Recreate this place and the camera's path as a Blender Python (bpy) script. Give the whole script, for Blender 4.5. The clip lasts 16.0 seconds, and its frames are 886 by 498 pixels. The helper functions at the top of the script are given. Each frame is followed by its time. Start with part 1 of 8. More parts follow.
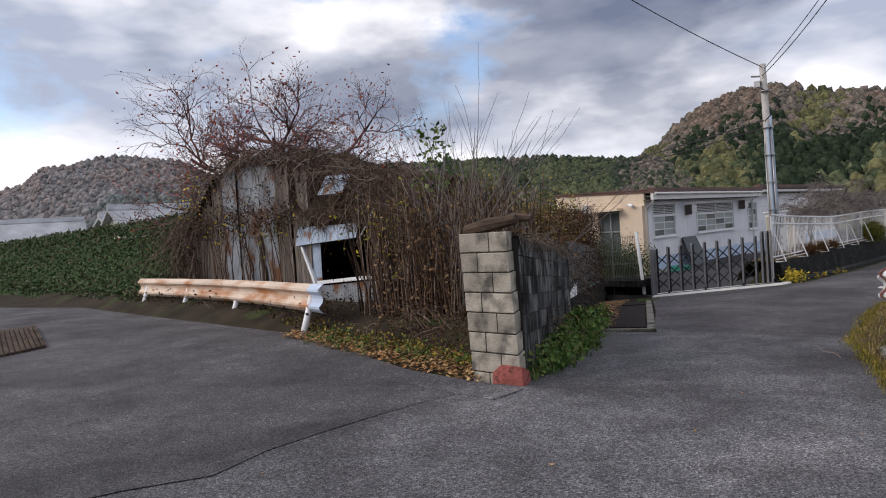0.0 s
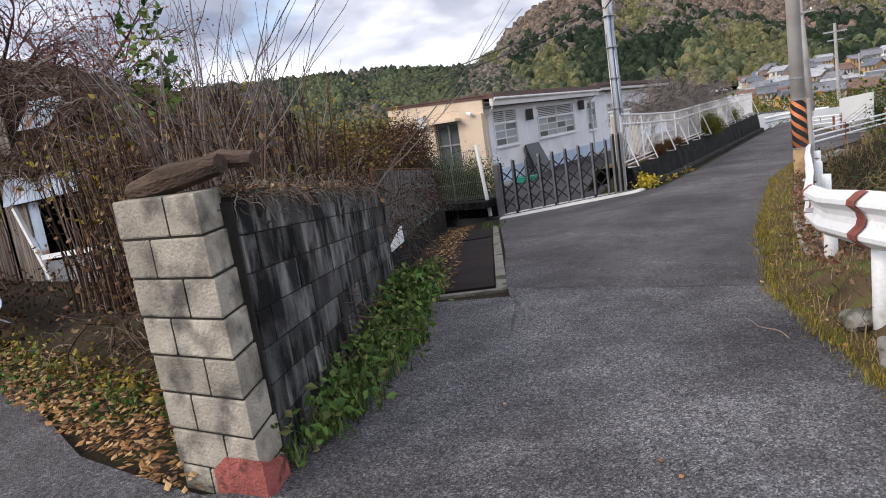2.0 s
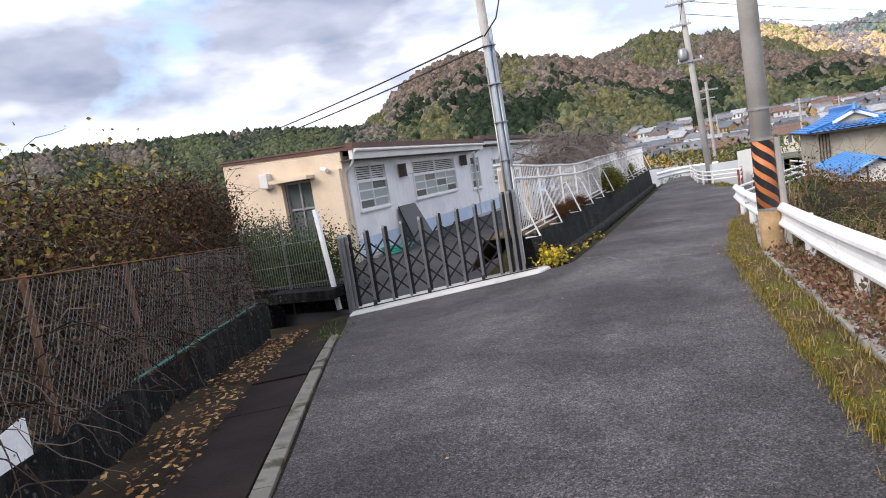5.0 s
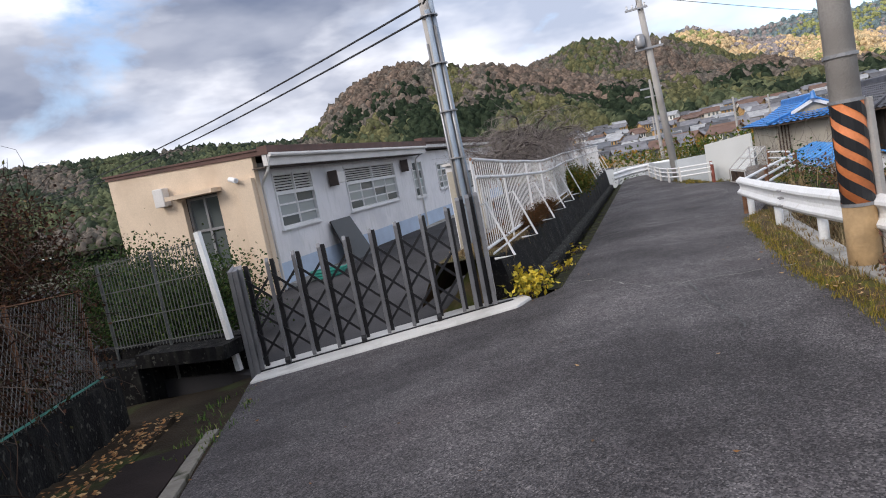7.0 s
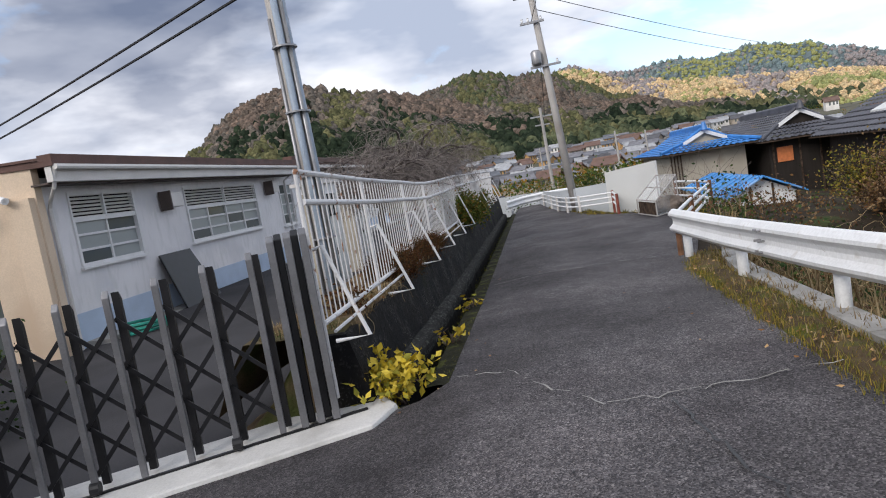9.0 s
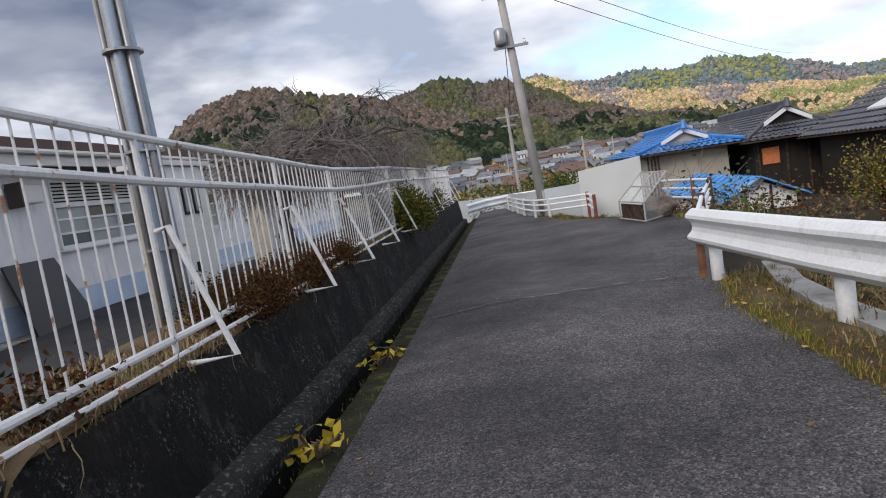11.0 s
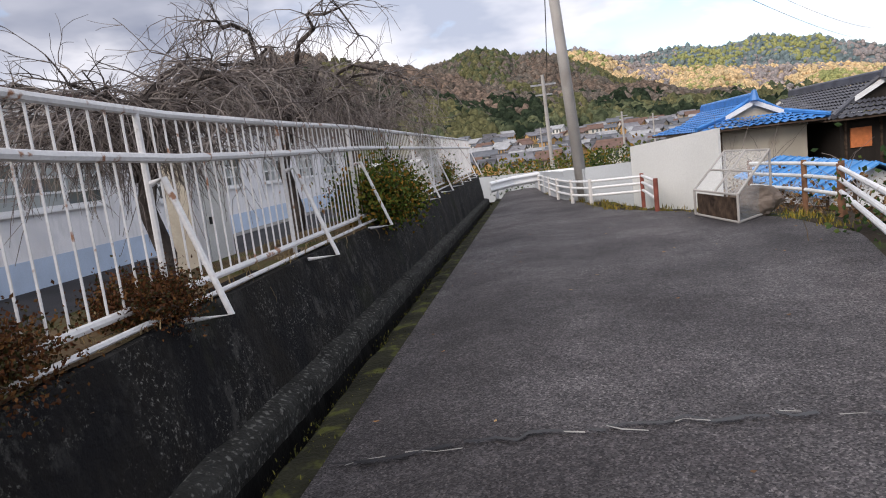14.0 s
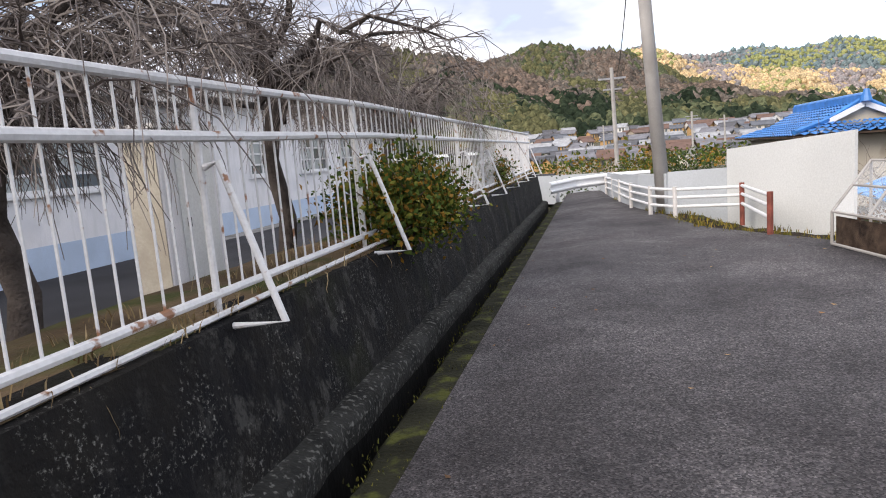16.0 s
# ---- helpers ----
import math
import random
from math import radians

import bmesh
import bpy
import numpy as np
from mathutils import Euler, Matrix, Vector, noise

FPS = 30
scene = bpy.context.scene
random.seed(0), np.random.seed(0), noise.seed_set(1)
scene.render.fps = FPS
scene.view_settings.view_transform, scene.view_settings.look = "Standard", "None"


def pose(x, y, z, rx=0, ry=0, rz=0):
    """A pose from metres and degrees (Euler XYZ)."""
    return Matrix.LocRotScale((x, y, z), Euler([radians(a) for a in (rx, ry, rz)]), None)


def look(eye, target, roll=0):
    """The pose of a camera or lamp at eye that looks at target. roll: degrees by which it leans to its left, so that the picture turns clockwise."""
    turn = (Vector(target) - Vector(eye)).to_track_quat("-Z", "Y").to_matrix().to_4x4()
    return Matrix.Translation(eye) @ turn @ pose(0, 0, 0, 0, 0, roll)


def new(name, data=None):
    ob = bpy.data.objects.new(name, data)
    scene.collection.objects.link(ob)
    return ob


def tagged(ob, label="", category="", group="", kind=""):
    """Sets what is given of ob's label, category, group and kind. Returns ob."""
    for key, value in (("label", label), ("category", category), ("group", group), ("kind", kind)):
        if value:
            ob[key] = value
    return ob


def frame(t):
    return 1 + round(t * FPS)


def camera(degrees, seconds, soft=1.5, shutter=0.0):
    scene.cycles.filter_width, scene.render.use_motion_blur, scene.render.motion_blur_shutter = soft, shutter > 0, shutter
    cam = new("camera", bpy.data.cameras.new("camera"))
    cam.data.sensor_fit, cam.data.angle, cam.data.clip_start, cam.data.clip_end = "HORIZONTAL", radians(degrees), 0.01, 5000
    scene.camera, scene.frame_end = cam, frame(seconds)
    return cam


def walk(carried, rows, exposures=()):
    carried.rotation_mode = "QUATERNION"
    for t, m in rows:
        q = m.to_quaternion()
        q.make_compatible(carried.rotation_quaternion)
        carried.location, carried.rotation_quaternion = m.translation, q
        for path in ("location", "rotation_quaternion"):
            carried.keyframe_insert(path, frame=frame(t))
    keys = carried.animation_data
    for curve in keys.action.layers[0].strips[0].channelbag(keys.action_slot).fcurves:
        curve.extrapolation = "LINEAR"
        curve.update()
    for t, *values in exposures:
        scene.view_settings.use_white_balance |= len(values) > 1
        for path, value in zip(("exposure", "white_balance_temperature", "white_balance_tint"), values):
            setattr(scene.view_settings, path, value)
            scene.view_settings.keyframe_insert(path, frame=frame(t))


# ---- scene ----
cam = camera(68.6, 16.0, 1.05)
PATH = [
    (0, (3.952, -4.784, 1.535), (2.521, -3.388, 1.479), -3.9),
    (0.5, (3.577, -4.011, 1.556), (2.231, -2.535, 1.466), -7.5),
    (1, (3.082, -3.299, 1.519), (1.843, -1.745, 1.294), -7.0),
    (1.5, (2.776, -2.562, 1.533), (1.632, -0.948, 1.24), -10.9),
    (2, (2.446, -1.855, 1.602), (1.356, -0.216, 1.246), -8.4),
    (2.5, (2.085, -1.176, 1.693), (1.068, 0.509, 1.332), -7.8),
    (3, (1.767, -0.259, 1.64), (0.837, 1.482, 1.321), -9.6),
    (3.5, (1.378, 0.549, 1.594), (0.52, 2.328, 1.284), -9.6),
    (4, (1.145, 1.317, 1.514), (0.328, 3.119, 1.223), -9.5),
    (4.2, (1.088, 1.662, 1.467), (0.277, 3.47, 1.194), -9.4),
    (6.3, (0.081, 4.736, 1.338), (-0.648, 6.586, 1.128), -9.3),
    (6.5, (-0.078, 5.057, 1.303), (-0.779, 6.918, 1.086), -10.1),
    (7, (-0.305, 5.872, 1.245), (-0.935, 7.757, 1.02), -11.0),
    (7.5, (-0.486, 6.668, 1.228), (-1.037, 8.574, 0.977), -10.3),
    (8, (-0.62, 7.48, 1.194), (-1.076, 9.41, 0.937), -10.0),
    (8.5, (-0.635, 8.337, 1.134), (-1.011, 10.289, 0.911), -10.3),
    (9, (-0.681, 9.125, 1.113), (-0.98, 11.092, 0.908), -9.7),
    (9.5, (-0.604, 9.911, 1.067), (-0.839, 11.888, 0.869), -9.4),
    (9.7, (-0.6, 10.225, 1.013), (-0.813, 12.203, 0.81), -9.1),
    (11.8, (-0.571, 13.473, 0.781), (-0.757, 15.454, 0.577), -9.1),
    (12, (-0.59, 13.746, 0.785), (-0.758, 15.728, 0.573), -9.5),
    (12.5, (-0.535, 14.436, 0.742), (-0.664, 16.419, 0.52), -10.3),
    (13, (-0.542, 15.034, 0.742), (-0.72, 17.008, 0.478), -8.3),
    (13.5, (-0.496, 15.563, 0.731), (-0.746, 17.53, 0.467), -7.4),
    (14, (-0.494, 16.13, 0.734), (-0.788, 18.089, 0.459), -6.9),
    (14.5, (-0.519, 16.678, 0.739), (-0.857, 18.628, 0.452), -6.2),
    (15, (-0.534, 17.188, 0.749), (-0.932, 19.124, 0.445), -5.3),
    (15.5, (-0.637, 17.732, 0.736), (-1.08, 19.661, 0.443), -4.6),
    (16, (-0.713, 18.358, 0.744), (-1.168, 20.286, 0.465), -4.5),
]
walk(cam, [(t, look(eye, target, roll)) for t, eye, target, roll in PATH],
     exposures=[(0, 0.32, 6450, 15), (1, 0.44, 6480, 15), (2, 0.84, 6500, 15), (3, 1.08, 6480, 15), (4, 1.14, 6450, 15), (7, 0.62, 6400, 14), (9, 0.46, 6350, 13), (12.5, 0.27, 6450, 14), (14.5, 0.76, 6650, 16), (16, 0.98, 6650, 15)])

# ---- light ----
SUN_ELEV, SUN_AZ = 34.0, 215.0
world = bpy.data.worlds.new("sky")
scene.world = world
world.use_nodes = True
wt = world.node_tree
wn = wt.nodes
for n in list(wn):
    wn.remove(n)
w_out = wn.new("ShaderNodeOutputWorld")
w_bg = wn.new("ShaderNodeBackground")
w_sky = wn.new("ShaderNodeTexSky")
w_sky.sky_type = "NISHITA"
w_sky.sun_disc = False
w_sky.sun_elevation = radians(SUN_ELEV)
w_sky.sun_rotation = radians(SUN_AZ)
w_co = wn.new("ShaderNodeTexCoord")
w_map = wn.new("ShaderNodeMapping")
w_map.inputs["Scale"].default_value = (1.0, 1.0, 2.6)
w_map.inputs["Location"].default_value = (0.35, 0.1, 0.2)
w_n1 = wn.new("ShaderNodeTexNoise")
w_n1.inputs["Scale"].default_value = 2.1
w_n1.inputs["Detail"].default_value = 7.0
w_n1.inputs["Roughness"].default_value = 0.55
w_n1.inputs["Distortion"].default_value = 0.3
w_r1 = wn.new("ShaderNodeValToRGB")
w_r1.color_ramp.elements[0].position, w_r1.color_ramp.elements[0].color = 0.37, (0.0, 0.0, 0.0, 1)
w_r1.color_ramp.elements[1].position, w_r1.color_ramp.elements[1].color = 0.47, (1, 1, 1, 1)
w_n2 = wn.new("ShaderNodeTexNoise")
w_n2.inputs["Scale"].default_value = 2.6
w_n2.inputs["Detail"].default_value = 5.0
w_r2 = wn.new("ShaderNodeValToRGB")
w_r2.color_ramp.elements[0].position, w_r2.color_ramp.elements[0].color = 0.38, (2.9, 3.35, 4.2, 1)
w_r2.color_ramp.elements[1].position, w_r2.color_ramp.elements[1].color = 0.60, (8.0, 8.1, 8.2, 1)
# a heavy blue-grey bank stands over the school; the cloud breaks up ahead
BANK = Vector((-0.52, 0.66, 0.54)).normalized()
w_dot = wn.new("ShaderNodeVectorMath")
w_dot.operation = "DOT_PRODUCT"
w_dot.inputs[1].default_value = BANK
w_nrm = wn.new("ShaderNodeVectorMath")
w_nrm.operation = "NORMALIZE"
w_n3 = wn.new("ShaderNodeTexNoise")
w_n3.inputs["Scale"].default_value = 3.2
w_n3.inputs["Detail"].default_value = 6.0
w_add = wn.new("ShaderNodeMath")
w_add.operation = "MULTIPLY_ADD"
w_add.inputs[1].default_value = 0.42
w_r3 = wn.new("ShaderNodeValToRGB")
w_r3.color_ramp.elements[0].position, w_r3.color_ramp.elements[0].color = 0.93, (1.25, 1.24, 1.22, 1)
w_r3.color_ramp.elements[1].position, w_r3.color_ramp.elements[1].color = 1.0, (0.50, 0.53, 0.60, 1)
w_sc = wn.new("ShaderNodeMath")
w_sc.operation = "MULTIPLY"
w_sc.inputs[1].default_value = 0.86
w_mul = wn.new("ShaderNodeMixRGB")
w_mul.blend_type = "MULTIPLY"
w_mul.inputs[0].default_value = 1.0
w_blue = wn.new("ShaderNodeMixRGB")
w_blue.blend_type = "MULTIPLY"
w_blue.inputs[0].default_value = 1.0
w_blue.inputs[2].default_value = (1.5, 1.55, 1.6, 1)
w_mix = wn.new("ShaderNodeMixRGB")
wt.links.new(w_co.outputs["Generated"], w_map.inputs["Vector"])
wt.links.new(w_map.outputs["Vector"], w_n1.inputs["Vector"])
wt.links.new(w_map.outputs["Vector"], w_n2.inputs["Vector"])
wt.links.new(w_n1.outputs["Fac"], w_r1.inputs["Fac"])
wt.links.new(w_n2.outputs["Fac"], w_r2.inputs["Fac"])
wt.links.new(w_r1.outputs["Color"], w_mix.inputs["Fac"])
wt.links.new(w_co.outputs["Generated"], w_nrm.inputs[0])
wt.links.new(w_nrm.outputs["Vector"], w_dot.inputs[0])
wt.links.new(w_map.outputs["Vector"], w_n3.inputs["Vector"])
wt.links.new(w_n3.outputs["Fac"], w_add.inputs[0])
wt.links.new(w_dot.outputs["Value"], w_add.inputs[2])
wt.links.new(w_add.outputs["Value"], w_sc.inputs[0])
wt.links.new(w_sc.outputs["Value"], w_r3.inputs["Fac"])
wt.links.new(w_r2.outputs["Color"], w_mul.inputs[1])
wt.links.new(w_r3.outputs["Color"], w_mul.inputs[2])
wt.links.new(w_sky.outputs["Color"], w_blue.inputs[1])
wt.links.new(w_blue.outputs["Color"], w_mix.inputs["Color1"])
wt.links.new(w_mul.outputs["Color"], w_mix.inputs["Color2"])
wt.links.new(w_mix.outputs["Color"], w_bg.inputs["Color"])
wt.links.new(w_bg.outputs["Background"], w_out.inputs["Surface"])
w_bg.inputs["Strength"].default_value = 0.1
sun = new("sun", bpy.data.lights.new("sun", "SUN"))
sun.data.energy = 1.5
sun.data.angle = radians(28)
sun.data.color = (1.0, 0.93, 0.82)
az = radians(SUN_AZ)
sun.matrix_world = look((0, 0, 30), (-math.sin(az) * 10, -math.cos(az) * 10, 30 - 10 * math.tan(radians(SUN_ELEV))))


# ---- materials ----
def mat(name, col, rough=0.7, metal=0.0, var=0.25, scale=3.0, fine=40.0, bump=0.3, spots=None, spot_scale=1.5, spot_lo=0.55, spot_hi=0.68,
        streak=None, grain=(1, 1, 1), rand=0.0, spec=None):
    """A procedural surface: colour varied at two scales, optional stains of another colour, upright streaks, and fine relief."""
    m = bpy.data.materials.new(name)
    m.use_nodes = True
    nt = m.node_tree
    b = nt.nodes["Principled BSDF"]
    b.inputs["Roughness"].default_value = rough
    b.inputs["Metallic"].default_value = metal
    b.inputs["Specular IOR Level"].default_value = spec if spec is not None else (0.12 if rough > 0.83 else 0.4)
    mp = nt.nodes.new("ShaderNodeMapping")
    mp.inputs["Scale"].default_value = grain
    geo = nt.nodes.new("ShaderNodeNewGeometry")
    nt.links.new(geo.outputs["Position"], mp.inputs["Vector"])

    def noise_node(s, detail=4.0):
        n = nt.nodes.new("ShaderNodeTexNoise")
        n.inputs["Scale"].default_value = s
        n.inputs["Detail"].default_value = detail
        nt.links.new(mp.outputs["Vector"], n.inputs["Vector"])
        return n

    def mixed(fac, a, c2, kind="MIX"):
        x = nt.nodes.new("ShaderNodeMixRGB")
        x.blend_type = kind
        for sock, v in ((0, fac), (1, a), (2, c2)):
            if hasattr(v, "is_output"):
                nt.links.new(v, x.inputs[sock])
            else:
                x.inputs[sock].default_value = v if sock == 0 else (*v[:3], 1)
        return x.outputs["Color"]

    def ramp(fac, lo, hi, a=0.0, c2=1.0):
        r = nt.nodes.new("ShaderNodeMapRange")
        r.inputs["From Min"].default_value, r.inputs["From Max"].default_value = lo, hi
        r.inputs["To Min"].default_value, r.inputs["To Max"].default_value = a, c2
        nt.links.new(fac, r.inputs["Value"])
        return r.outputs["Result"]

    n1, n2 = noise_node(scale), noise_node(fine, 3.0)
    dark = tuple(c * (1 - var) for c in col)
    light = tuple(min(1, c * (1 + var)) for c in col)
    c = mixed(ramp(n1.outputs["Fac"], 0.3, 0.7), dark, light)
    c = mixed(ramp(n2.outputs["Fac"], 0.3, 0.7, 0.0, 0.5), c, mixed(0.5, c, (col[0] * 0.45, col[1] * 0.45, col[2] * 0.45)))
    if spots:
        n3 = noise_node(spot_scale, 6.0)
        c = mixed(ramp(n3.outputs["Fac"], spot_lo, spot_hi), c, spots)
    if streak:
        mp2 = nt.nodes.new("ShaderNodeMapping")
        mp2.inputs["Scale"].default_value = (5, 5, 1.3)
        nt.links.new(geo.outputs["Position"], mp2.inputs["Vector"])
        n4 = nt.nodes.new("ShaderNodeTexNoise")
        n4.inputs["Scale"].default_value = 1.6
        n4.inputs["Detail"].default_value = 5.0
        nt.links.new(mp2.outputs["Vector"], n4.inputs["Vector"])
        c = mixed(ramp(n4.outputs["Fac"], 0.5, 0.68), c, streak)
    if rand:
        oi = nt.nodes.new("ShaderNodeObjectInfo")
        hsv = nt.nodes.new("ShaderNodeHueSaturation")
        nt.links.new(ramp(oi.outputs["Random"], 0, 1, 1 - rand, 1 + rand), hsv.inputs["Value"])
        nt.links.new(c, hsv.inputs["Color"])
        c = hsv.outputs["Color"]
    nt.links.new(c, b.inputs["Base Color"])
    if bump:
        bp = nt.nodes.new("ShaderNodeBump")
        bp.inputs["Strength"].default_value = bump
        bp.inputs["Distance"].default_value = 0.02
        nt.links.new(n2.outputs["Fac"], bp.inputs["Height"])
        nt.links.new(bp.outputs["Normal"], b.inputs["Normal"])
    return m


def leafy(name, cols, rough=0.6, island=True):
    """Foliage and twigs: each leaf takes one of the colours at random."""
    m = bpy.data.materials.new(name)
    m.use_nodes = True
    nt = m.node_tree
    b = nt.nodes["Principled BSDF"]
    b.inputs["Roughness"].default_value = rough
    b.inputs["Specular IOR Level"].default_value = 0.08
    g = nt.nodes.new("ShaderNodeNewGeometry")
    r = nt.nodes.new("ShaderNodeValToRGB")
    r.color_ramp.interpolation = "CONSTANT"
    while len(r.color_ramp.elements) < len(cols):
        r.color_ramp.elements.new(0.5)
    for i, cc in enumerate(cols):
        r.color_ramp.elements[i].position = i / len(cols)
        r.color_ramp.elements[i].color = (*cc, 1)
    nt.links.new(g.outputs["Random Per Island"], r.inputs["Fac"])
    nt.links.new(r.outputs["Color"], b.inputs["Base Color"])
    return m


def asphalt(name, tone=(1, 1, 1), gloss=0.3):
    """Worn road surface: pale stones in dark binder, with broad light and dark patches."""
    m = bpy.data.materials.new(name)
    m.use_nodes = True
    nt = m.node_tree
    b = nt.nodes["Principled BSDF"]
    b.inputs["Roughness"].default_value = 0.8
    b.inputs["Specular IOR Level"].default_value = gloss
    geo = nt.nodes.new("ShaderNodeNewGeometry")

    def tex(kind, scale, detail=None):
        n = nt.nodes.new(kind)
        n.inputs["Scale"].default_value = scale
        if detail is not None:
            n.inputs["Detail"].default_value = detail
        nt.links.new(geo.outputs["Position"], n.inputs["Vector"])
        return n

    def ramp(sock, stops):
        r = nt.nodes.new("ShaderNodeValToRGB")
        while len(r.color_ramp.elements) < len(stops):
            r.color_ramp.elements.new(0.5)
        for e, (p, c) in zip(r.color_ramp.elements, stops):
            e.position, e.color = p, (*c, 1)
        nt.links.new(sock, r.inputs["Fac"])
        return r.outputs["Color"]

    def mult(a, c2, kind="MULTIPLY", fac=1.0):
        x = nt.nodes.new("ShaderNodeMixRGB")
        x.blend_type = kind
        x.inputs[0].default_value = fac
        nt.links.new(a, x.inputs[1])
        nt.links.new(c2, x.inputs[2])
        return x.outputs["Color"]

    v = tex("ShaderNodeTexVoronoi", 112)
    v2 = tex("ShaderNodeTexNoise", 28, 8.0)
    stones = ramp(v.outputs["Color"], [(0.15, (0.03, 0.029, 0.032)), (0.45, (0.078, 0.075, 0.08)), (0.75, (0.15, 0.146, 0.15)), (0.93, (0.27, 0.264, 0.262))])
    clump = ramp(v2.outputs["Fac"], [(0.3, (0.7, 0.7, 0.71)), (0.7, (1.3, 1.3, 1.29))])
    n1 = tex("ShaderNodeTexNoise", 0.55, 5.0)
    broad = ramp(n1.outputs["Fac"], [(0.32, (0.5, 0.485, 0.49)), (0.55, (1.05, 1.04, 1.03)), (0.75, (1.5, 1.46, 1.42))])
    n2 = tex("ShaderNodeTexNoise", 4.0, 4.0)
    mid = ramp(n2.outputs["Fac"], [(0.3, (0.8, 0.8, 0.8)), (0.7, (1.2, 1.2, 1.2))])
    n3 = tex("ShaderNodeTexNoise", 1.3, 6.0)
    damp = ramp(n3.outputs["Fac"], [(0.36, (0.78 * tone[0], 0.76 * tone[1], 0.77 * tone[2])), (0.5, tone), (0.8, tuple(1.12 * q for q in tone))])
    c = mult(mult(mult(mult(stones, clump), broad), mid), damp)
    nt.links.new(c, b.inputs["Base Color"])
    bp = nt.nodes.new("ShaderNodeBump")
    bp.inputs["Strength"].default_value = 0.8
    bp.inputs["Distance"].default_value = 0.01
    nt.links.new(v.outputs["Distance"], bp.inputs["Height"])
    nt.links.new(bp.outputs["Normal"], b.inputs["Normal"])
    return m


def lichen_wall(name):
    """Old concrete gone black with damp: brown and grey mottling, run-down streaks, and crusts of pale lichen of all sizes."""
    m = bpy.data.materials.new(name)
    m.use_nodes = True
    nt = m.node_tree
    b = nt.nodes["Principled BSDF"]
    b.inputs["Roughness"].default_value = 0.9
    b.inputs["Specular IOR Level"].default_value = 0.15
    geo = nt.nodes.new("ShaderNodeNewGeometry")

    def tex(scale, detail, stretch=(1, 1, 1), rough=0.6):
        mp = nt.nodes.new("ShaderNodeMapping")
        mp.inputs["Scale"].default_value = stretch
        nt.links.new(geo.outputs["Position"], mp.inputs["Vector"])
        n = nt.nodes.new("ShaderNodeTexNoise")
        n.inputs["Scale"].default_value, n.inputs["Detail"].default_value, n.inputs["Roughness"].default_value = scale, detail, rough
        nt.links.new(mp.outputs["Vector"], n.inputs["Vector"])
        return n.outputs["Fac"]

    def span(fac, lo, hi):
        r = nt.nodes.new("ShaderNodeMapRange")
        r.inputs["From Min"].default_value, r.inputs["From Max"].default_value = lo, hi
        nt.links.new(fac, r.inputs["Value"])
        return r.outputs["Result"]

    def over(c, fac, col):
        x = nt.nodes.new("ShaderNodeMixRGB")
        nt.links.new(fac, x.inputs[0])
        nt.links.new(c, x.inputs[1]) if hasattr(c, "is_output") else setattr(x.inputs[1], "default_value", (*c, 1))
        x.inputs[2].default_value = (*col, 1)
        return x.outputs["Color"]

    def times(a, c):
        x = nt.nodes.new("ShaderNodeMath")
        x.operation = "MULTIPLY"
        nt.links.new(a, x.inputs[0])
        nt.links.new(c, x.inputs[1])
        return x.outputs["Value"]

    zone = tex(1.1, 4.0)
    c = over((0.007, 0.007, 0.008), span(tex(2.3, 5.0), 0.42, 0.68), (0.014, 0.0125, 0.0105))
    c = over(c, span(tex(1.5, 6.0, (4, 4, 0.7)), 0.54, 0.72), (0.019, 0.018, 0.017))
    c = over(c, times(span(tex(7.0, 9.0, (1.2, 1.2, 0.8), 0.75), 0.53, 0.61), span(zone, 0.40, 0.62)), (0.05, 0.049, 0.046))
    c = over(c, times(span(tex(48.0, 7.0, (1, 1, 1), 0.75), 0.56, 0.63), span(tex(3.2, 6.0, (1, 1, 0.8), 0.7), 0.47, 0.6)), (0.19, 0.187, 0.172))
    c = over(c, span(tex(0.9, 5.0), 0.58, 0.72), (0.016, 0.018, 0.009))
    nt.links.new(c, b.inputs["Base Color"])
    bp = nt.nodes.new("ShaderNodeBump")
    bp.inputs["Strength"].default_value, bp.inputs["Distance"].default_value = 0.9, 0.02
    nt.links.new(tex(22.0, 8.0), bp.inputs["Height"])
    nt.links.new(bp.outputs["Normal"], b.inputs["Normal"])
    return m


M = {}
M["asphalt"] = asphalt("asphalt", (1.12, 1.13, 1.16))
M["asphalt_dark"] = asphalt("dark_asphalt", (0.80, 0.765, 0.775), 0.35)
M["asphalt_side"] = asphalt("side_lane_asphalt", (0.86, 0.83, 0.85), 0.35)
M["yard"] = mat("yard_asphalt", (0.055, 0.054, 0.058), 0.9, scale=0.8, fine=60)
M["soil"] = mat("soil", (0.036, 0.027, 0.018), 0.95, var=0.45, scale=1.2, fine=25, bump=0.8, spots=(0.045, 0.06, 0.02), spot_scale=0.9)
M["bed"] = mat("dry_grass_bed", (0.13, 0.092, 0.055), 0.95, var=0.45, scale=2.0, fine=30, bump=0.9, spots=(0.06, 0.07, 0.022), spot_scale=1.6, spot_lo=0.5, spot_hi=0.64)
M["verge"] = mat("verge_moss", (0.085, 0.06, 0.034), 0.95, var=0.45, scale=3, fine=30, bump=0.9, spots=(0.085, 0.095, 0.02), spot_scale=2.6, spot_lo=0.5, spot_hi=0.62)
M["concrete"] = mat("concrete", (0.34, 0.33, 0.31), 0.85, scale=2, fine=50, spots=(0.19, 0.18, 0.16), spot_scale=2.5)
M["slab"] = mat("pale_concrete", (0.62, 0.61, 0.59), 0.8, scale=2, fine=60, var=0.1, spots=(0.45, 0.44, 0.42), spot_scale=3)
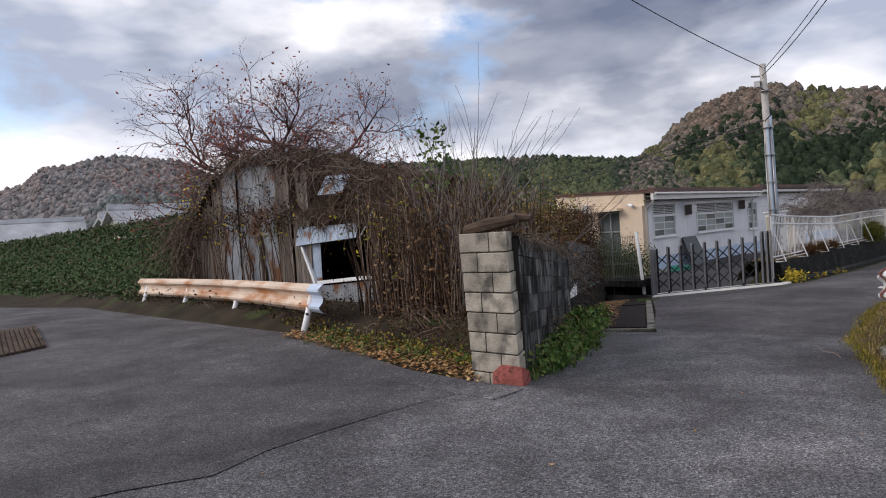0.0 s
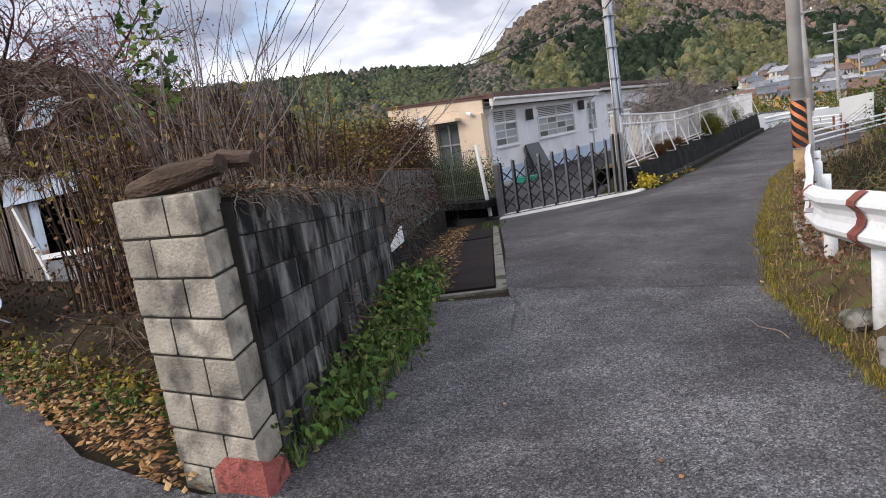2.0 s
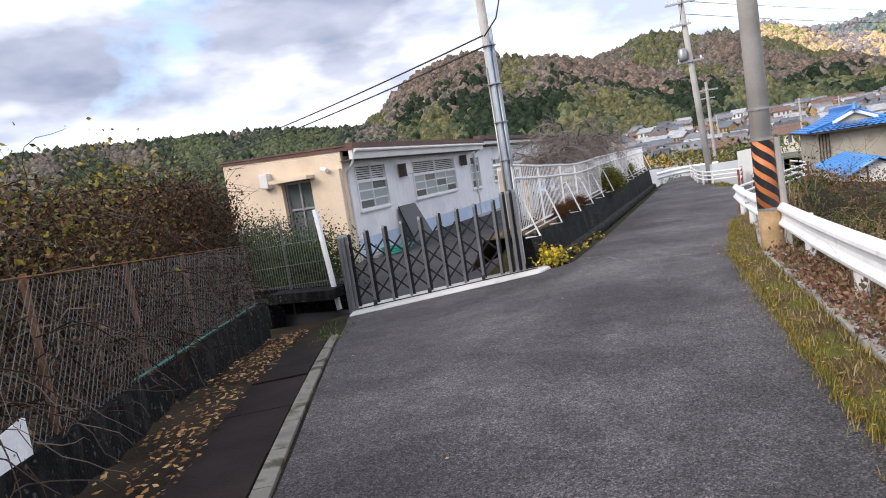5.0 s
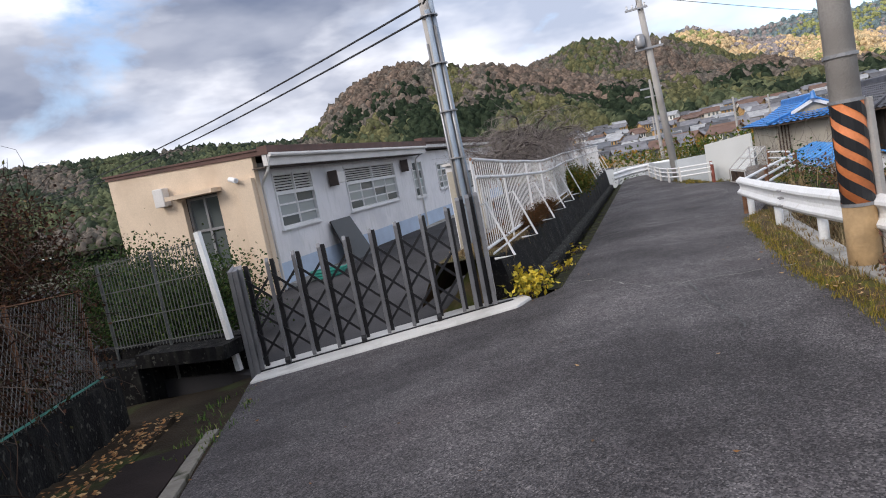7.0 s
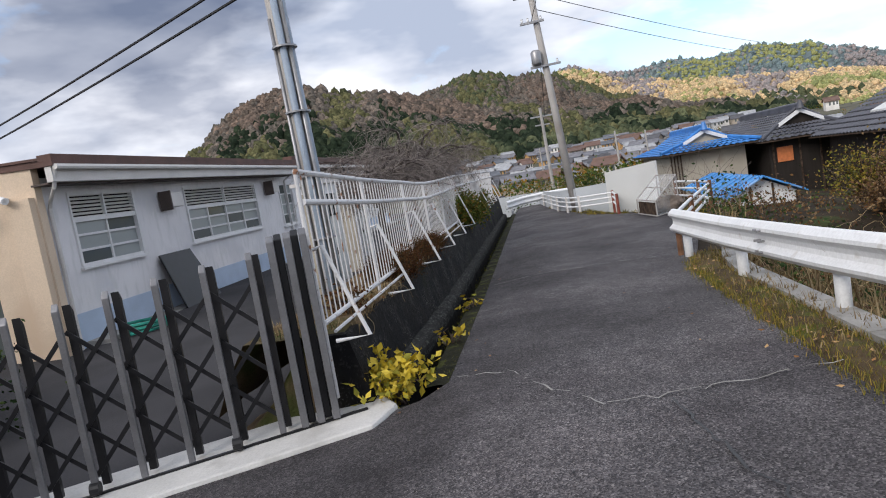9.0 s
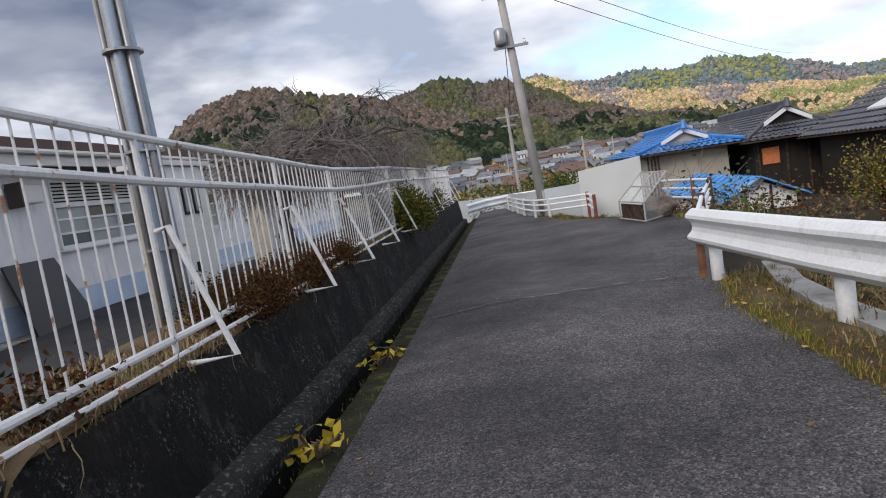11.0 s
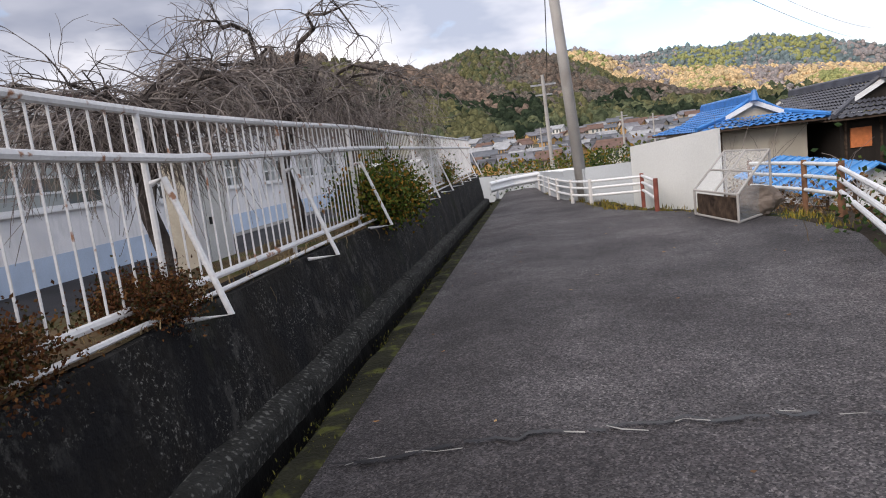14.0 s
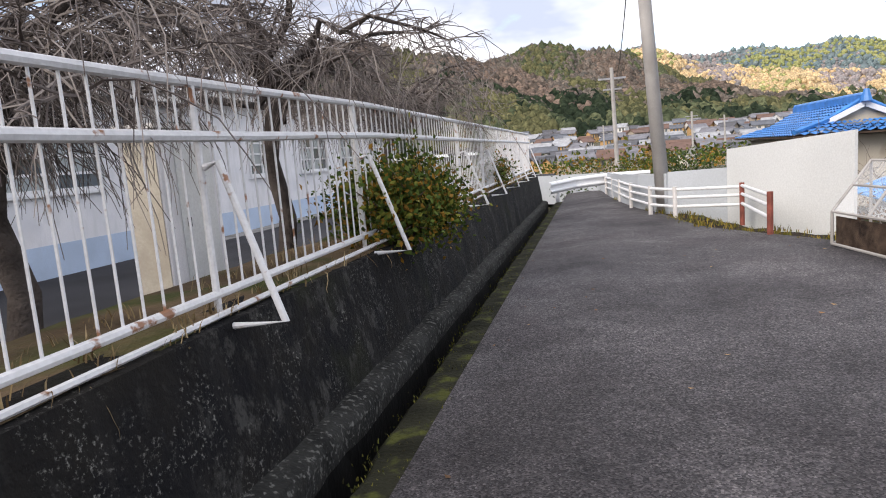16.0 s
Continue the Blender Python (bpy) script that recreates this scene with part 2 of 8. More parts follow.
M["block"] = mat("concrete_block", (0.33, 0.30, 0.25), 0.9, scale=5, fine=60, var=0.3, rand=0.2, spots=(0.10, 0.092, 0.08), spot_scale=4.2, spot_lo=0.48, spot_hi=0.64, bump=0.6)
M["block_dark"] = mat("mould_blackened_block", (0.075, 0.074, 0.075), 0.92, scale=4, fine=50, var=0.45, rand=0.6, spots=(0.012, 0.012, 0.013), spot_scale=2.4, spot_lo=0.44, spot_hi=0.55, streak=(0.15, 0.149, 0.142), bump=0.6)
M["mortar"] = mat("mortar", (0.03, 0.027, 0.024), 0.95)
M["retain_plain"] = mat("mossy_black_concrete", (0.008, 0.008, 0.009), 0.92, scale=3, fine=35, var=0.5, spots=(0.07, 0.07, 0.062), spot_scale=17.0, spot_lo=0.60, spot_hi=0.68, streak=(0.024, 0.024, 0.022), bump=0.8)
M["retain"] = lichen_wall("lichen_black_concrete")
M["ledge"] = mat("lichen_spotted_ledge", (0.028, 0.028, 0.026), 0.92, scale=4, fine=40, var=0.5, spots=(0.12, 0.119, 0.11), spot_scale=34, spot_lo=0.56, spot_hi=0.66, bump=0.6)
M["gutter"] = mat("mossy_gutter_concrete", (0.026, 0.026, 0.016), 0.95, scale=3, fine=35, var=0.5, spots=(0.07, 0.075, 0.02), spot_scale=6, spot_lo=0.56, spot_hi=0.66, bump=0.7)
M["kerb"] = mat("stained_kerb_concrete", (0.23, 0.215, 0.19), 0.9, scale=4, fine=45, var=0.3, spots=(0.07, 0.07, 0.05), spot_scale=4, spot_lo=0.5, spot_hi=0.62, bump=0.6)
M["channel"] = mat("black_gutter_channel", (0.006, 0.006, 0.006), 0.85, scale=3, fine=30, var=0.5)
M["thicket"] = leafy("thicket_stems", [(0.045, 0.026, 0.02), (0.07, 0.044, 0.031), (0.025, 0.017, 0.013), (0.13, 0.098, 0.078)])
M["red"] = mat("faded_red_paint", (0.32, 0.10, 0.085), 0.9, scale=8, fine=60, var=0.35, spots=(0.09, 0.04, 0.035), spot_scale=9, bump=0.8)
M["white"] = mat("white_paint", (0.78, 0.79, 0.80), 0.5, scale=3, fine=40, var=0.06, bump=0.08, spots=(0.55, 0.53, 0.5), spot_scale=6, spot_lo=0.62, spot_hi=0.75)
M["pipe"] = mat("flaking_white_paint", (0.64, 0.64, 0.65), 0.5, scale=4, fine=50, var=0.08, bump=0.12, spots=(0.25, 0.12, 0.065), spot_scale=11, spot_lo=0.62, spot_hi=0.68)
M["rusty"] = mat("rusty_guardrail", (0.62, 0.50, 0.40), 0.7, scale=1.5, fine=25, var=0.15, spots=(0.38, 0.16, 0.06), spot_scale=2.2, spot_lo=0.45, spot_hi=0.7, grain=(0.6, 2, 2))
M["blue_end"] = mat("pale_blue_paint", (0.46, 0.54, 0.68), 0.6, scale=4, var=0.15)
M["rust"] = mat("rust", (0.19, 0.10, 0.06), 0.85, scale=8, fine=50, var=0.35)
M["rust_red"] = mat("rusted_red_steel", (0.24, 0.07, 0.05), 0.8, scale=8, fine=50, var=0.35)
M["steel"] = mat("grey_aluminium", (0.33, 0.33, 0.34), 0.4, metal=0.6, scale=6, fine=80, var=0.12, bump=0.05)
M["gate_grey"] = mat("grey_gate_bar", (0.21, 0.21, 0.22), 0.4, metal=0.5, scale=5, fine=60, var=0.15, bump=0.05)
M["black"] = mat("black_paint", (0.012, 0.012, 0.014), 0.45, scale=6, fine=60, bump=0.05)
M["pole"] = mat("utility_pole_concrete", (0.40, 0.38, 0.36), 0.8, scale=2, fine=60, var=0.12, spots=(0.30, 0.28, 0.26), spot_scale=1.2)
M["ochre"] = mat("rust_stained_sleeve", (0.40, 0.27, 0.14), 0.8, scale=4, fine=30, var=0.3)
M["orange"] = mat("faded_orange", (0.62, 0.20, 0.07), 0.6, scale=6, fine=40, var=0.18)
M["conduit"] = mat("blue_grey_conduit", (0.30, 0.36, 0.44), 0.5, scale=3, fine=40, var=0.15, bump=0.05)
M["wall"] = mat("grey_white_render", (0.80, 0.79, 0.81), 0.85, scale=1.2, fine=60, var=0.05, spots=(0.64, 0.64, 0.67), spot_scale=0.9, bump=0.15, streak=(0.66, 0.66, 0.67))
M["wall_blue"] = mat("pale_blue_dado", (0.47, 0.57, 0.72), 0.8, scale=2, fine=60, var=0.08, bump=0.15)
M["cream"] = mat("cream_render", (0.68, 0.55, 0.42), 0.85, scale=1.2, fine=50, var=0.09, spots=(0.56, 0.44, 0.33), spot_scale=0.9, bump=0.2)
M["roof_brown"] = mat("brown_sheet_roof", (0.10, 0.05, 0.04), 0.6, scale=2, fine=30, var=0.3)
M["fascia"] = mat("pale_fascia", (0.66, 0.64, 0.62), 0.6, scale=2, var=0.08, bump=0.1)
# the deep shadow under the eaves is put into this dark colour
M["soffit"] = mat("shadow_dark_soffit", (0.09, 0.07, 0.062), 0.8)
M["frame"] = mat("white_window_frame", (0.74, 0.74, 0.75), 0.45, scale=5, var=0.05, bump=0.03)
M["tin"] = mat("weathered_tin", (0.34, 0.36, 0.38), 0.6, metal=0.3, scale=2.5, fine=30, var=0.25, spots=(0.20, 0.09, 0.045), spot_scale=1.8, spot_lo=0.48, spot_hi=0.62, bump=0.2)
M["tin_blue"] = mat("pale_blue_tin", (0.42, 0.50, 0.60), 0.55, metal=0.2, scale=3, fine=30, var=0.2, spots=(0.25, 0.12, 0.06), spot_scale=2.6, spot_lo=0.58, spot_hi=0.66)
M["plank"] = mat("grey_weathered_plank", (0.19, 0.16, 0.14), 0.9, scale=3, fine=30, var=0.4, grain=(6, 6, 0.7), rand=0.3, bump=0.6)
# near-black colour holds the shade inside buildings and behind slats
M["unlit_in"] = mat("unlit_interior_black", (0.02, 0.017, 0.015), 0.95)
M["timber"] = mat("old_timber", (0.085, 0.06, 0.045), 0.95, scale=4, fine=40, var=0.5, bump=1.0, grain=(0.6, 2, 2), spots=(0.03, 0.022, 0.018), spot_scale=3)
M["thatch"] = mat("rotting_thatch", (0.055, 0.038, 0.027), 0.95, scale=4, fine=40, var=0.5, bump=1.0)
M["iron"] = mat("rust_brown_steel_plate", (0.022, 0.016, 0.015), 0.85, scale=2, fine=50, var=0.35, bump=0.2)
M["blue_tile"] = mat("blue_glazed_tile", (0.045, 0.21, 0.56), 0.4, scale=3, fine=30, var=0.25, bump=0.2)
M["grey_tile"] = mat("grey_roof_tile", (0.085, 0.088, 0.105), 0.5, scale=2, fine=20, var=0.3, bump=0.3)
M["blue_sheet"] = mat("blue_sheet_roof", (0.07, 0.28, 0.62), 0.5, scale=1.5, fine=20, var=0.2, spots=(0.33, 0.45, 0.62), spot_scale=1.6)
M["plaster"] = mat("beige_plaster", (0.46, 0.42, 0.35), 0.9, scale=1.2, fine=40, var=0.12, spots=(0.36, 0.32, 0.26), spot_scale=1.5)
M["burnt"] = mat("dark_cedar_board", (0.022, 0.017, 0.014), 0.8, scale=2, fine=30, grain=(4, 4, 0.6))
M["panel"] = mat("pale_grey_sheet", (0.68, 0.69, 0.68), 0.6, scale=0.8, fine=40, var=0.04, bump=0.05)
M["lowpanel"] = mat("blue_grey_sheet", (0.47, 0.50, 0.53), 0.6, scale=1.0, fine=40, var=0.06, bump=0.08)
M["rock"] = mat("brown_rock", (0.16, 0.13, 0.11), 0.9, scale=3, fine=14, var=0.5, bump=1.0)
M["bark"] = mat("grey_bark", (0.075, 0.063, 0.057), 0.9, scale=8, fine=50, var=0.4, bump=0.8)
M["twig"] = leafy("twigs", [(0.10, 0.075, 0.06), (0.14, 0.105, 0.085), (0.075, 0.055, 0.045)])
M["twig_red"] = leafy("reddish_twigs", [(0.16, 0.075, 0.07), (0.20, 0.105, 0.095), (0.09, 0.055, 0.05)])
M["twig_pale"] = leafy("pale_twigs", [(0.18, 0.155, 0.145), (0.11, 0.092, 0.086), (0.25, 0.22, 0.20)])
M["vine"] = leafy("dead_vines", [(0.075, 0.044, 0.031), (0.115, 0.073, 0.052), (0.035, 0.022, 0.017), (0.20, 0.155, 0.125)])
M["dry"] = leafy("dry_leaves", [(0.15, 0.085, 0.036), (0.10, 0.053, 0.026), (0.21, 0.14, 0.075), (0.065, 0.04, 0.024)])
M["bramble"] = leafy("bramble_leaves", [(0.06, 0.026, 0.017), (0.03, 0.016, 0.012), (0.085, 0.042, 0.024), (0.032, 0.032, 0.013)])
M["root"] = leafy("dry_roots", [(0.15, 0.118, 0.092), (0.095, 0.07, 0.053), (0.21, 0.17, 0.135), (0.055, 0.04, 0.032)])
M["litter"] = leafy("fallen_leaves", [(0.32, 0.165, 0.065), (0.20, 0.10, 0.042), (0.42, 0.27, 0.13), (0.12, 0.07, 0.04)])
M["green"] = leafy("green_leaves", [(0.026, 0.05, 0.016), (0.04, 0.07, 0.02), (0.018, 0.036, 0.012), (0.06, 0.085, 0.022)])
M["weed"] = leafy("weed_leaves", [(0.075, 0.135, 0.032), (0.11, 0.17, 0.042), (0.045, 0.085, 0.024), (0.15, 0.17, 0.06)])
M["hedge"] = leafy("hedge_leaves", [(0.05, 0.085, 0.035), (0.07, 0.11, 0.045), (0.03, 0.055, 0.022), (0.10, 0.125, 0.06), (0.11, 0.09, 0.055)])
M["yellow"] = leafy("yellow_leaves", [(0.50, 0.36, 0.03), (0.40, 0.30, 0.03), (0.28, 0.26, 0.04), (0.55, 0.42, 0.06)])
M["olive"] = leafy("yellowing_leaves", [(0.23, 0.18, 0.03), (0.14, 0.135, 0.025), (0.28, 0.20, 0.045), (0.09, 0.09, 0.025)])
M["redleaf"] = leafy("red_leaves", [(0.35, 0.06, 0.03), (0.28, 0.10, 0.05), (0.22, 0.05, 0.04)])
M["redbush"] = leafy("rust_brown_foliage", [(0.075, 0.028, 0.011), (0.045, 0.019, 0.009), (0.11, 0.052, 0.018), (0.034, 0.03, 0.011)])
M["shrub"] = leafy("green_orange_shrub", [(0.05, 0.08, 0.015), (0.08, 0.11, 0.02), (0.22, 0.12, 0.02), (0.035, 0.055, 0.012), (0.12, 0.12, 0.02)])
M["straw"] = leafy("straw", [(0.22, 0.16, 0.08), (0.15, 0.105, 0.055), (0.30, 0.23, 0.13)])
M["wire"] = mat("wire", (0.02, 0.02, 0.022), 0.6, bump=0)
M["galv"] = mat("galvanised_wire", (0.13, 0.125, 0.12), 0.55, metal=0.3, bump=0)
M["green_wire"] = mat("grey_green_wire", (0.10, 0.105, 0.10), 0.5, bump=0)
M["mesh_green"] = mat("green_edge_strip", (0.06, 0.22, 0.18), 0.6)


def glass_mat(name, tint, rough=0.08):
    m = bpy.data.materials.new(name)
    m.use_nodes = True
    b = m.node_tree.nodes["Principled BSDF"]
    b.inputs["Base Color"].default_value = (*tint, 1)
    b.inputs["Roughness"].default_value = rough
    b.inputs["Specular IOR Level"].default_value = 0.7
    n = m.node_tree.nodes.new("ShaderNodeTexNoise")
    n.inputs["Scale"].default_value = 2.0
    bp = m.node_tree.nodes.new("ShaderNodeBump")
    bp.inputs["Strength"].default_value = 0.04
    m.node_tree.links.new(n.outputs["Fac"], bp.inputs["Height"])
    m.node_tree.links.new(bp.outputs["Normal"], b.inputs["Normal"])
    return m


M["pane"] = glass_mat("dim_window_glass", (0.10, 0.115, 0.115))
M["pane_pale"] = glass_mat("frosted_window_glass", (0.30, 0.33, 0.33), 0.3)
clear = bpy.data.materials.new("greenhouse_film")
clear.use_nodes = True
cb = clear.node_tree.nodes["Principled BSDF"]
cb.inputs["Base Color"].default_value = (0.7, 0.72, 0.72, 1)
cb.inputs["Roughness"].default_value = 0.3
cb.inputs["Alpha"].default_value = 0.25
M["film"] = clear


# ---- mesh helpers ----
class Bag:
    """Collects boxes, tubes and leaves as plain lists and turns them into one mesh."""

    def __init__(self):
        self.v, self.f = [], []

    def add(self, verts, faces):
        k = len(self.v)
        self.v.extend([tuple(p) for p in verts])
        self.f.extend([tuple(i + k for i in q) for q in faces])

    def box(self, a, b):
        (x0, y0, z0), (x1, y1, z1) = a, b
        self.add([(x0, y0, z0), (x1, y0, z0), (x1, y1, z0), (x0, y1, z0), (x0, y0, z1), (x1, y0, z1), (x1, y1, z1), (x0, y1, z1)],
                 [(3, 2, 1, 0), (4, 5, 6, 7), (0, 1, 5, 4), (1, 2, 6, 5), (2, 3, 7, 6), (3, 0, 4, 7)])

    def bar(self, p, q, w, h, up=(0, 0, 1)):
        """A rectangular bar from p to q, w wide and h high."""
        p, q = Vector(p), Vector(q)
        d = (q - p).normalized()
        u = Vector(up)
        if abs(d.dot(u)) > 0.97:
            u = Vector((1, 0, 0))
        s = d.cross(u).normalized()
        u = s.cross(d)
        c = [s * (w / 2) * i + u * (h / 2) * j for i, j in ((-1, -1), (1, -1), (1, 1), (-1, 1))]
        self.add([p + k for k in c] + [q + k for k in c], [(0, 1, 2, 3), (7, 6, 5, 4), (0, 4, 5, 1), (1, 5, 6, 2), (2, 6, 7, 3), (3, 7, 4, 0)])

    def tube(self, pts, r, n=6, cap=True):
        """A round tube along pts; r: one radius, or one a point."""
        pts = [Vector(p) for p in pts]
        rs = r if isinstance(r, (list, tuple)) else [r] * len(pts)
        k = len(self.v)
        prev = None
        for i, p in enumerate(pts):
            d = (pts[min(i + 1, len(pts) - 1)] - pts[max(i - 1, 0)])
            d = d.normalized() if d.length > 1e-9 else Vector((0, 0, 1))
            if prev is None:
                prev = d.orthogonal().normalized()
            s = (prev - d * prev.dot(d))
            s = s.normalized() if s.length > 1e-6 else d.orthogonal().normalized()
            prev = s
            t = d.cross(s)
            for j in range(n):
                a = 2 * math.pi * j / n
                self.v.append(tuple(p + (s * math.cos(a) + t * math.sin(a)) * rs[i]))
        for i in range(len(pts) - 1):
            for j in range(n):
                a, b = k + i * n + j, k + i * n + (j + 1) % n
                self.f.append((a, b, b + n, a + n))
        if cap:
            self.f.append(tuple(k + j for j in reversed(range(n))))
            self.f.append(tuple(k + (len(pts) - 1) * n + j for j in range(n)))

    def prism(self, poly, z0, z1):
        n = len(poly)
        zz = lambda z, i: z[i] if isinstance(z, (list, tuple)) else z  # noqa: E731
        self.add([(x, y, zz(z0, i)) for i, (x, y) in enumerate(poly)] + [(x, y, zz(z1, i)) for i, (x, y) in enumerate(poly)],
                 [tuple(reversed(range(n))), tuple(range(n, 2 * n))] + [(i, (i + 1) % n, n + (i + 1) % n, n + i) for i in range(n)])

    def leaf(self, p, size, rng, flat=0.0):
        """One leaf: a folded pair of triangles, turned at random."""
        a, b = rng.uniform(0, 6.283), rng.uniform(-1, 1) * (1 - flat)
        d = Vector((math.cos(a) * math.sqrt(1 - b * b), math.sin(a) * math.sqrt(1 - b * b), b))
        s = d.cross(Vector((rng.uniform(-1, 1), rng.uniform(-1, 1), 0.3 + flat * 3))).normalized()
        n = d.cross(s)
        p = Vector(p)
        self.add([p, p + d * size * 0.55 + s * size * 0.3 + n * size * 0.08, p + d * size, p + d * size * 0.55 - s * size * 0.3 + n * size * 0.08],
                 [(0, 1, 2), (0, 2, 3)])

    def blade(self, p, h, lean, w):
        p = Vector(p)
        t = p + Vector((lean[0], lean[1], h))
        mid = p + Vector((lean[0] * 0.35, lean[1] * 0.35, h * 0.62))
        s = Vector((-lean[1], lean[0], 0))
        s = s.normalized() * w if s.length > 1e-6 else Vector((w, 0, 0))
        self.add([p - s, p + s, mid + s * 0.7, mid - s * 0.7, t], [(0, 1, 2, 3), (3, 2, 4)])

    def mesh(self, name, material, smooth=False):
        me = bpy.data.meshes.new(name)
        me.from_pydata(self.v, [], self.f)
        me.materials.append(material)
        if smooth:
            me.polygons.foreach_set("use_smooth", [True] * len(me.polygons))
        me.update()
        return me


def thing(name, label, category, at=(0, 0, 0), group="", kind=""):
    ob = new(name)
    ob.location = at
    ob.empty_display_size = 0.2
    return tagged(ob, label, category, group, kind)


def part(name, bag, material, parent, label="", smooth=False, bevel=0.0):
    """Links what a bag holds as one mesh under a thing or a part; the bag is in world metres."""
    ob = new(name, bag.mesh(name, material, smooth))
    if parent is not None:
        ob.parent = parent
        ob.matrix_parent_inverse = Matrix.Translation(-parent.location)
    if bevel:
        md = ob.modifiers.new("bevel", "BEVEL")
        md.width, md.segments, md.limit_method = bevel, 2, "ANGLE"
    if label:
        ob["label"] = label
    return ob


def solid(name, bag, material, label, category="", kind="", group="", smooth=False, bevel=0.0):
    ob = part(name, bag, material, None, "", smooth, bevel)
    return tagged(ob, label, category, group, kind)


# ---- the lie of the land ----
def base(y):
    return -0.01 * y if y < 0 else (-0.027 * y if y < 18 else -0.486 - 0.012 * (y - 18))


def clamp(x, a=0.0, b=1.0):
    return min(max(x, a), b)


def step(x, a, b):
    t = clamp((x - a) / (b - a))
    return t * t * (3 - 2 * t)


def rz(x, y):
    """Height of the road."""
    return base(clamp(y, -60, 60)) + min(0, (x + 0.8) * 0.1) * clamp((y - 3) / 8) * (1 if x > -12 else 0.5)


D1 = Vector((-0.478, 0.878, 0))
N1 = Vector((0.878, 0.478, 0))


def lane(s, u, z=0.0):
    """A point beside the first stretch: s metres along it, u metres to its right of the block wall's foot."""
    p = D1 * s + N1 * u
    return Vector((p.x, p.y, rz(p.x, p.y) + z))


# ---- ground, road and walls ----
def right_edge(y):
    """x of the road's right edge."""
    pts = ((-30, 16), (-8, 9), (-2, 4.8), (1.6, 2.68), (2.3, 2.45), (3.9, 1.83), (6.0, 1.5), (7.3, 1.35), (12.8, 0.95), (17.3, 1.1), (18.0, 1.27), (19.0, 1.55), (20.8, 2.0), (23.3, 2.8), (25.2, 2.74), (26.9, 2.0), (28.9, 0.9), (36.6, -0.2), (60, -1.5), (400, -10))
    for (y0, x0), (y1, x1) in zip(pts, pts[1:]):
        if y0 <= y <= y1:
            return x0 + (x1 - x0) * (y - y0) / (y1 - y0)
    return pts[0][1] if y < pts[0][0] else pts[-1][1]


def ground_z(x, y):
    z = rz(x, y)
    e = right_edge(y)
    if x > e:
        k = 1 - 0.7 * step(y, 21, 24)
        z -= k * (1.3 * step(x, e + 0.6, e + 1.1) + 0.9 * step(x, e + 2, e + 8)) + 1.0 * step(x, 6, 20) * step(y, 20, 30)
    z -= 4.5 * step(y, 38, 75) + 3.0 * step(x, 25, 70)
    if x < -1.72 and y > 13.9:
        z = min(z, rz(x, y) - 0.3) if x > -2.2 else min(z, -1.1)
    if -12 > x > -40 and y > 12.5 or x < -5.5 and y > 12.6:
        z = min(z, -1.1)
    # the yard is filled by its own surface; the land left of the first stretch lies higher
    s, u = x * D1.x + y * D1.y, x * N1.x + y * N1.y
    if u < 0.1 and 0.3 < s < 13 and y > 0.6:
        z += 0.35 * step(-u, -0.1, 0.6) * step(y, 0.6, 2.0)
    if y > 2.0 and x < -12:
        z += 2.6 * step(y, 2.2, 6.0) * step(-x, 13.5, 17) * (1 - step(y, 13, 26))
    return z - 0.02


def grid_mesh(name, xs, ys, fz, material, smooth=True, skip=None):
    bag = Bag()
    nx, ny = len(xs), len(ys)
    bag.v = [(x, y, fz(x, y)) for y in ys for x in xs]
    bag.f = [(j * nx + i, j * nx + i + 1, (j + 1) * nx + i + 1, (j + 1) * nx + i) for j in range(ny - 1) for i in range(nx - 1)
             if not skip or not skip((xs[i] + xs[i + 1]) / 2, (ys[j] + ys[j + 1]) / 2)]
    return bag


def spaced(*runs):
    out = []
    for a, b, n in runs:
        out += [a + (b - a) * i / n for i in range(n)]
    return out + [runs[-1][1]]


gx = spaced((-2500, -300, 8), (-300, -40, 13), (-40, -14, 26), (-14, 10, 96), (10, 40, 30), (40, 300, 13), (300, 2500, 8))
gy = spaced((-2500, -300, 8), (-300, -20, 10), (-20, 0, 40), (0, 30, 120), (30, 60, 30), (60, 300, 12), (300, 2500, 8))


def ground_noise(x, y):
    z = ground_z(x, y)
    far = step(math.hypot(x, y), 30, 90)
    return z + 0.05 * noise.noise((x * 0.9, y * 0.9, 0)) * (0 if -3 < x < right_edge(y) + 0.6 or (y < 1.7 and x < 0) else 1) - (0.03 if y < 1.2 and x < 0 else 0) - 2.0 * far


solid("ground", grid_mesh("ground", gx, gy, ground_noise, None), M["soil"], "uneven brown soil with dry grass and leaf litter", "ground", "structure", smooth=True)

# the road, one strip in the main lane and one in the side lane
ry = spaced((-16, 0, 32), (0, 4.05, 12), (4.05, 30, 78), (30, 44, 14))


def left_edge(y):
    if y < -0.45:
        return -1.2
    if y < 12.4:
        s = y / 0.878
        if y < 3.4:
            return -0.1 - 0.54 * max(0, y) + 0.4 * step(y, 0.2, 1.2)
        return (D1 * ((y - 0.478 * 1.42) / 0.878) + N1 * 1.30).x
    if y < 13.5:
        return -5.1 + (y - 12.4) * 2.85
    return -1.74 if y < 14.0 else -1.56


cols = 26
JOINT = 4.05


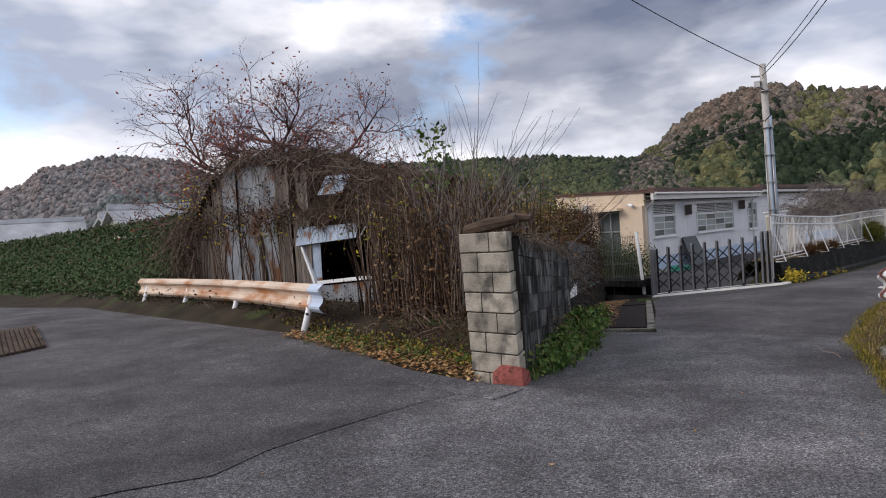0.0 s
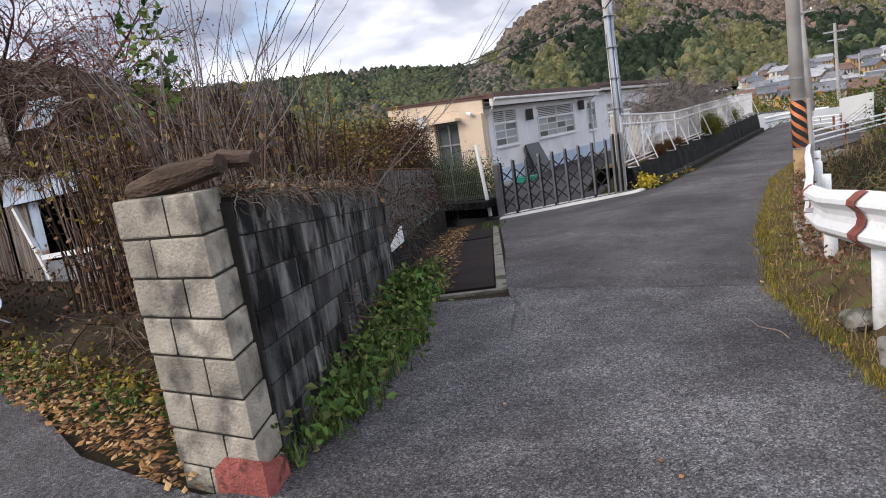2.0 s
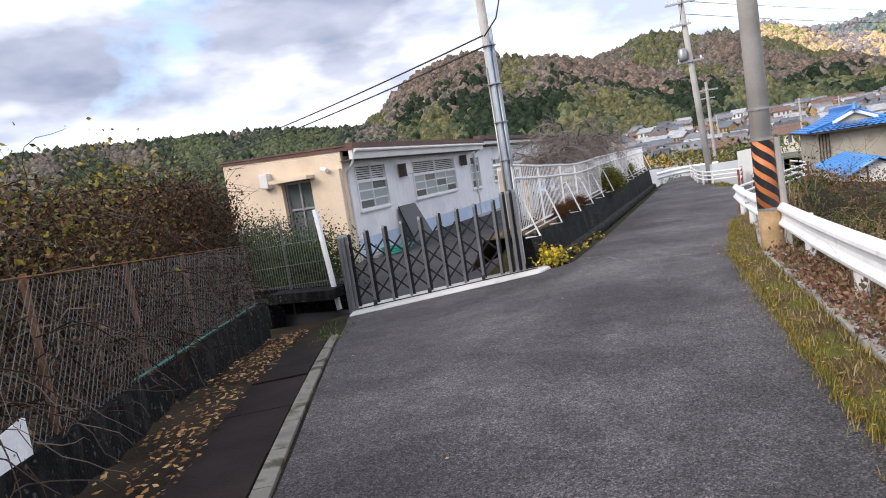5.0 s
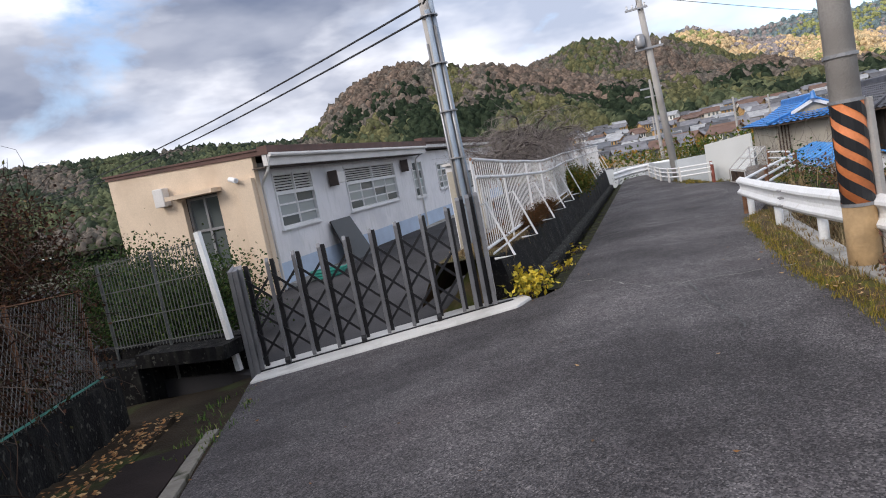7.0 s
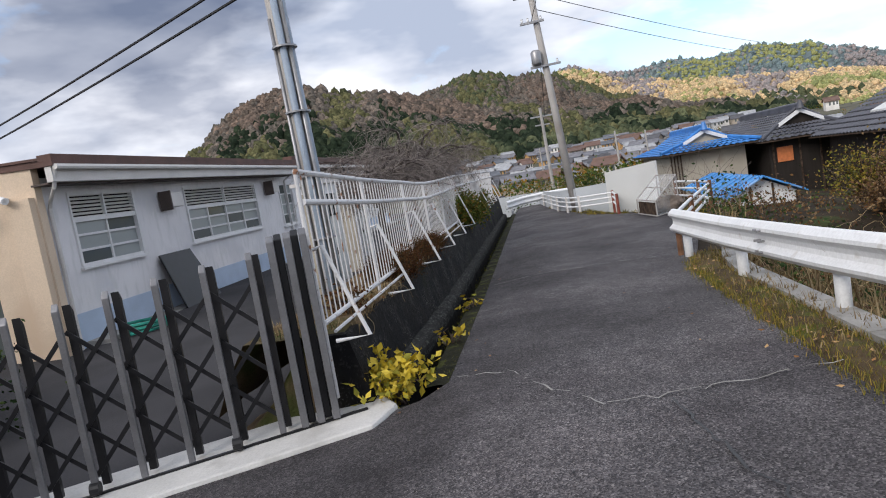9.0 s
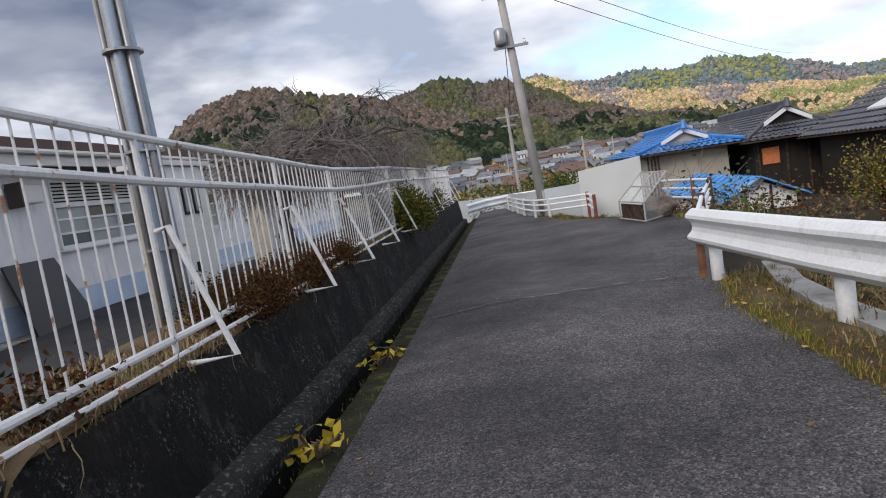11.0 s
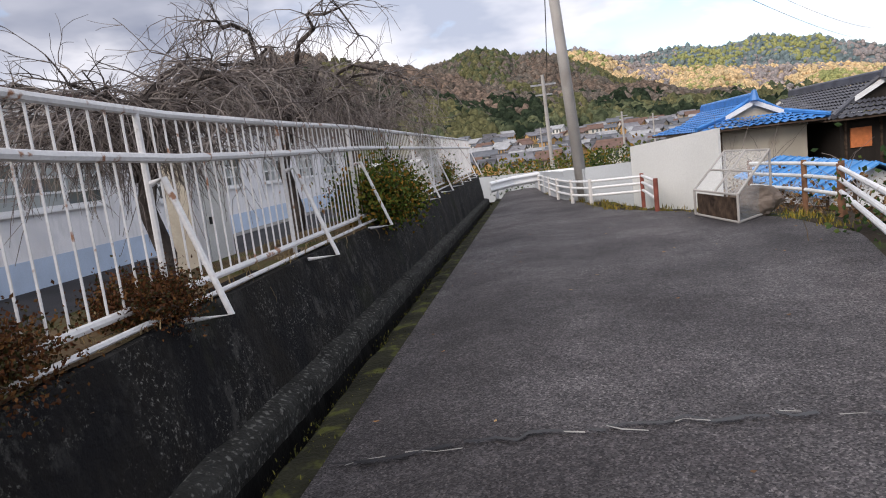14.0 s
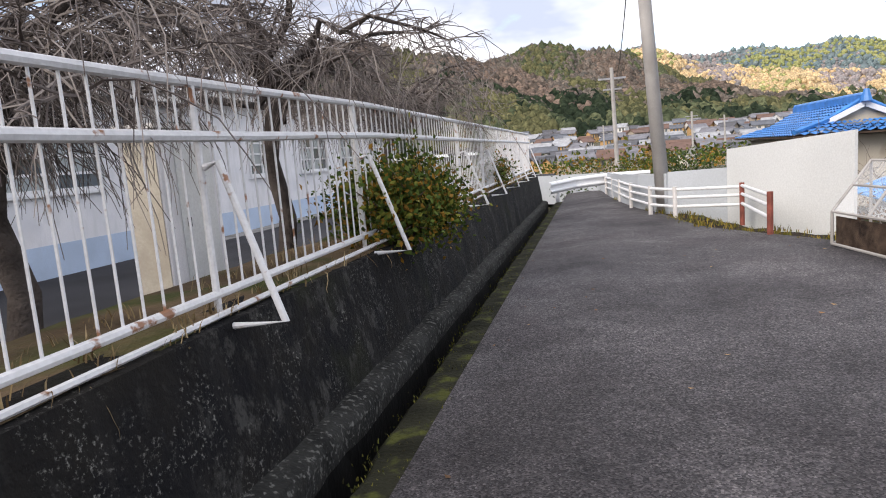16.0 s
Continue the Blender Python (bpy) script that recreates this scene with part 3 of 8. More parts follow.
def road_strip(name, label, ys, material):
    b = Bag()
    for y0 in ys:
        a, e = left_edge(y0), right_edge(y0)
        for i in range(cols + 1):
            x = a + (e - a) * i / cols
            y = y0 + 0.07 * clamp(x - 0.4, -3, 3) * step(-abs(y0 - JOINT), -2.2, 0.0)
            crown = 0.012 * noise.noise((x * 1.3, y * 1.3, 3.0)) + 0.006 * noise.noise((x * 4, y * 4, 1.0))
            b.v.append((x, y, rz(x, y) + 0.006 + crown * (0.4 if i in (0, cols) else 1)))
    for j in range(len(ys) - 1):
        for i in range(cols):
            k = j * (cols + 1) + i
            b.f.append((k, k + 1, k + cols + 2, k + cols + 1))
    solid(name, b, material, label, "road", "structure", smooth=True)


road_strip("road", "worn grey asphalt lane with pale patches and cracks", [y for y in ry if y <= JOINT + 0.01], M["asphalt"])
road_strip("road_far", "dark newer asphalt beyond the joint in the lane", [max(y for y in ry if y <= JOINT + 0.01)] + [y for y in ry if y > JOINT + 0.01], M["asphalt_dark"])

def lane_left():
    b = Bag()
    ys = [y for y in ry if y <= 0]
    for y in ys:
        xs = spaced((-26, -0.35 + 0.5 * noise.noise((0, y * 1.6, 8)) + 0.2 * noise.noise((3, y * 6, 8)), 50))
        for x in xs:
            b.v.append((x, min(y, -0.455), rz(x, y) + 0.012 + 0.012 * noise.noise((x * 1.3, y * 1.3, 3.0))))
    for j in range(len(ys) - 1):
        for i in range(50):
            k = j * 51 + i
            b.f.append((k, k + 1, k + 52, k + 51))
    solid("side_road", b, M["asphalt_side"], "dark worn asphalt of the joining side lane", "road", "structure", smooth=True)


lane_left()

# the side lane's far edge curves away in front of the shed
side = Bag()
edge = [(-30, -1.2), (-21, -0.3), (-16.6, 1.3), (-12, 1.55), (-8, 1.35), (-4, 0.62), (-1.85, 0.0), (-0.7, -0.32), (-0.1, -0.44)]
for (x0, y0), (x1, y1) in zip(edge, edge[1:]):
    side.add([(x0, -0.46, rz(x0, -0.46) + 0.007), (x1, -0.46, rz(x1, -0.46) + 0.007), (x1, y1, rz(x1, y1) + 0.007), (x0, y0, rz(x0, y0) + 0.007)], [(0, 1, 2, 3)])
solid("side_lane", side, M["asphalt_side"], "dark worn asphalt side lane", "road", "structure")

corner = Bag()
corner.prism([(-1.6, -0.56), (0.12, -0.56), (0.12, -0.12), (-0.62, -0.14), (-1.6, -0.1)], -0.2, 0.022)
solid("lane_corner", corner, M["asphalt"], "worn asphalt at the corner of the two lanes", "road", "structure")

# yard behind the gate and the pipe fence
yard = Bag()
for poly in ([(-30, 12.9), (-5.9, 12.9), (-5.0, 12.55), (-2.3, 13.55), (-2.9, 14.0), (-2.9, 60), (-30, 60)],):
    yard.prism(poly, -1.05, [-0.80, -0.80, -0.80, -0.52, -0.62, -0.80, -0.80])
solid("yard", yard, M["yard"], "dark asphalt school yard", "yard", "structure")

# retaining wall and planting strip under the pipe fence
RW_Y0, RW_Y1 = 13.75, 37.0


def rw_top(y):
    return 0.11 + 0.02 * math.sin(y * 0.7)


rw = Bag()
n = 60
for i in range(n + 1):
    y = RW_Y0 + (RW_Y1 - RW_Y0) * i / n
    zb = rz(-2.0, y) - 0.25
    bul = 0.02 * noise.noise((0, y * 2, 0))
    rw.v += [(-2.06 + bul, y, zb), (-2.12 + bul * 1.5, y, (zb + rw_top(y)) / 2), (-2.22 + bul * 0.6, y, rw_top(y)), (-2.45, y, rw_top(y) + 0.01), (-2.45, y, zb)]
for i in range(n):
    for j in range(4):
        k = i * 5 + j
        rw.f.append((k, k + 5, k + 6, k + 1))
rw.f += [(0, 1, 2, 3, 4), tuple(n * 5 + j for j in (4, 3, 2, 1, 0))]
solid("retaining_wall", rw, M["retain"], "low black lichen-streaked concrete retaining wall", "wall", "structure", smooth=False)
strip = grid_mesh("planting_strip", spaced((-3.4, -2.26, 7)), spaced((13.8, 37, 90)), lambda x, y: rw_top(y) + 0.012 + 0.03 * noise.noise((x * 3, y * 3, 0)) - 0.55 * step(-x, 3.1, 3.4), None)
solid("planting_strip", strip, M["bed"], "narrow bed of soil with moss and dry weeds", "ground", "structure", smooth=True)

# gutter: a real channel of concrete beside the wall
lip, ledge, chan = Bag(), Bag(), Bag()
gys = spaced((14.0, 37.5, 190))


def run(bag, rows):
    n = len(rows[0])
    k = len(bag.v)
    for r in rows:
        bag.v.extend(r)
    for i in range(len(rows) - 1):
        for j in range(n - 1):
            q = k + i * n + j
            bag.f.append((q, q + 1, q + n + 1, q + n))


rows_a, rows_b, rows_c = [], [], []
for y in gys:
    z = rz(-1.7, y)
    k = 0.018 * noise.noise((y * 2.7, 0, 4)) + 0.01 * noise.noise((y * 9, 3, 4))
    q = 0.02 * noise.noise((y * 2.1, 1, 0)) + 0.012 * noise.noise((y * 8, 1, 7))
    w = 0.03 * noise.noise((y * 1.9, 5, 0)) + 0.012 * noise.noise((y * 10, 5, 0))
    rows_a.append([(-2.14, y, z + 0.09 + k), (-2.05, y, z + 0.075 + k), (-1.995 + q, y, z + 0.05 + k), (-1.98 + q, y, z + 0.01), (-1.985 + q, y, z - 0.1)])
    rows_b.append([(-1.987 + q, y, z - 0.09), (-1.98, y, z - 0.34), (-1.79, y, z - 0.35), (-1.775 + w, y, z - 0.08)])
    rows_c.append([(-1.777 + w, y, z - 0.085), (-1.765 + w, y, z - 0.015 + k), (-1.74 + w, y, z + 0.004 + k), (-1.64 + w, y, z + 0.014 + k), (-1.535 + w, y, z + 0.013), (-1.52 + w, y, z - 0.03)])
run(ledge, rows_a)
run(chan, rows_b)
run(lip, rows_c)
solid("gutter_floor", chan, M["channel"], "black floor and sides of the gutter", "gutter", "stuff")
solid("gutter_ledge", ledge, M["ledge"], "dark concrete ledge with pale lichen at the wall's foot", "gutter", "stuff")
solid("gutter_lip", lip, M["gutter"], "mossy dark concrete lip of the gutter", "gutter", "stuff")


# ---- school building ----
FX, GY = -9.1, 19.35   # facade plane, gable plane
B_END = 46.0


def window(parent, y0, y1, z0, z1, cols, rows, louver=0.0, pane="pane", bars=True):
    """A sliding window in the facade: frame, bars, panes, and a slatted vent above it when louver > 0."""
    w = thing("window", "white aluminium sliding window with dim panes", "window", (FX, (y0 + y1) / 2, z0)) if parent is None else None
    fr = Bag()
    t = 0.05
    for a, b in (((y0, z0), (y1, z0)), ((y0, z1), (y1, z1)), ((y0, z0), (y0, z1)), ((y1, z0), (y1, z1))):
        fr.bar((FX + 0.0, *a), (FX + 0.0, *b), 0.09, t, (1, 0, 0) if a[1] == b[1] else (0, 1, 0))
    fr.box((FX - 0.02, y0 - 0.06, z0 - 0.07), (FX + 0.09, y1 + 0.06, z0 - 0.025))
    f = part("window_frame", fr, M["frame"], parent)
    for i in range(cols):
        for j in range(rows):
            ya, yb = y0 + (y1 - y0) * i / cols, y0 + (y1 - y0) * (i + 1) / cols
            za, zb = z0 + (z1 - z0) * j / rows, z0 + (z1 - z0) * (j + 1) / rows
            g = Bag()
            g.box((FX - 0.035 - 0.012 * (i % 2), ya, za), (FX - 0.03 - 0.012 * (i % 2), yb, zb))
            part("pane", g, M[pane if (i + j) % 3 else "pane"], f)
    for i in range(1, cols):
        y = y0 + (y1 - y0) * i / cols
        bs = Bag()
        bs.bar((FX - 0.02, y, z0), (FX - 0.02, y, z1), 0.05, 0.045, (0, 1, 0))
        part("glazing_bar", bs, M["frame"], f)
    for j in range(1, rows):
        z = z0 + (z1 - z0) * j / rows
        bs = Bag()
        bs.bar((FX - 0.022, y0, z), (FX - 0.022, y1, z), 0.045, 0.03, (1, 0, 0))
        part("glazing_bar", bs, M["frame"], f)
    if louver:
        lf = Bag()
        for a, b in (((y0, z1 + louver), (y1, z1 + louver)), ((y0, z1), (y0, z1 + louver)), ((y1, z1), (y1, z1 + louver)), (((y0 + y1) / 2, z1), ((y0 + y1) / 2, z1 + louver))):
            lf.bar((FX, *a), (FX, *b), 0.07, 0.035, (1, 0, 0) if a[1] == b[1] else (0, 1, 0))
        lo = part("vent_frame", lf, M["frame"], parent)
        k = 7
        for j in range(k):
            z = z1 + louver * (j + 0.5) / k
            s = Bag()
            s.bar((FX - 0.02, y0 + 0.02, z), (FX - 0.02, y1 - 0.02, z), 0.05, 0.022, (0.6, 0, 0.8))
            part("slat", s, M["fascia"], lo)
        # near-black sheet paints the shade behind the slats
        bk = Bag()
        bk.box((FX - 0.09, y0, z1), (FX - 0.08, y1, z1 + louver))
        part("vent_backing", bk, M["unlit_in"], lo)


def wall_with_holes(bays, y0, y1, z0, z1, holes, x=FX, thick=0.18):
    """A facade wall along y with rectangular openings cut through it."""
    ys = sorted({y0, y1, *[h[0] for h in holes], *[h[1] for h in holes]})
    zs = sorted({z0, z1, *[h[2] for h in holes], *[h[3] for h in holes]})
    for a, b in zip(ys, ys[1:]):
        hs = sorted((h[2], h[3]) for h in holes if h[0] <= (a + b) / 2 <= h[1])
        c = z0
        for lo, hi in hs + [(z1, z1)]:
            if lo > c:
                bag = Bag()
                bag.box((x - thick, a, c), (x, b, lo))
                bays.append(bag)
            c = hi


school = thing("school_building", "long low grey-white rendered school building with brown roof", "building", (FX, 30, -0.8))
wins = [(20.1, 22.05, 0.68, 1.55, 2, 3, 0.5), (24.15, 28.3, 0.68, 1.52, 4, 3, 0.5), (30.2, 31.4, 0.55, 1.95, 2, 4, 0.0), (33.4, 34.8, 0.65, 1.75, 2, 4, 0.0),
        (36.4, 38.4, 0.65, 1.7, 4, 3, 0.0), (39.6, 41.4, 0.65, 1.7, 4, 3, 0.0), (42.6, 44.6, 0.65, 1.7, 4, 3, 0.0)]
bays = []
wall_with_holes(bays, GY + 0.0, B_END, -0.15, 2.35, [(w[0], w[1], w[2], w[3] + w[6]) for w in wins])
for wb in bays:
    part("wall_bay", wb, M["wall"], school, "grey-white rendered wall")
dd = Bag()
dd.box((FX - 0.16, GY + 0.05, -0.95), (FX + 0.012, B_END, -0.15))
part("dado", dd, M["wall_blue"], school, "pale blue painted wall foot")
kerb = Bag()
kerb.box((FX + 0.013, GY + 0.4, -0.95), (FX + 0.5, B_END, -0.68))
part("step_kerb", kerb, M["concrete"], school)
for w in wins:
    window(school, *w[:6], louver=w[6], pane="pane_pale")
# solid near-black block stands in for the unlit rooms behind the windows
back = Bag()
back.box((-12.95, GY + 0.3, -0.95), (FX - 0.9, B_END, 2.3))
part("inner_wall", back, M["unlit_in"], school, "near-black block standing in for the unlit interior")
# cream end wall with a recessed entrance, stepping up to a parapet
gw = Bag()
gw.box((-13.2, GY - 0.16, -0.95), (-11.15, GY, 2.3))
gw.box((-11.15, GY - 0.16, 1.85), (-10.1, GY, 2.3))
gw.box((-10.1, GY - 0.16, -0.95), (FX + 0.14, GY, 2.3))
gw.prism([(-13.2, GY - 0.16), (FX + 0.14, GY - 0.16), (FX + 0.14, GY), (-13.2, GY)], 2.3, [2.74, 2.58, 2.58, 2.74])
gw.box((-13.2, GY, -0.95), (-13.0, 34, 2.6))
part("end_wall", gw, M["cream"], school, "cream rendered end wall")
pil = Bag()
pil.box((FX - 0.32, GY - 0.3, -0.95), (FX + 0.1, GY - 0.161, 2.0))
part("corner_pier", pil, M["cream"], school)
en = Bag()
en.box((-11.3, GY - 0.55, 1.86), (-9.95, GY - 0.161, 1.96))
part("entrance_canopy", en, M["cream"], school)
ed = Bag()
ed.box((-11.12, GY + 0.06, -0.9), (-10.12, GY + 0.1, 1.84))
door = part("entrance_door", ed, M["pane"], school)
ef = Bag()
for x in (-11.1, -10.62, -10.14):
    ef.bar((x, GY + 0.03, -0.9), (x, GY + 0.03, 1.84), 0.06, 0.06)
for z in (0.0, 1.0, 1.8):
    ef.bar((-11.1, GY + 0.03, z), (-10.14, GY + 0.03, z), 0.05, 0.06)
part("door_frame", ef, M["steel"], door)
# roof: thin brown sheet over a pale fascia, with a second lower roof further on
rf = Bag()
rf.prism([(-13.25, 19.16), (FX + 0.62, 19.16), (FX + 0.62, 30.6), (-13.25, 30.6)], [2.66, 2.46, 2.46, 2.66], [2.74, 2.58, 2.58, 2.74])
rf.prism([(-13.45, 30.6), (FX + 0.45, 30.6), (FX + 0.45, B_END + 0.4), (-13.45, B_END + 0.4)], [2.77, 2.56, 2.56, 2.77], [2.86, 2.64, 2.64, 2.86])
part("roof", rf, M["roof_brown"], school, "dark brown sheet roof")
fa = Bag()
fa.box((FX + 0.48, 19.1, 2.2), (FX + 0.6, 30.6, 2.459))
fa.box((FX + 0.3, 30.66, 2.44), (FX + 0.44, B_END, 2.56))
part("fascia", fa, M["fascia"], school, "pale eaves board")
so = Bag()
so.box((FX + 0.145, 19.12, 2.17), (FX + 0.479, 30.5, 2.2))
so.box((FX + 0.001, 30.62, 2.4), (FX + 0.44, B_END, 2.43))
cp = Bag()
cp.box((FX + 0.4, 19.08, 2.462), (FX + 0.66, 30.62, 2.66))
cp.box((FX + 0.2, 30.64, 2.645), (FX + 0.52, B_END + 0.42, 2.82))
cp.prism([(-13.3, 19.13), (FX + 0.4, 19.13), (FX + 0.4, 19.4), (-13.3, 19.4)], [2.745, 2.585, 2.585, 2.745], [2.79, 2.63, 2.63, 2.79])
part("roof_edge", cp, M["roof_brown"], school, "dark brown roof edge")
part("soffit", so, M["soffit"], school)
gt = Bag()
gt.tube([(FX + 0.68, 19.1, 2.44), (FX + 0.66, 30.6, 2.42)], 0.05, 8)
gt.tube([(FX + 0.64, 19.15, 2.42), (FX + 0.5, 19.2, 2.1), (FX + 0.13, 19.5, 1.9), (FX + 0.06, 19.55, 1.8), (FX + 0.06, 19.55, -0.8)], 0.035, 8)
gt.tube([(FX + 0.5, 30.75, 2.4), (FX + 0.3, 30.75, 2.2), (FX + 0.06, 30.75, 2.05), (FX + 0.06, 30.75, -0.8)], 0.035, 8)
part("drainpipe", gt, M["fascia"], school)
# wall vents and lamps
for y, z in ((23.3, 1.75), (29.3, 1.85)):
    vb = Bag()
    vb.box((FX + 0.001, y - 0.28, z - 0.18), (FX + 0.3, y + 0.28, z + 0.16))
    v = part("vent_hood", vb, M["fascia"], school, bevel=0.03)
    vs = Bag()
    vs.box((FX + 0.05, y - 0.33, z - 0.24), (FX + 0.34, y - 0.281, z + 0.2))
    part("hood_side", vs, M["soffit"], v)
cm = Bag()
cm.tube([(FX - 0.4, GY - 0.16, 2.05), (FX - 0.4, GY - 0.3, 2.05)], 0.03)
cm.tube([(FX - 0.46, GY - 0.3, 2.07), (FX - 0.2, GY - 0.45, 2.0)], 0.06, 10)
part("wall_lamp", cm, M["white"], school)
bx = Bag()
bx.box((-11.75, GY - 0.4, 1.75), (-11.45, GY - 0.161, 2.2))
part("meter_box", bx, M["fascia"], school, bevel=0.02)

# board leaning on the facade, and a coil of green hose
bd = Bag()
bd.add([(FX + 0.62, 22.3, -0.72), (FX + 0.62, 23.9, -0.72), (FX + 0.1, 23.75, 0.55), (FX + 0.1, 22.45, 0.55), (FX + 0.58, 22.3, -0.74), (FX + 0.58, 23.9, -0.74), (FX + 0.06, 23.75, 0.53), (FX + 0.06, 22.45, 0.53)],
       [(0, 1, 2, 3), (7, 6, 5, 4), (0, 4, 5, 1), (1, 5, 6, 2), (2, 6, 7, 3), (3, 7, 4, 0)])
solid("black_board", bd, M["black"], "black board leaning against the building wall", "board")
hs = Bag()
hs.tube([(FX + 0.9 + 0.3 * math.cos(a * 0.5) * (1 + 0.02 * a), 20.3 + 0.4 * math.sin(a * 0.5), -0.74 + 0.006 * a) for a in range(40)], 0.03, 6)
solid("garden_hose", hs, mat("green_hose", (0.03, 0.28, 0.22), 0.5), "coiled green garden hose on the yard", "hose")

# earth bank where the planting bed ends beside the gate
eb = grid_mesh("earth_bank", spaced((-3.3, -2.2, 12)), spaced((13.62, 14.3, 10)),
               lambda x, y: -0.62 + 0.76 * step(y, 13.62, 14.15) * step(x, -3.3, -2.5) + 0.04 * noise.noise((x * 5, y * 5, 2)), None)
solid("earth_bank", eb, M["bed"], "bank of dry tan soil beside the gate", "ground", "structure", smooth=True)

# ---- concertina gate ----
G0, G1 = Vector((-5.07, 12.37, 0)), Vector((-2.08, 13.41, 0))
GD = (G1 - G0).normalized()
GN = Vector((-GD.y, GD.x, 0))


def gate_pt(s, back_, z):
    p = G0 + GD * s + GN * back_
    return (p.x, p.y, z)


def slab_z(s):
    return -0.715 + 0.085 * s


sl = Bag()
cs = [gate_pt(-0.1, -0.16, 0), gate_pt(3.2, -0.15, 0), gate_pt(3.42, 0.15, 0), gate_pt(3.3, 0.62, 0), gate_pt(-0.1, 0.62, 0)]
sl.prism([c[:2] for c in cs], -1.1, [slab_z(s) for s in (-0.1, 3.25, 3.4, 3.3, -0.1)])
solid("gate_slab", sl, M["slab"], "pale concrete threshold slab under the gate", "slab", "structure", bevel=0.03)
rl = Bag()
rl.bar(gate_pt(-0.05, 0.2, slab_z(-0.05) + 0.006), gate_pt(3.2, 0.2, slab_z(3.2) + 0.006), 0.03, 0.02)
solid("gate_rail", rl, M["black"], "dark steel guide rail in the gate threshold", "rail", "structure")
gate = thing("concertina_gate", "grey and black aluminium concertina gate, closed", "gate", gate_pt(1.5, 0.25, -0.65))
stops = [0.0, 0.33, 0.66, 0.98, 1.3, 1.62, 1.94, 2.26, 2.58]
for i, s in enumerate(stops):
    zb = slab_z(s) + 0.03
    zt = zb + 1.32
    fb = Bag()
    c = gate_pt(s, 0.2, zb)
    t = gate_pt(s, 0.2, zt)
    w = Bag()
    poly = [(-0.022, -0.035), (0.022, -0.035), (0.022, 0.0), (-0.022, 0.0)]
    w.prism([gate_pt(s + a, 0.2 + b, 0)[:2] for a, b in poly], zb, [zt - 0.05, zt - 0.05, zt, zt])
    up = part("upright", w, M["gate_grey"], gate, bevel=0.006)
    bk = Bag()
    bk.prism([gate_pt(s + a * 1.2 + 0.03, 0.34 + b * 1.2, 0)[:2] for a, b in poly], zb, [zt - 0.03, zt - 0.03, zt - 0.08, zt - 0.08])
    part("back_upright", bk, M["black"], gate)
    if i % 3 == 1:
        wh = Bag()
        a, b = Vector(gate_pt(s - 0.03, 0.17, zb + 0.03)), Vector(gate_pt(s + 0.03, 0.17, zb + 0.03))
        wh.tube([a, b], 0.045, 12)
        part("castor", wh, M["black"], gate)
for i in range(len(stops) - 1):
    s0, s1 = stops[i], stops[i + 1]
    lt = Bag()
    for k, (z0, z1) in enumerate(((0.12, 0.46), (0.46, 0.8), (0.8, 1.14))):
        zb0, zb1 = slab_z(s0), slab_z(s1)
        lt.bar(gate_pt(s0, 0.255, zb0 + z0), gate_pt(s1, 0.255, zb1 + z1), 0.01, 0.03)
        lt.bar(gate_pt(s0, 0.272, zb0 + z1), gate_pt(s1, 0.272, zb1 + z0), 0.01, 0.03)
    part("lattice", lt, M["black"], gate)
# set-back black bars among these paint the dark gaps between the grey posts
for s, b0, b1, mt in ((2.74, 0.17, 0.22, "gate_grey"), (2.79, 0.235, 0.3, "black"), (2.86, 0.16, 0.2, "gate_grey"), (2.91, 0.24, 0.3, "black"), (2.97, 0.15, 0.24, "gate_grey")):
    zb = slab_z(s) + 0.02
    w = Bag()
    w.prism([gate_pt(s - 0.026, b0, 0)[:2], gate_pt(s + 0.026, b0, 0)[:2], gate_pt(s + 0.026, b1, 0)[:2], gate_pt(s - 0.026, b1, 0)[:2]], zb, [zb + 1.36, zb + 1.36, zb + 1.4, zb + 1.4])
    part("end_post", w, M[mt], gate, bevel=0.006)
for i, s in enumerate((-0.12, -0.06)):
    w = Bag()
    zb = -0.85
    w.prism([gate_pt(s - 0.028, 0.12, 0)[:2], gate_pt(s + 0.028, 0.12, 0)[:2], gate_pt(s + 0.028, 0.3, 0)[:2], gate_pt(s - 0.028, 0.3, 0)[:2]], zb, [0.58, 0.58, 0.62, 0.62])
    part("end_post", w, M["gate_grey"], gate, bevel=0.006)

# ---- white pipe fence on the retaining wall ----
FEX = -2.35
FY = [13.68, 15.45, 17.45, 19.1, 20.88] + [22.82 + 1.85 * i for i in range(8)]


def fence_top(y):
    pts = ((13.7, 1.36), (16, 1.24), (17.3, 1.2), (19, 1.125), (21, 1.14), (23, 1.18), (40, 1.18))
    for (y0, z0), (y1, z1) in zip(pts, pts[1:]):
        if y <= y1:
            return z0 + (z1 - z0) * (y - y0) / (y1 - y0)
    return 1.18


fence = thing("pipe_fence", "rusting white-painted steel pipe fence on the retaining wall", "fence", (FEX, 25, 0.05))
tr, mr, br = Bag(), Bag(), Bag()
ends = [(y, fence_top(y)) for y in spaced((FY[0], 36.5, 24))]
tr.tube([(FEX, y, z) for y, z in ends], 0.022, 8)
mr.tube([(FEX + 0.02, y, z - 0.228) for y, z in ends], 0.024, 8)
br.tube([(FEX, y, 0.22) for y, z in ends], 0.021, 8)
lb = Bag()
lb.tube([(FEX + 0.08, y, 0.155) for y, z in ends], 0.014, 6)
part("top_rail", tr, M["pipe"], fence)
part("middle_rail", mr, M["pipe"], fence)
part("bottom_rail", br, M["pipe"], fence)
part("foot_rail", lb, M["pipe"], fence)
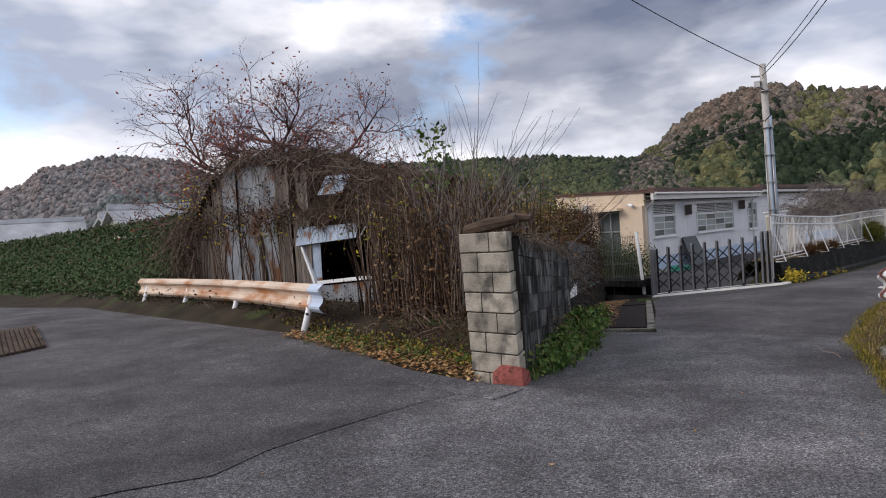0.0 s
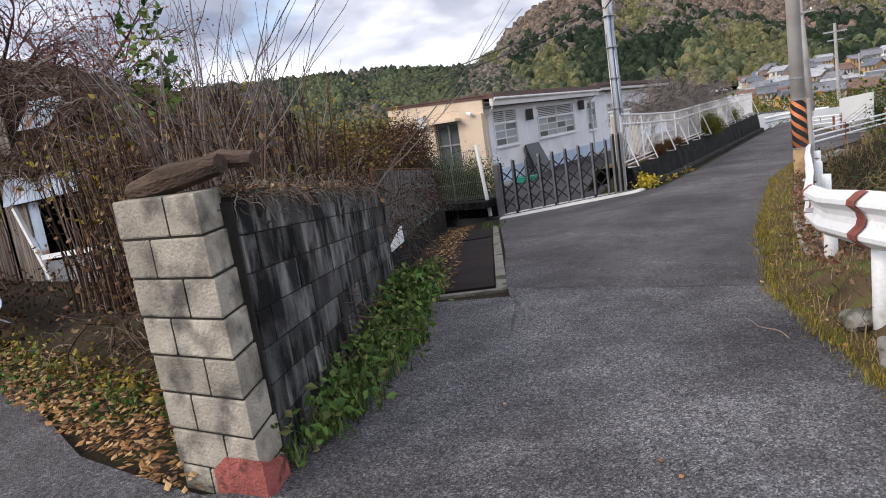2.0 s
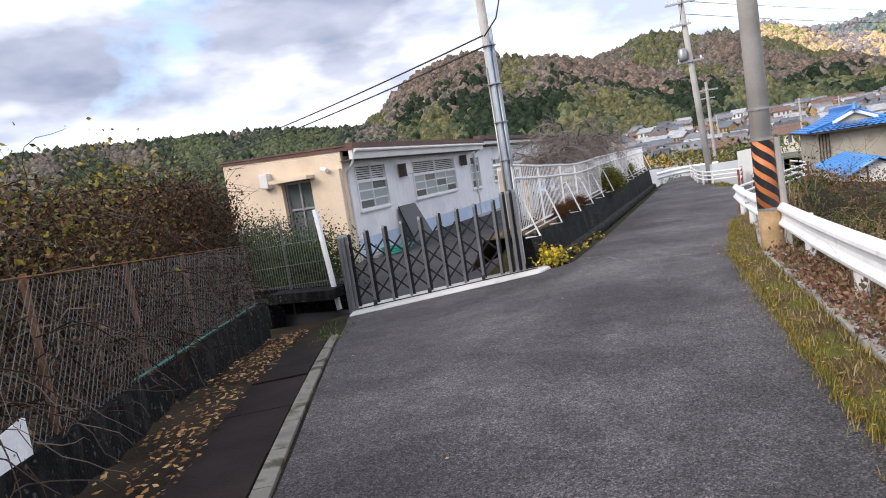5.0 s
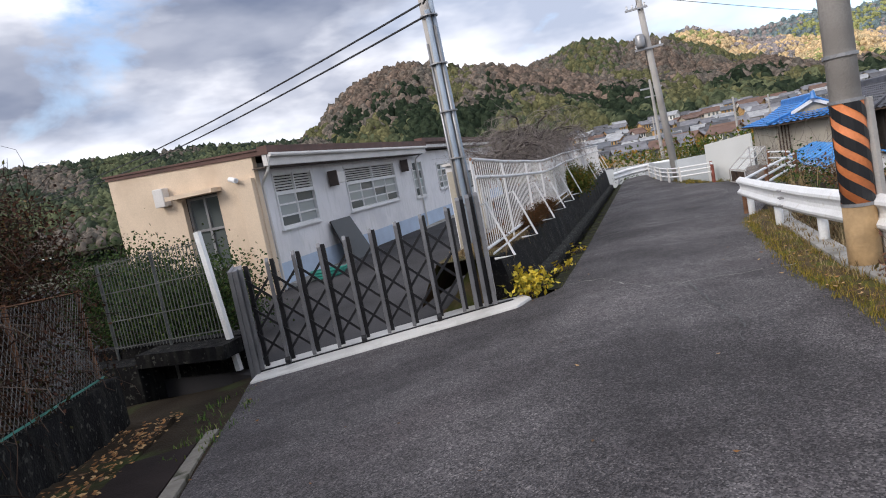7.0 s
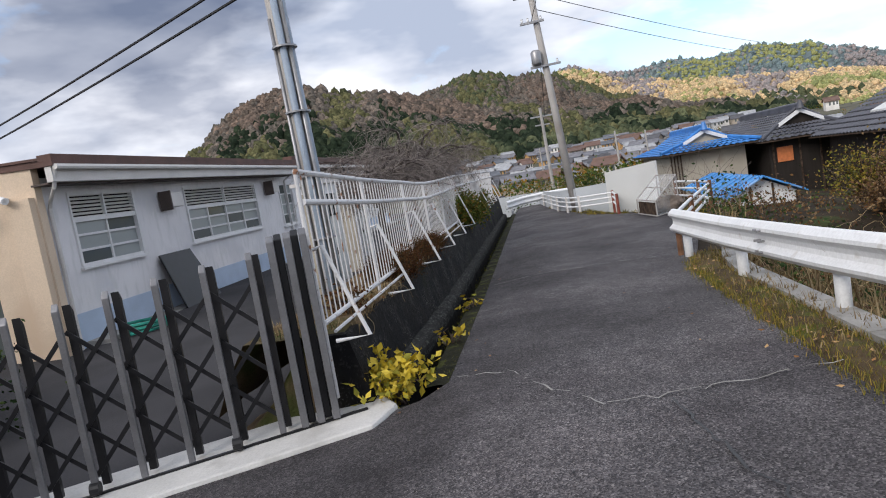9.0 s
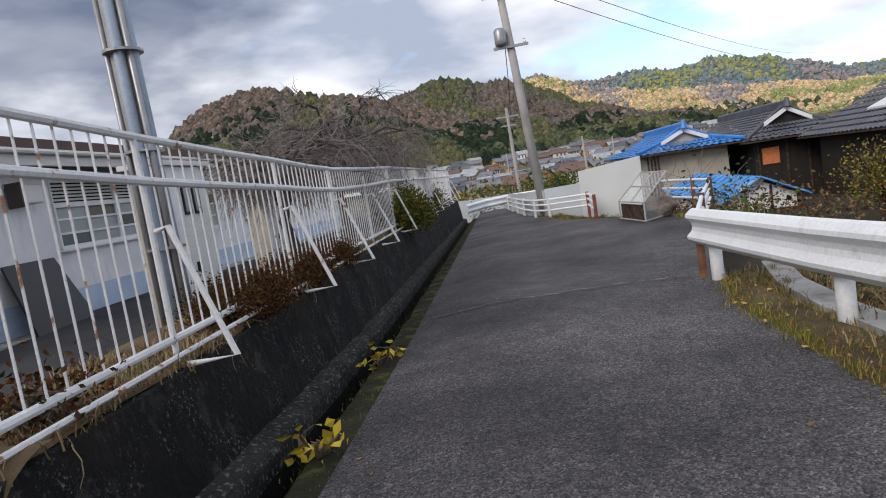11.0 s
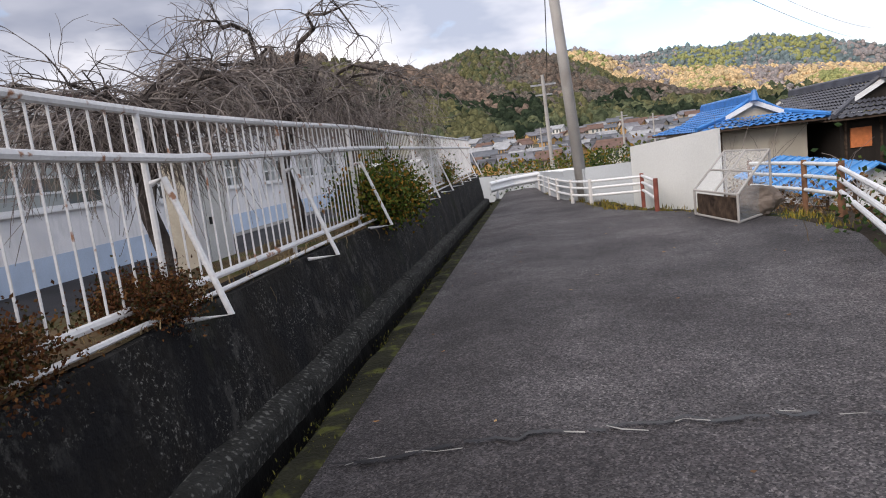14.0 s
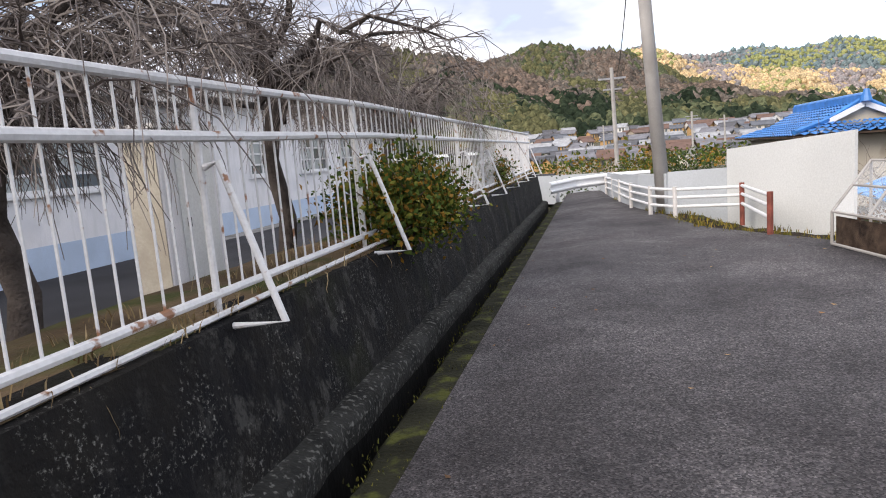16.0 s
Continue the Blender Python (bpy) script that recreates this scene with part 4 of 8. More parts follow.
for y in FY:
    p = Bag()
    z = fence_top(y)
    p.tube([(FEX - 0.0, y, 0.02 if y > 14 else -0.35), (FEX, y, z)], 0.017, 8)
    part("post", p, M["pipe"], fence)
    b = Bag()
    b.tube([(FEX + 0.03, y - 0.02, 0.78), (FEX + 0.1, y - 0.02, 0.8), (-1.99, y - 0.08, 0.115), (-2.24, y - 0.11, 0.105)], 0.0165, 8)
    part("brace", b, M["pipe"], fence)
pk = None
yy = FY[0] + 0.12
while yy < 33.5:
    if all(abs(yy - q) > 0.05 for q in FY):
        z = fence_top(yy)
        c = Bag()
        c.tube([(FEX - 0.005, yy, 0.22), (FEX - 0.005, yy, z)], 0.0062, 5, cap=False)
        part("picket", c, M["pipe"], fence)
    yy += 0.118
far_p = Bag()
while yy < 36.5:
    far_p.tube([(FEX - 0.005, yy, 0.2), (FEX - 0.005, yy, fence_top(yy))], 0.009, 4, cap=False)
    yy += 0.12
part("far_pickets", far_p, M["pipe"], fence)["kind"] = "stuff"


# ---- guardrails ----
def beam_profile():
    """Half-height pairs (out, up) of a two-wave guardrail beam."""
    return [(0.0, -0.175), (0.025, -0.165), (0.075, -0.12), (0.08, -0.09), (0.03, -0.04), (0.02, 0.0), (0.03, 0.04), (0.08, 0.09), (0.075, 0.12), (0.025, 0.165), (0.0, 0.175)]


def beam(bag, path, out_sign=1, tall=1.0):
    """A guardrail beam of sheet steel along path (its mid line)."""
    prof = [(o * tall, u * tall) for o, u in beam_profile()]
    prof = prof + [(o - 0.006, u) for o, u in reversed(prof)]
    n = len(prof)
    k = len(bag.v)
    path = [Vector(p) for p in path]
    for i, p in enumerate(path):
        d = (path[min(i + 1, len(path) - 1)] - path[max(i - 1, 0)]).normalized()
        s = Vector((d.y, -d.x, 0)).normalized() * out_sign
        for o, u in prof:
            bag.v.append(tuple(p + s * o + Vector((0, 0, u))))
    for i in range(len(path) - 1):
        for j in range(n):
            a, b = k + i * n + j, k + i * n + (j + 1) % n
            bag.f.append((a, b, b + n, a + n))
    bag.f.append(tuple(k + j for j in range(n)))
    bag.f.append(tuple(k + (len(path) - 1) * n + j for j in reversed(range(n))))


def rise(height, y):
    """The rail stands higher above the lane where the verge banks up at its start."""
    return height(y) if callable(height) else height


def near_height(y):
    return 0.5 + 0.1 * step(-y, -8.0, -4.8) + 0.2 * step(-y, -4.8, -2.4)


def guardrail(name, label, path, posts, material, post_mat, height=0.56, out_sign=-1, joints=(), lean=0.0, tall=1.0):
    g = thing(name, label, "guardrail", posts[0])
    b = Bag()
    beam(b, [(x, y, rz(x, y) + rise(height, y)) for x, y in path], out_sign, tall)
    part("beam", b, material, g, smooth=False)
    for x, y, z in posts:
        p = Bag()
        p.tube([(x, y - lean, z - 0.2), (x, y, z + rise(height, y) + 0.1)], 0.057, 12)
        part("post", p, post_mat, g, smooth=True)
    for x, y in joints:
        for dz in (-0.1, 0.0, 0.1):
            for dy in (-0.05, 0.05):
                bt = Bag()
                zc = rz(x, y) + rise(height, y) + dz
                bt.tube([(x - 0.05, y + dy, zc), (x - 0.11, y + dy, zc)], 0.012, 8)
                part("bolt", bt, M["steel"], g)
    return g


near_path = [(1.22, 18.72), (1.3, 16.4), (1.42, 14.4), (1.62, 12.4), (1.72, 10.4), (1.82, 9.0), (1.95, 7.0), (2.06, 4.83), (2.22, 3.7), (2.46, 2.72), (2.78, 2.2), (3.25, 1.8), (3.85, 1.45)]
posts_r = [(x + 0.09, y, rz(x, y)) for x, y in ((1.22, 18.46), (1.3, 16.35), (1.42, 14.35), (1.68, 11.5), (1.8, 9.3), (1.98, 7.2), (2.1, 4.75), (2.44, 2.85), (3.3, 1.85))]
guardrail("guardrail", "white-painted steel guardrail along the lane", near_path, posts_r, M["white"], M["white"], near_height, 1, joints=((1.36, 15.4), (1.99, 6.4), (2.14, 4.3)))
for (xa, ya), (xb, yb) in (((2.055, 4.90), (2.068, 4.78)), ((2.435, 2.80), (2.475, 2.66))):
    jr = Bag()
    beam(jr, [(xa - 0.008, ya, rz(xa, ya) + near_height(ya)), (xb - 0.008, yb, rz(xb, yb) + near_height(yb))], 1)
    solid("rust_patch", jr, M["rust_red"], "rusted joint band on the white guardrail", "guardrail joint")
r0 = [(-5.0, 1.1), (-7.4, 1.5), (-9.9, 1.75), (-12.2, 1.8), (-14.6, 1.7)]
guardrail("rusty_guardrail", "rust-streaked cream guardrail on leaning white posts", r0, [(-5.35, 1.2, -0.02), (-9.0, 1.75, -0.05), (-11.8, 1.85, -0.05), (-14.2, 1.75, -0.05)], M["rusty"], M["white"], 0.6, -1, lean=0.32, tall=1.35)
be = Bag()
beam(be, [(-4.82, 1.07, rz(-5, 1) + 0.6), (-5.25, 1.14, rz(-5.3, 1) + 0.6)], -1, 1.36)
for i, v in enumerate(be.v):
    be.v[i] = (v[0] + 0.0, v[1] - 0.012, v[2])
solid("guardrail_end", be, M["blue_end"], "pale blue end plate of the rusty guardrail", "guardrail end")
guardrail("end_guardrail", "white guardrail across the end of the lane", [(-1.9, 37.2), (-1.2, 38.2), (-0.2, 38.8), (1.0, 38.9)], [(-1.7, 37.6, rz(-1.7, 37.6)), (-0.2, 38.9, rz(0, 38.9)), (0.9, 38.95, rz(0, 38.9))], M["white"], M["white"], 0.45, 1)


# ---- pipe railings on the far side ----
def pipe_railing(pts, post_mat, label, heights=(0.22, 0.38, 0.52)):
    g = thing("pipe_railing", label, "railing", pts[0], group="pipe railings")
    for h in heights:
        b = Bag()
        b.tube([(x, y, z + h) for x, y, z in pts], 0.028, 8)
        part("rail", b, M["white"], g)
    for x, y, z in pts:
        b = Bag()
        b.tube([(x, y, z - 0.15), (x, y, z + max(heights) + 0.05)], 0.04, 8)
        part("post", b, post_mat, g)


def gz2(x, y):
    return (x, y, rz(x, y))


pipe_railing([gz2(*p) for p in ((1.55, 27.6), (1.73, 30.1), (0.55, 31.0))][0:2], M["rust_red"], "white pipe railing on rust-red posts")
pipe_railing([gz2(*p) for p in ((1.73, 30.12), (0.7, 30.4), (0.35, 31.2), (0.1, 33.0), (-0.05, 35.0), (-0.15, 37.0), (-0.3, 38.5))], M["fascia"], "white pipe railing on short concrete posts", (0.2, 0.36, 0.5))
pipe_railing([(1.25, 18.7, -0.49), (2.02, 21.1, -0.52), (3.3, 24.9, -0.57)], M["rust"], "white pipe railing on rusty posts", (0.3, 0.45, 0.6))
pipe_railing([(3.34, 24.95, -0.62), (3.38, 26.2, -0.64), (3.2, 28.0, -0.66)], M["rust"], "white pipe railing beside the glass frame", (0.3, 0.5, 0.68))


# ---- poles and wires ----
def cylinder_bag(p, q, r0, r1, n=14):
    b = Bag()
    b.tube([p, q], [r0, r1], n)
    return b


sp = thing("striped_pole", "concrete utility pole with orange and black striped warning sleeve", "utility pole", (1.45, 12.62, -0.42))
part("shaft", cylinder_bag((1.45, 12.62, -0.6), (1.36, 12.5, 9.0), 0.135, 0.10), M["pole"], sp, smooth=True)
sleeve = Bag()


def sp_at(z):
    k = (z + 0.6) / 9.6
    return Vector((1.45 - 0.09 * k, 12.62 - 0.12 * k, z))


part("rust_sleeve", cylinder_bag(sp_at(-0.5), sp_at(0.28), 0.142, 0.139), M["ochre"], sp, "rust-stained lower sleeve", smooth=True)
seg = 20
for k, side_ in [(k, s) for k in range(10) for s in (0, 1)]:
    st = Bag()
    za = 0.1 + 0.2 * k
    for j in range(side_ * seg // 2, (side_ + 1) * seg // 2):
        a0, a1 = 2 * math.pi * j / seg, 2 * math.pi * (j + 1) / seg
        q = []
        for a, zz in ((a0, 0), (a1, 0), (a1, 0.115), (a0, 0.115)):
            z = za - 0.34 * (a / (2 * math.pi) * 2 % 1.0 if a not in (2 * math.pi,) else 1.0) + zz
            if j == seg // 2 - 1 and a == a1:
                z = za - 0.34 + zz
            z = clamp(z, 0.28, 1.2)
            c = sp_at(z)
            q.append((c.x + 0.1415 * math.cos(a), c.y + 0.1415 * math.sin(a), z))
        if abs(q[0][2] - q[3][2]) > 0.004 or abs(q[1][2] - q[2][2]) > 0.004:
            st.add(q, [(0, 1, 2, 3)])
    if st.f:
        part("black_stripe", st, M["black"], sp)
part("orange_sleeve", cylinder_bag(sp_at(0.28), sp_at(1.2), 0.1375, 0.1365, 20), M["orange"], sp, "faded orange sleeve", smooth=True)
for z in (1.2, 1.6, 0.27):
    bn = Bag()
    c = sp_at(z)
    bn.tube([c - Vector((0, 0, 0.015)), c + Vector((0, 0, 0.015))], 0.145, 16)
    part("band", bn, M["steel"], sp)
sc = Bag()
sc.tube([sp_at(1.2) + Vector((0.16, 0, 0)), sp_at(-0.5) + Vector((0.2, 0, 0))], 0.05, 8)
part("side_pipe", sc, M["pole"], sp)

p1 = thing("cable_pole", "steel utility pole with blue-grey cable conduits strapped to it", "utility pole", (-3.7, 18.1, -0.8))

part("shaft", cylinder_bag((-3.72, 18.1, -0.85), (-3.86, 18.1, 6.3), 0.13, 0.10), M["pole"], p1, smooth=True)
for k, (dx, dy, r) in enumerate(((0.14, -0.04, 0.045), (0.04, -0.15, 0.05), (0.15, -0.12, 0.028), (-0.1, -0.12, 0.026))):
    part("conduit", cylinder_bag((-3.72 + dx, 18.1 + dy, -0.85), (-3.8 + dx * 0.8, 18.1 + dy * 0.8, 4.6 - 0.3 * k), r, r, 10), M["conduit"] if k < 2 else M["steel"], p1, smooth=True)
for z in (0.6, 1.5, 2.4, 3.3, 4.2, 5.4):
    st = Bag()
    c = Vector((-3.72 - 0.14 * (z + 0.85) / 7.15, 18.1, z))
    st.tube([c + Vector((0.05, -0.05, -0.012)), c + Vector((0.05, -0.05, 0.012))], 0.175, 14)
    part("strap", st, M["steel"], p1)
pt = Bag()
pt.tube([(-3.85, 18.1, 5.9), (-4.2, 18.0, 5.95)], 0.03)
pt.box((-4.08, 17.9, 5.55), (-3.9, 18.1, 5.75))
part("bracket", pt, M["steel"], p1)
cb_ = Bag()
cb_.tube([(-3.8, 17.9, 4.4), (-3.4, 17.7, 4.7), (-3.3, 17.8, 5.1), (-3.9, 18.0, 5.5)], 0.018)
part("cable_loop", cb_, M["wire"], p1)

p2 = thing("transformer_pole", "leaning grey utility pole with crossarms and a transformer", "utility pole", (0.65, 31.7, -0.7))
part("shaft", cylinder_bag((0.66, 31.7, -0.8), (0.16, 31.7, 7.4), 0.14, 0.10), M["pole"], p2, smooth=True)
for z, a, b in ((5.75, -0.55, 0.25), (4.3, -0.5, 0.5), (6.6, -0.6, 0.6)):
    c = 0.66 - 0.5 * (z + 0.8) / 8.2
    cr = Bag()
    cr.bar((c + a, 31.55, z), (c + b, 31.55, z + 0.02), 0.07, 0.07)
    arm = part("crossarm", cr, M["steel"], p2)
    for x in (c + a + 0.08, c + a * 0.5, c + b - 0.1):
        ins = Bag()
        ins.tube([(x, 31.55, z + 0.03), (x, 31.55, z + 0.09), (x, 31.55, z + 0.13), (x, 31.55, z + 0.17)], [0.02, 0.045, 0.03, 0.04], 8)
        part("insulator", ins, M["white"], arm)
tb = Bag()
tb.tube([(0.08, 31.5, 4.35), (0.08, 31.5, 4.42), (0.08, 31.5, 4.78), (0.08, 31.5, 4.84)], [0.14, 0.17, 0.17, 0.12], 14)
part("transformer", tb, M["steel"], p2, smooth=True)


def small_pole(x, y, z, h, r):
    g = thing("street_pole", "slim grey utility pole far off in the village", "utility pole", (x, y, z), group="village poles")
    part("shaft", cylinder_bag((x, y, z), (x - 0.02 * h, y, z + h), r, r * 0.7, 8), M["pole"], g)
    b = Bag()
    b.bar((x - h * 0.09 - 0.02 * h, y, z + h * 0.93), (x + h * 0.09 - 0.02 * h, y, z + h * 0.93), 0.12, 0.12)
    b.bar((x - h * 0.06 - 0.02 * h, y, z + h * 0.86), (x + h * 0.06 - 0.02 * h, y, z + h * 0.86), 0.1, 0.1)
    part("crossarm", b, M["steel"], g)


small_pole(1.0, 62, -4, 9.5, 0.16)
small_pole(14, 120, -5, 9.5, 0.2)
small_pole(2.5, 170, -5, 10, 0.2)
small_pole(24, 150, -5, 9.5, 0.2)


def wire(a, b, sag, r=0.012, label="thin black overhead cable against the sky"):
    a, b = Vector(a), Vector(b)
    w = Bag()
    w.tube([a.lerp(b, i / 24) - Vector((0, 0, sag * 4 * (i / 24) * (1 - i / 24))) for i in range(25)], r, 5, cap=False)
    solid("overhead_cable", w, M["wire"], label, "cable", group="overhead cables")


wire((-3.85, 18.0, 4.45), (-38, 37.5, 4.6), 0.5, 0.022)
wire((-3.85, 18.0, 4.2), (-38, 37.6, 4.3), 0.5, 0.022)
wire((-3.85, 18.0, 5.9), (1.36, 12.5, 8.6), 0.3, 0.014)
wire((-3.85, 18.1, 6.1), (1.36, 12.5, 8.9), 0.25, 0.012)
wire((1.36, 12.5, 8.8), (0.25, 31.6, 6.6), 0.5, 0.012)
wire((1.36, 12.5, 8.4), (0.10, 31.5, 5.8), 0.5, 0.012)
wire((0.20, 31.6, 6.7), (46, 110, 10.5), 1.0, 0.013)
wire((0.20, 31.6, 6.2), (46, 110, 9.0), 1.0, 0.013)
wire((0.20, 31.6, 4.6), (1.0, 62, 5.0), 0.8, 0.014)
wire((-3.85, 18.1, 6.2), (-7.6, 4, 11), 0.4, 0.014)


# ---- white screens, glass frame, houses ----
def sheet_wall(name, label, pts, z0, tops, material, rib=0.0):
    b = Bag()
    for (x0, y0), (x1, y1), t0, t1 in zip(pts, pts[1:], tops, tops[1:]):
        d = Vector((x1 - x0, y1 - y0, 0)).normalized()
        nn = Vector((-d.y, d.x, 0)) * 0.05
        b.prism([(x0, y0), (x1, y1), (x1 + nn.x, y1 + nn.y), (x0 + nn.x, y0 + nn.y)], z0, [t0, t1, t1, t0])
    return solid(name, b, material, label, "screen wall", "structure")


sheet_wall("screen_wall_tall", "tall pale grey sheet screen wall", [(2.86, 28.4), (1.72, 31.04)], -1.0, [0.68, 0.49], M["panel"])
lowp = [(1.70, 31.1), (0.72, 31.5), (0.3, 32.6), (0.05, 34.5), (-0.1, 36.5), (-0.2, 38.6), (-0.4, 40.6), (-2.6, 42.0), (-6, 43.0)]
for (a, b), k in zip(zip(lowp, lowp[1:]), range(9)):
    sheet_wall("screen_wall_low_%d" % (k + 1), "low blue-grey sheet fence panel", [a, b], -1.2, [0.16 - 0.055 * k, 0.13 - 0.055 * k], M["lowpanel"])

cage = thing("cold_frame", "old cold frame of pale steel bars and cloudy film", "cold frame", (2.0, 25.2, -0.56))
cz = -0.56
CA, CB, CC = Vector((2.1, 25.0, cz)), Vector((1.88, 26.35, cz)), Vector((2.8, 25.85, cz))
CE = CB + CC - CA
UP_L, UP_H = Vector((0, 0, 0.36)), Vector((0, 0, 0.86))
fb = Bag()
for p, q in ((CA, CA + UP_L), (CB, CB + UP_L), (CC, CC + UP_H), (CE, CE + UP_H), (CA + UP_L, CB + UP_L), (CC + UP_H, CE + UP_H), (CA + UP_L, CC + UP_H), (CB + UP_L, CE + UP_H),
             (CA, CB), (CA, CC), (CC, CE), (CB, CE), ((CA + CB) / 2 + UP_L, (CC + CE) / 2 + UP_H), ((CA + CC + UP_L + UP_H) / 2, (CB + CE + UP_L + UP_H) / 2)):
    fb.tube([p + Vector((0, 0, 0.01)), q + Vector((0, 0, 0.01))], 0.017, 6)
part("frame", fb, M["pole"], cage)
for k in range(2):
    fl = Bag()
    p, q = CA.lerp(CB, k / 2), CA.lerp(CB, (k + 1) / 2)
    r_, s_ = CC.lerp(CE, k / 2), CC.lerp(CE, (k + 1) / 2)
    up = Vector((0, 0, 0.012))
    fl.add([p + UP_L + up, q + UP_L + up, s_ + UP_H + up, r_ + UP_H + up], [(0, 1, 2, 3)])
    part("film", fl, M["film"], cage)
fl = Bag()
fl.add([CA, CC, CC + UP_H, CA + UP_L], [(0, 1, 2, 3)])
part("side_film", fl, M["film"], cage)
bb = Bag()
bb.bar(CA.lerp(CB, 0.03) + Vector((0.03, 0, 0.17)), CA.lerp(CB, 0.97) + Vector((0.03, 0, 0.17)), 0.02, 0.3)
part("front_board", bb, M["timber"], cage)


def rock(name, c, size, seed, material, label):
    bm = bmesh.new()
    bmesh.ops.create_icosphere(bm, subdivisions=4, radius=1.0)
    for v in bm.verts:
        k = 1 + 0.35 * noise.noise(v.co * 1.3 + Vector((seed, 0, 0))) + 0.12 * noise.noise(v.co * 4 + Vector((seed, 3, 0)))
        v.co = Vector((v.co.x * size[0], v.co.y * size[1], v.co.z * size[2])) * k
    me = bpy.data.meshes.new(name)
    bm.to_mesh(me)
    bm.free()
    me.materials.append(material)
    ob = new(name, me)
    ob.location = c
    return tagged(ob, label, "rock")


rock("boulder", (2.5, 25.75, -0.36), (0.36, 0.26, 0.24), 2, M["rock"], "rough brown boulder inside the cold frame")


def tiled_roof(name, parent, x0, x1, y0, y1, z_e, z_r, material, ridge_mat, axis="x", over=0.6, hip=0.0):
    """A roof of two slopes with rows of round tiles, ridge caps, and gable boards. axis: the way its ridge runs."""
    b = Bag()
    L0, L1, W0, W1 = (x0, x1, y0, y1) if axis == "x" else (y0, y1, x0, x1)
    L0, L1, W0, W1 = L0 - over, L1 + over, W0 - over, W1 + over
    mid = (W0 + W1) / 2

    def P(l, w, z):
        return (l, w, z) if axis == "x" else (w, l, z)

    nrow, wave = 9, max(8, int((L1 - L0) / 0.28))
    for side_ in (W0, W1):
        for r in range(nrow):
            k0, k1 = r / nrow, (r + 1) / nrow
            h0, h1 = hip * k0, hip * k1
            for c in range(wave):
                la, lb_ = L0 + h0 + (L1 - L0 - 2 * h0) * c / wave, L0 + h0 + (L1 - L0 - 2 * h0) * (c + 1) / wave
                lc, ld = L0 + h1 + (L1 - L0 - 2 * h1) * c / wave, L0 + h1 + (L1 - L0 - 2 * h1) * (c + 1) / wave
                wa, wc = side_ + (mid - side_) * k0, side_ + (mid - side_) * k1
                za, zc = z_e + (z_r - z_e) * k0, z_e + (z_r - z_e) * k1
                m0, m1 = (la + lb_) / 2, (lc + ld) / 2
                q = [P(la, wa, za + 0.05), P(m0, wa, za + 0.11), P(lb_, wa, za + 0.05), P(ld, wc, zc), P(m1, wc, zc + 0.06), P(lc, wc, zc)]
                b.add(q, [(0, 1, 4, 5), (1, 2, 3, 4)])
    part(name, b, material, parent)
    rg = Bag()
    rg.bar(P(L0 + hip, mid, z_r + 0.12), P(L1 - hip, mid, z_r + 0.12), 0.28, 0.3)
    rg.tube([P(L0 + hip, mid, z_r + 0.3), P(L1 - hip, mid, z_r + 0.3)], 0.1, 8)
    for l in (L0 + hip, L1 - hip):
        rg.tube([P(l, mid, z_r + 0.15), P(l, mid, z_r + 0.45)], [0.2, 0.08], 8)
    part("ridge_cap", rg, ridge_mat, parent)
    un = Bag()
    for side_ in (W0, W1):
        un.add([P(L0, side_, z_e), P(L1, side_, z_e), P(L1 - hip, mid, z_r - 0.04), P(L0 + hip, mid, z_r - 0.04)], [(0, 1, 2, 3)])
    part("roof_underside", un, M["timber"], parent)
    return P


def house_box(parent, x0, x1, y0, y1, z0, z1, material, name="wall"):
    b = Bag()
    b.box((x0, y0, z0), (x1, y1, z1))
    return part(name, b, material, parent)


def tile_quad(b, p00, p01, p11, p10, cols_, rows_):
    """A slope of round tiles between the eave p00-p01 and the upper edge p10-p11, each course lapping the one below."""
    p00, p01, p11, p10 = (Vector(q) for q in (p00, p01, p11, p10))

    def at(u, v):
        return (p00.lerp(p01, u)).lerp(p10.lerp(p11, u), v)

    up = Vector((0, 0, 1))
    for r in range(rows_):
        v0, v1 = r / rows_, (r + 1) / rows_
        for c in range(cols_):
            u0, u1 = c / cols_, (c + 1) / cols_
            um = (u0 + u1) / 2
            q = [at(u0, v0) + up * 0.04, at(um, v0) + up * 0.10, at(u1, v0) + up * 0.04, at(u1, v1), at(um, v1) + up * 0.05, at(u0, v1)]
            b.add(q, [(0, 1, 4, 5), (1, 2, 3, 4)])


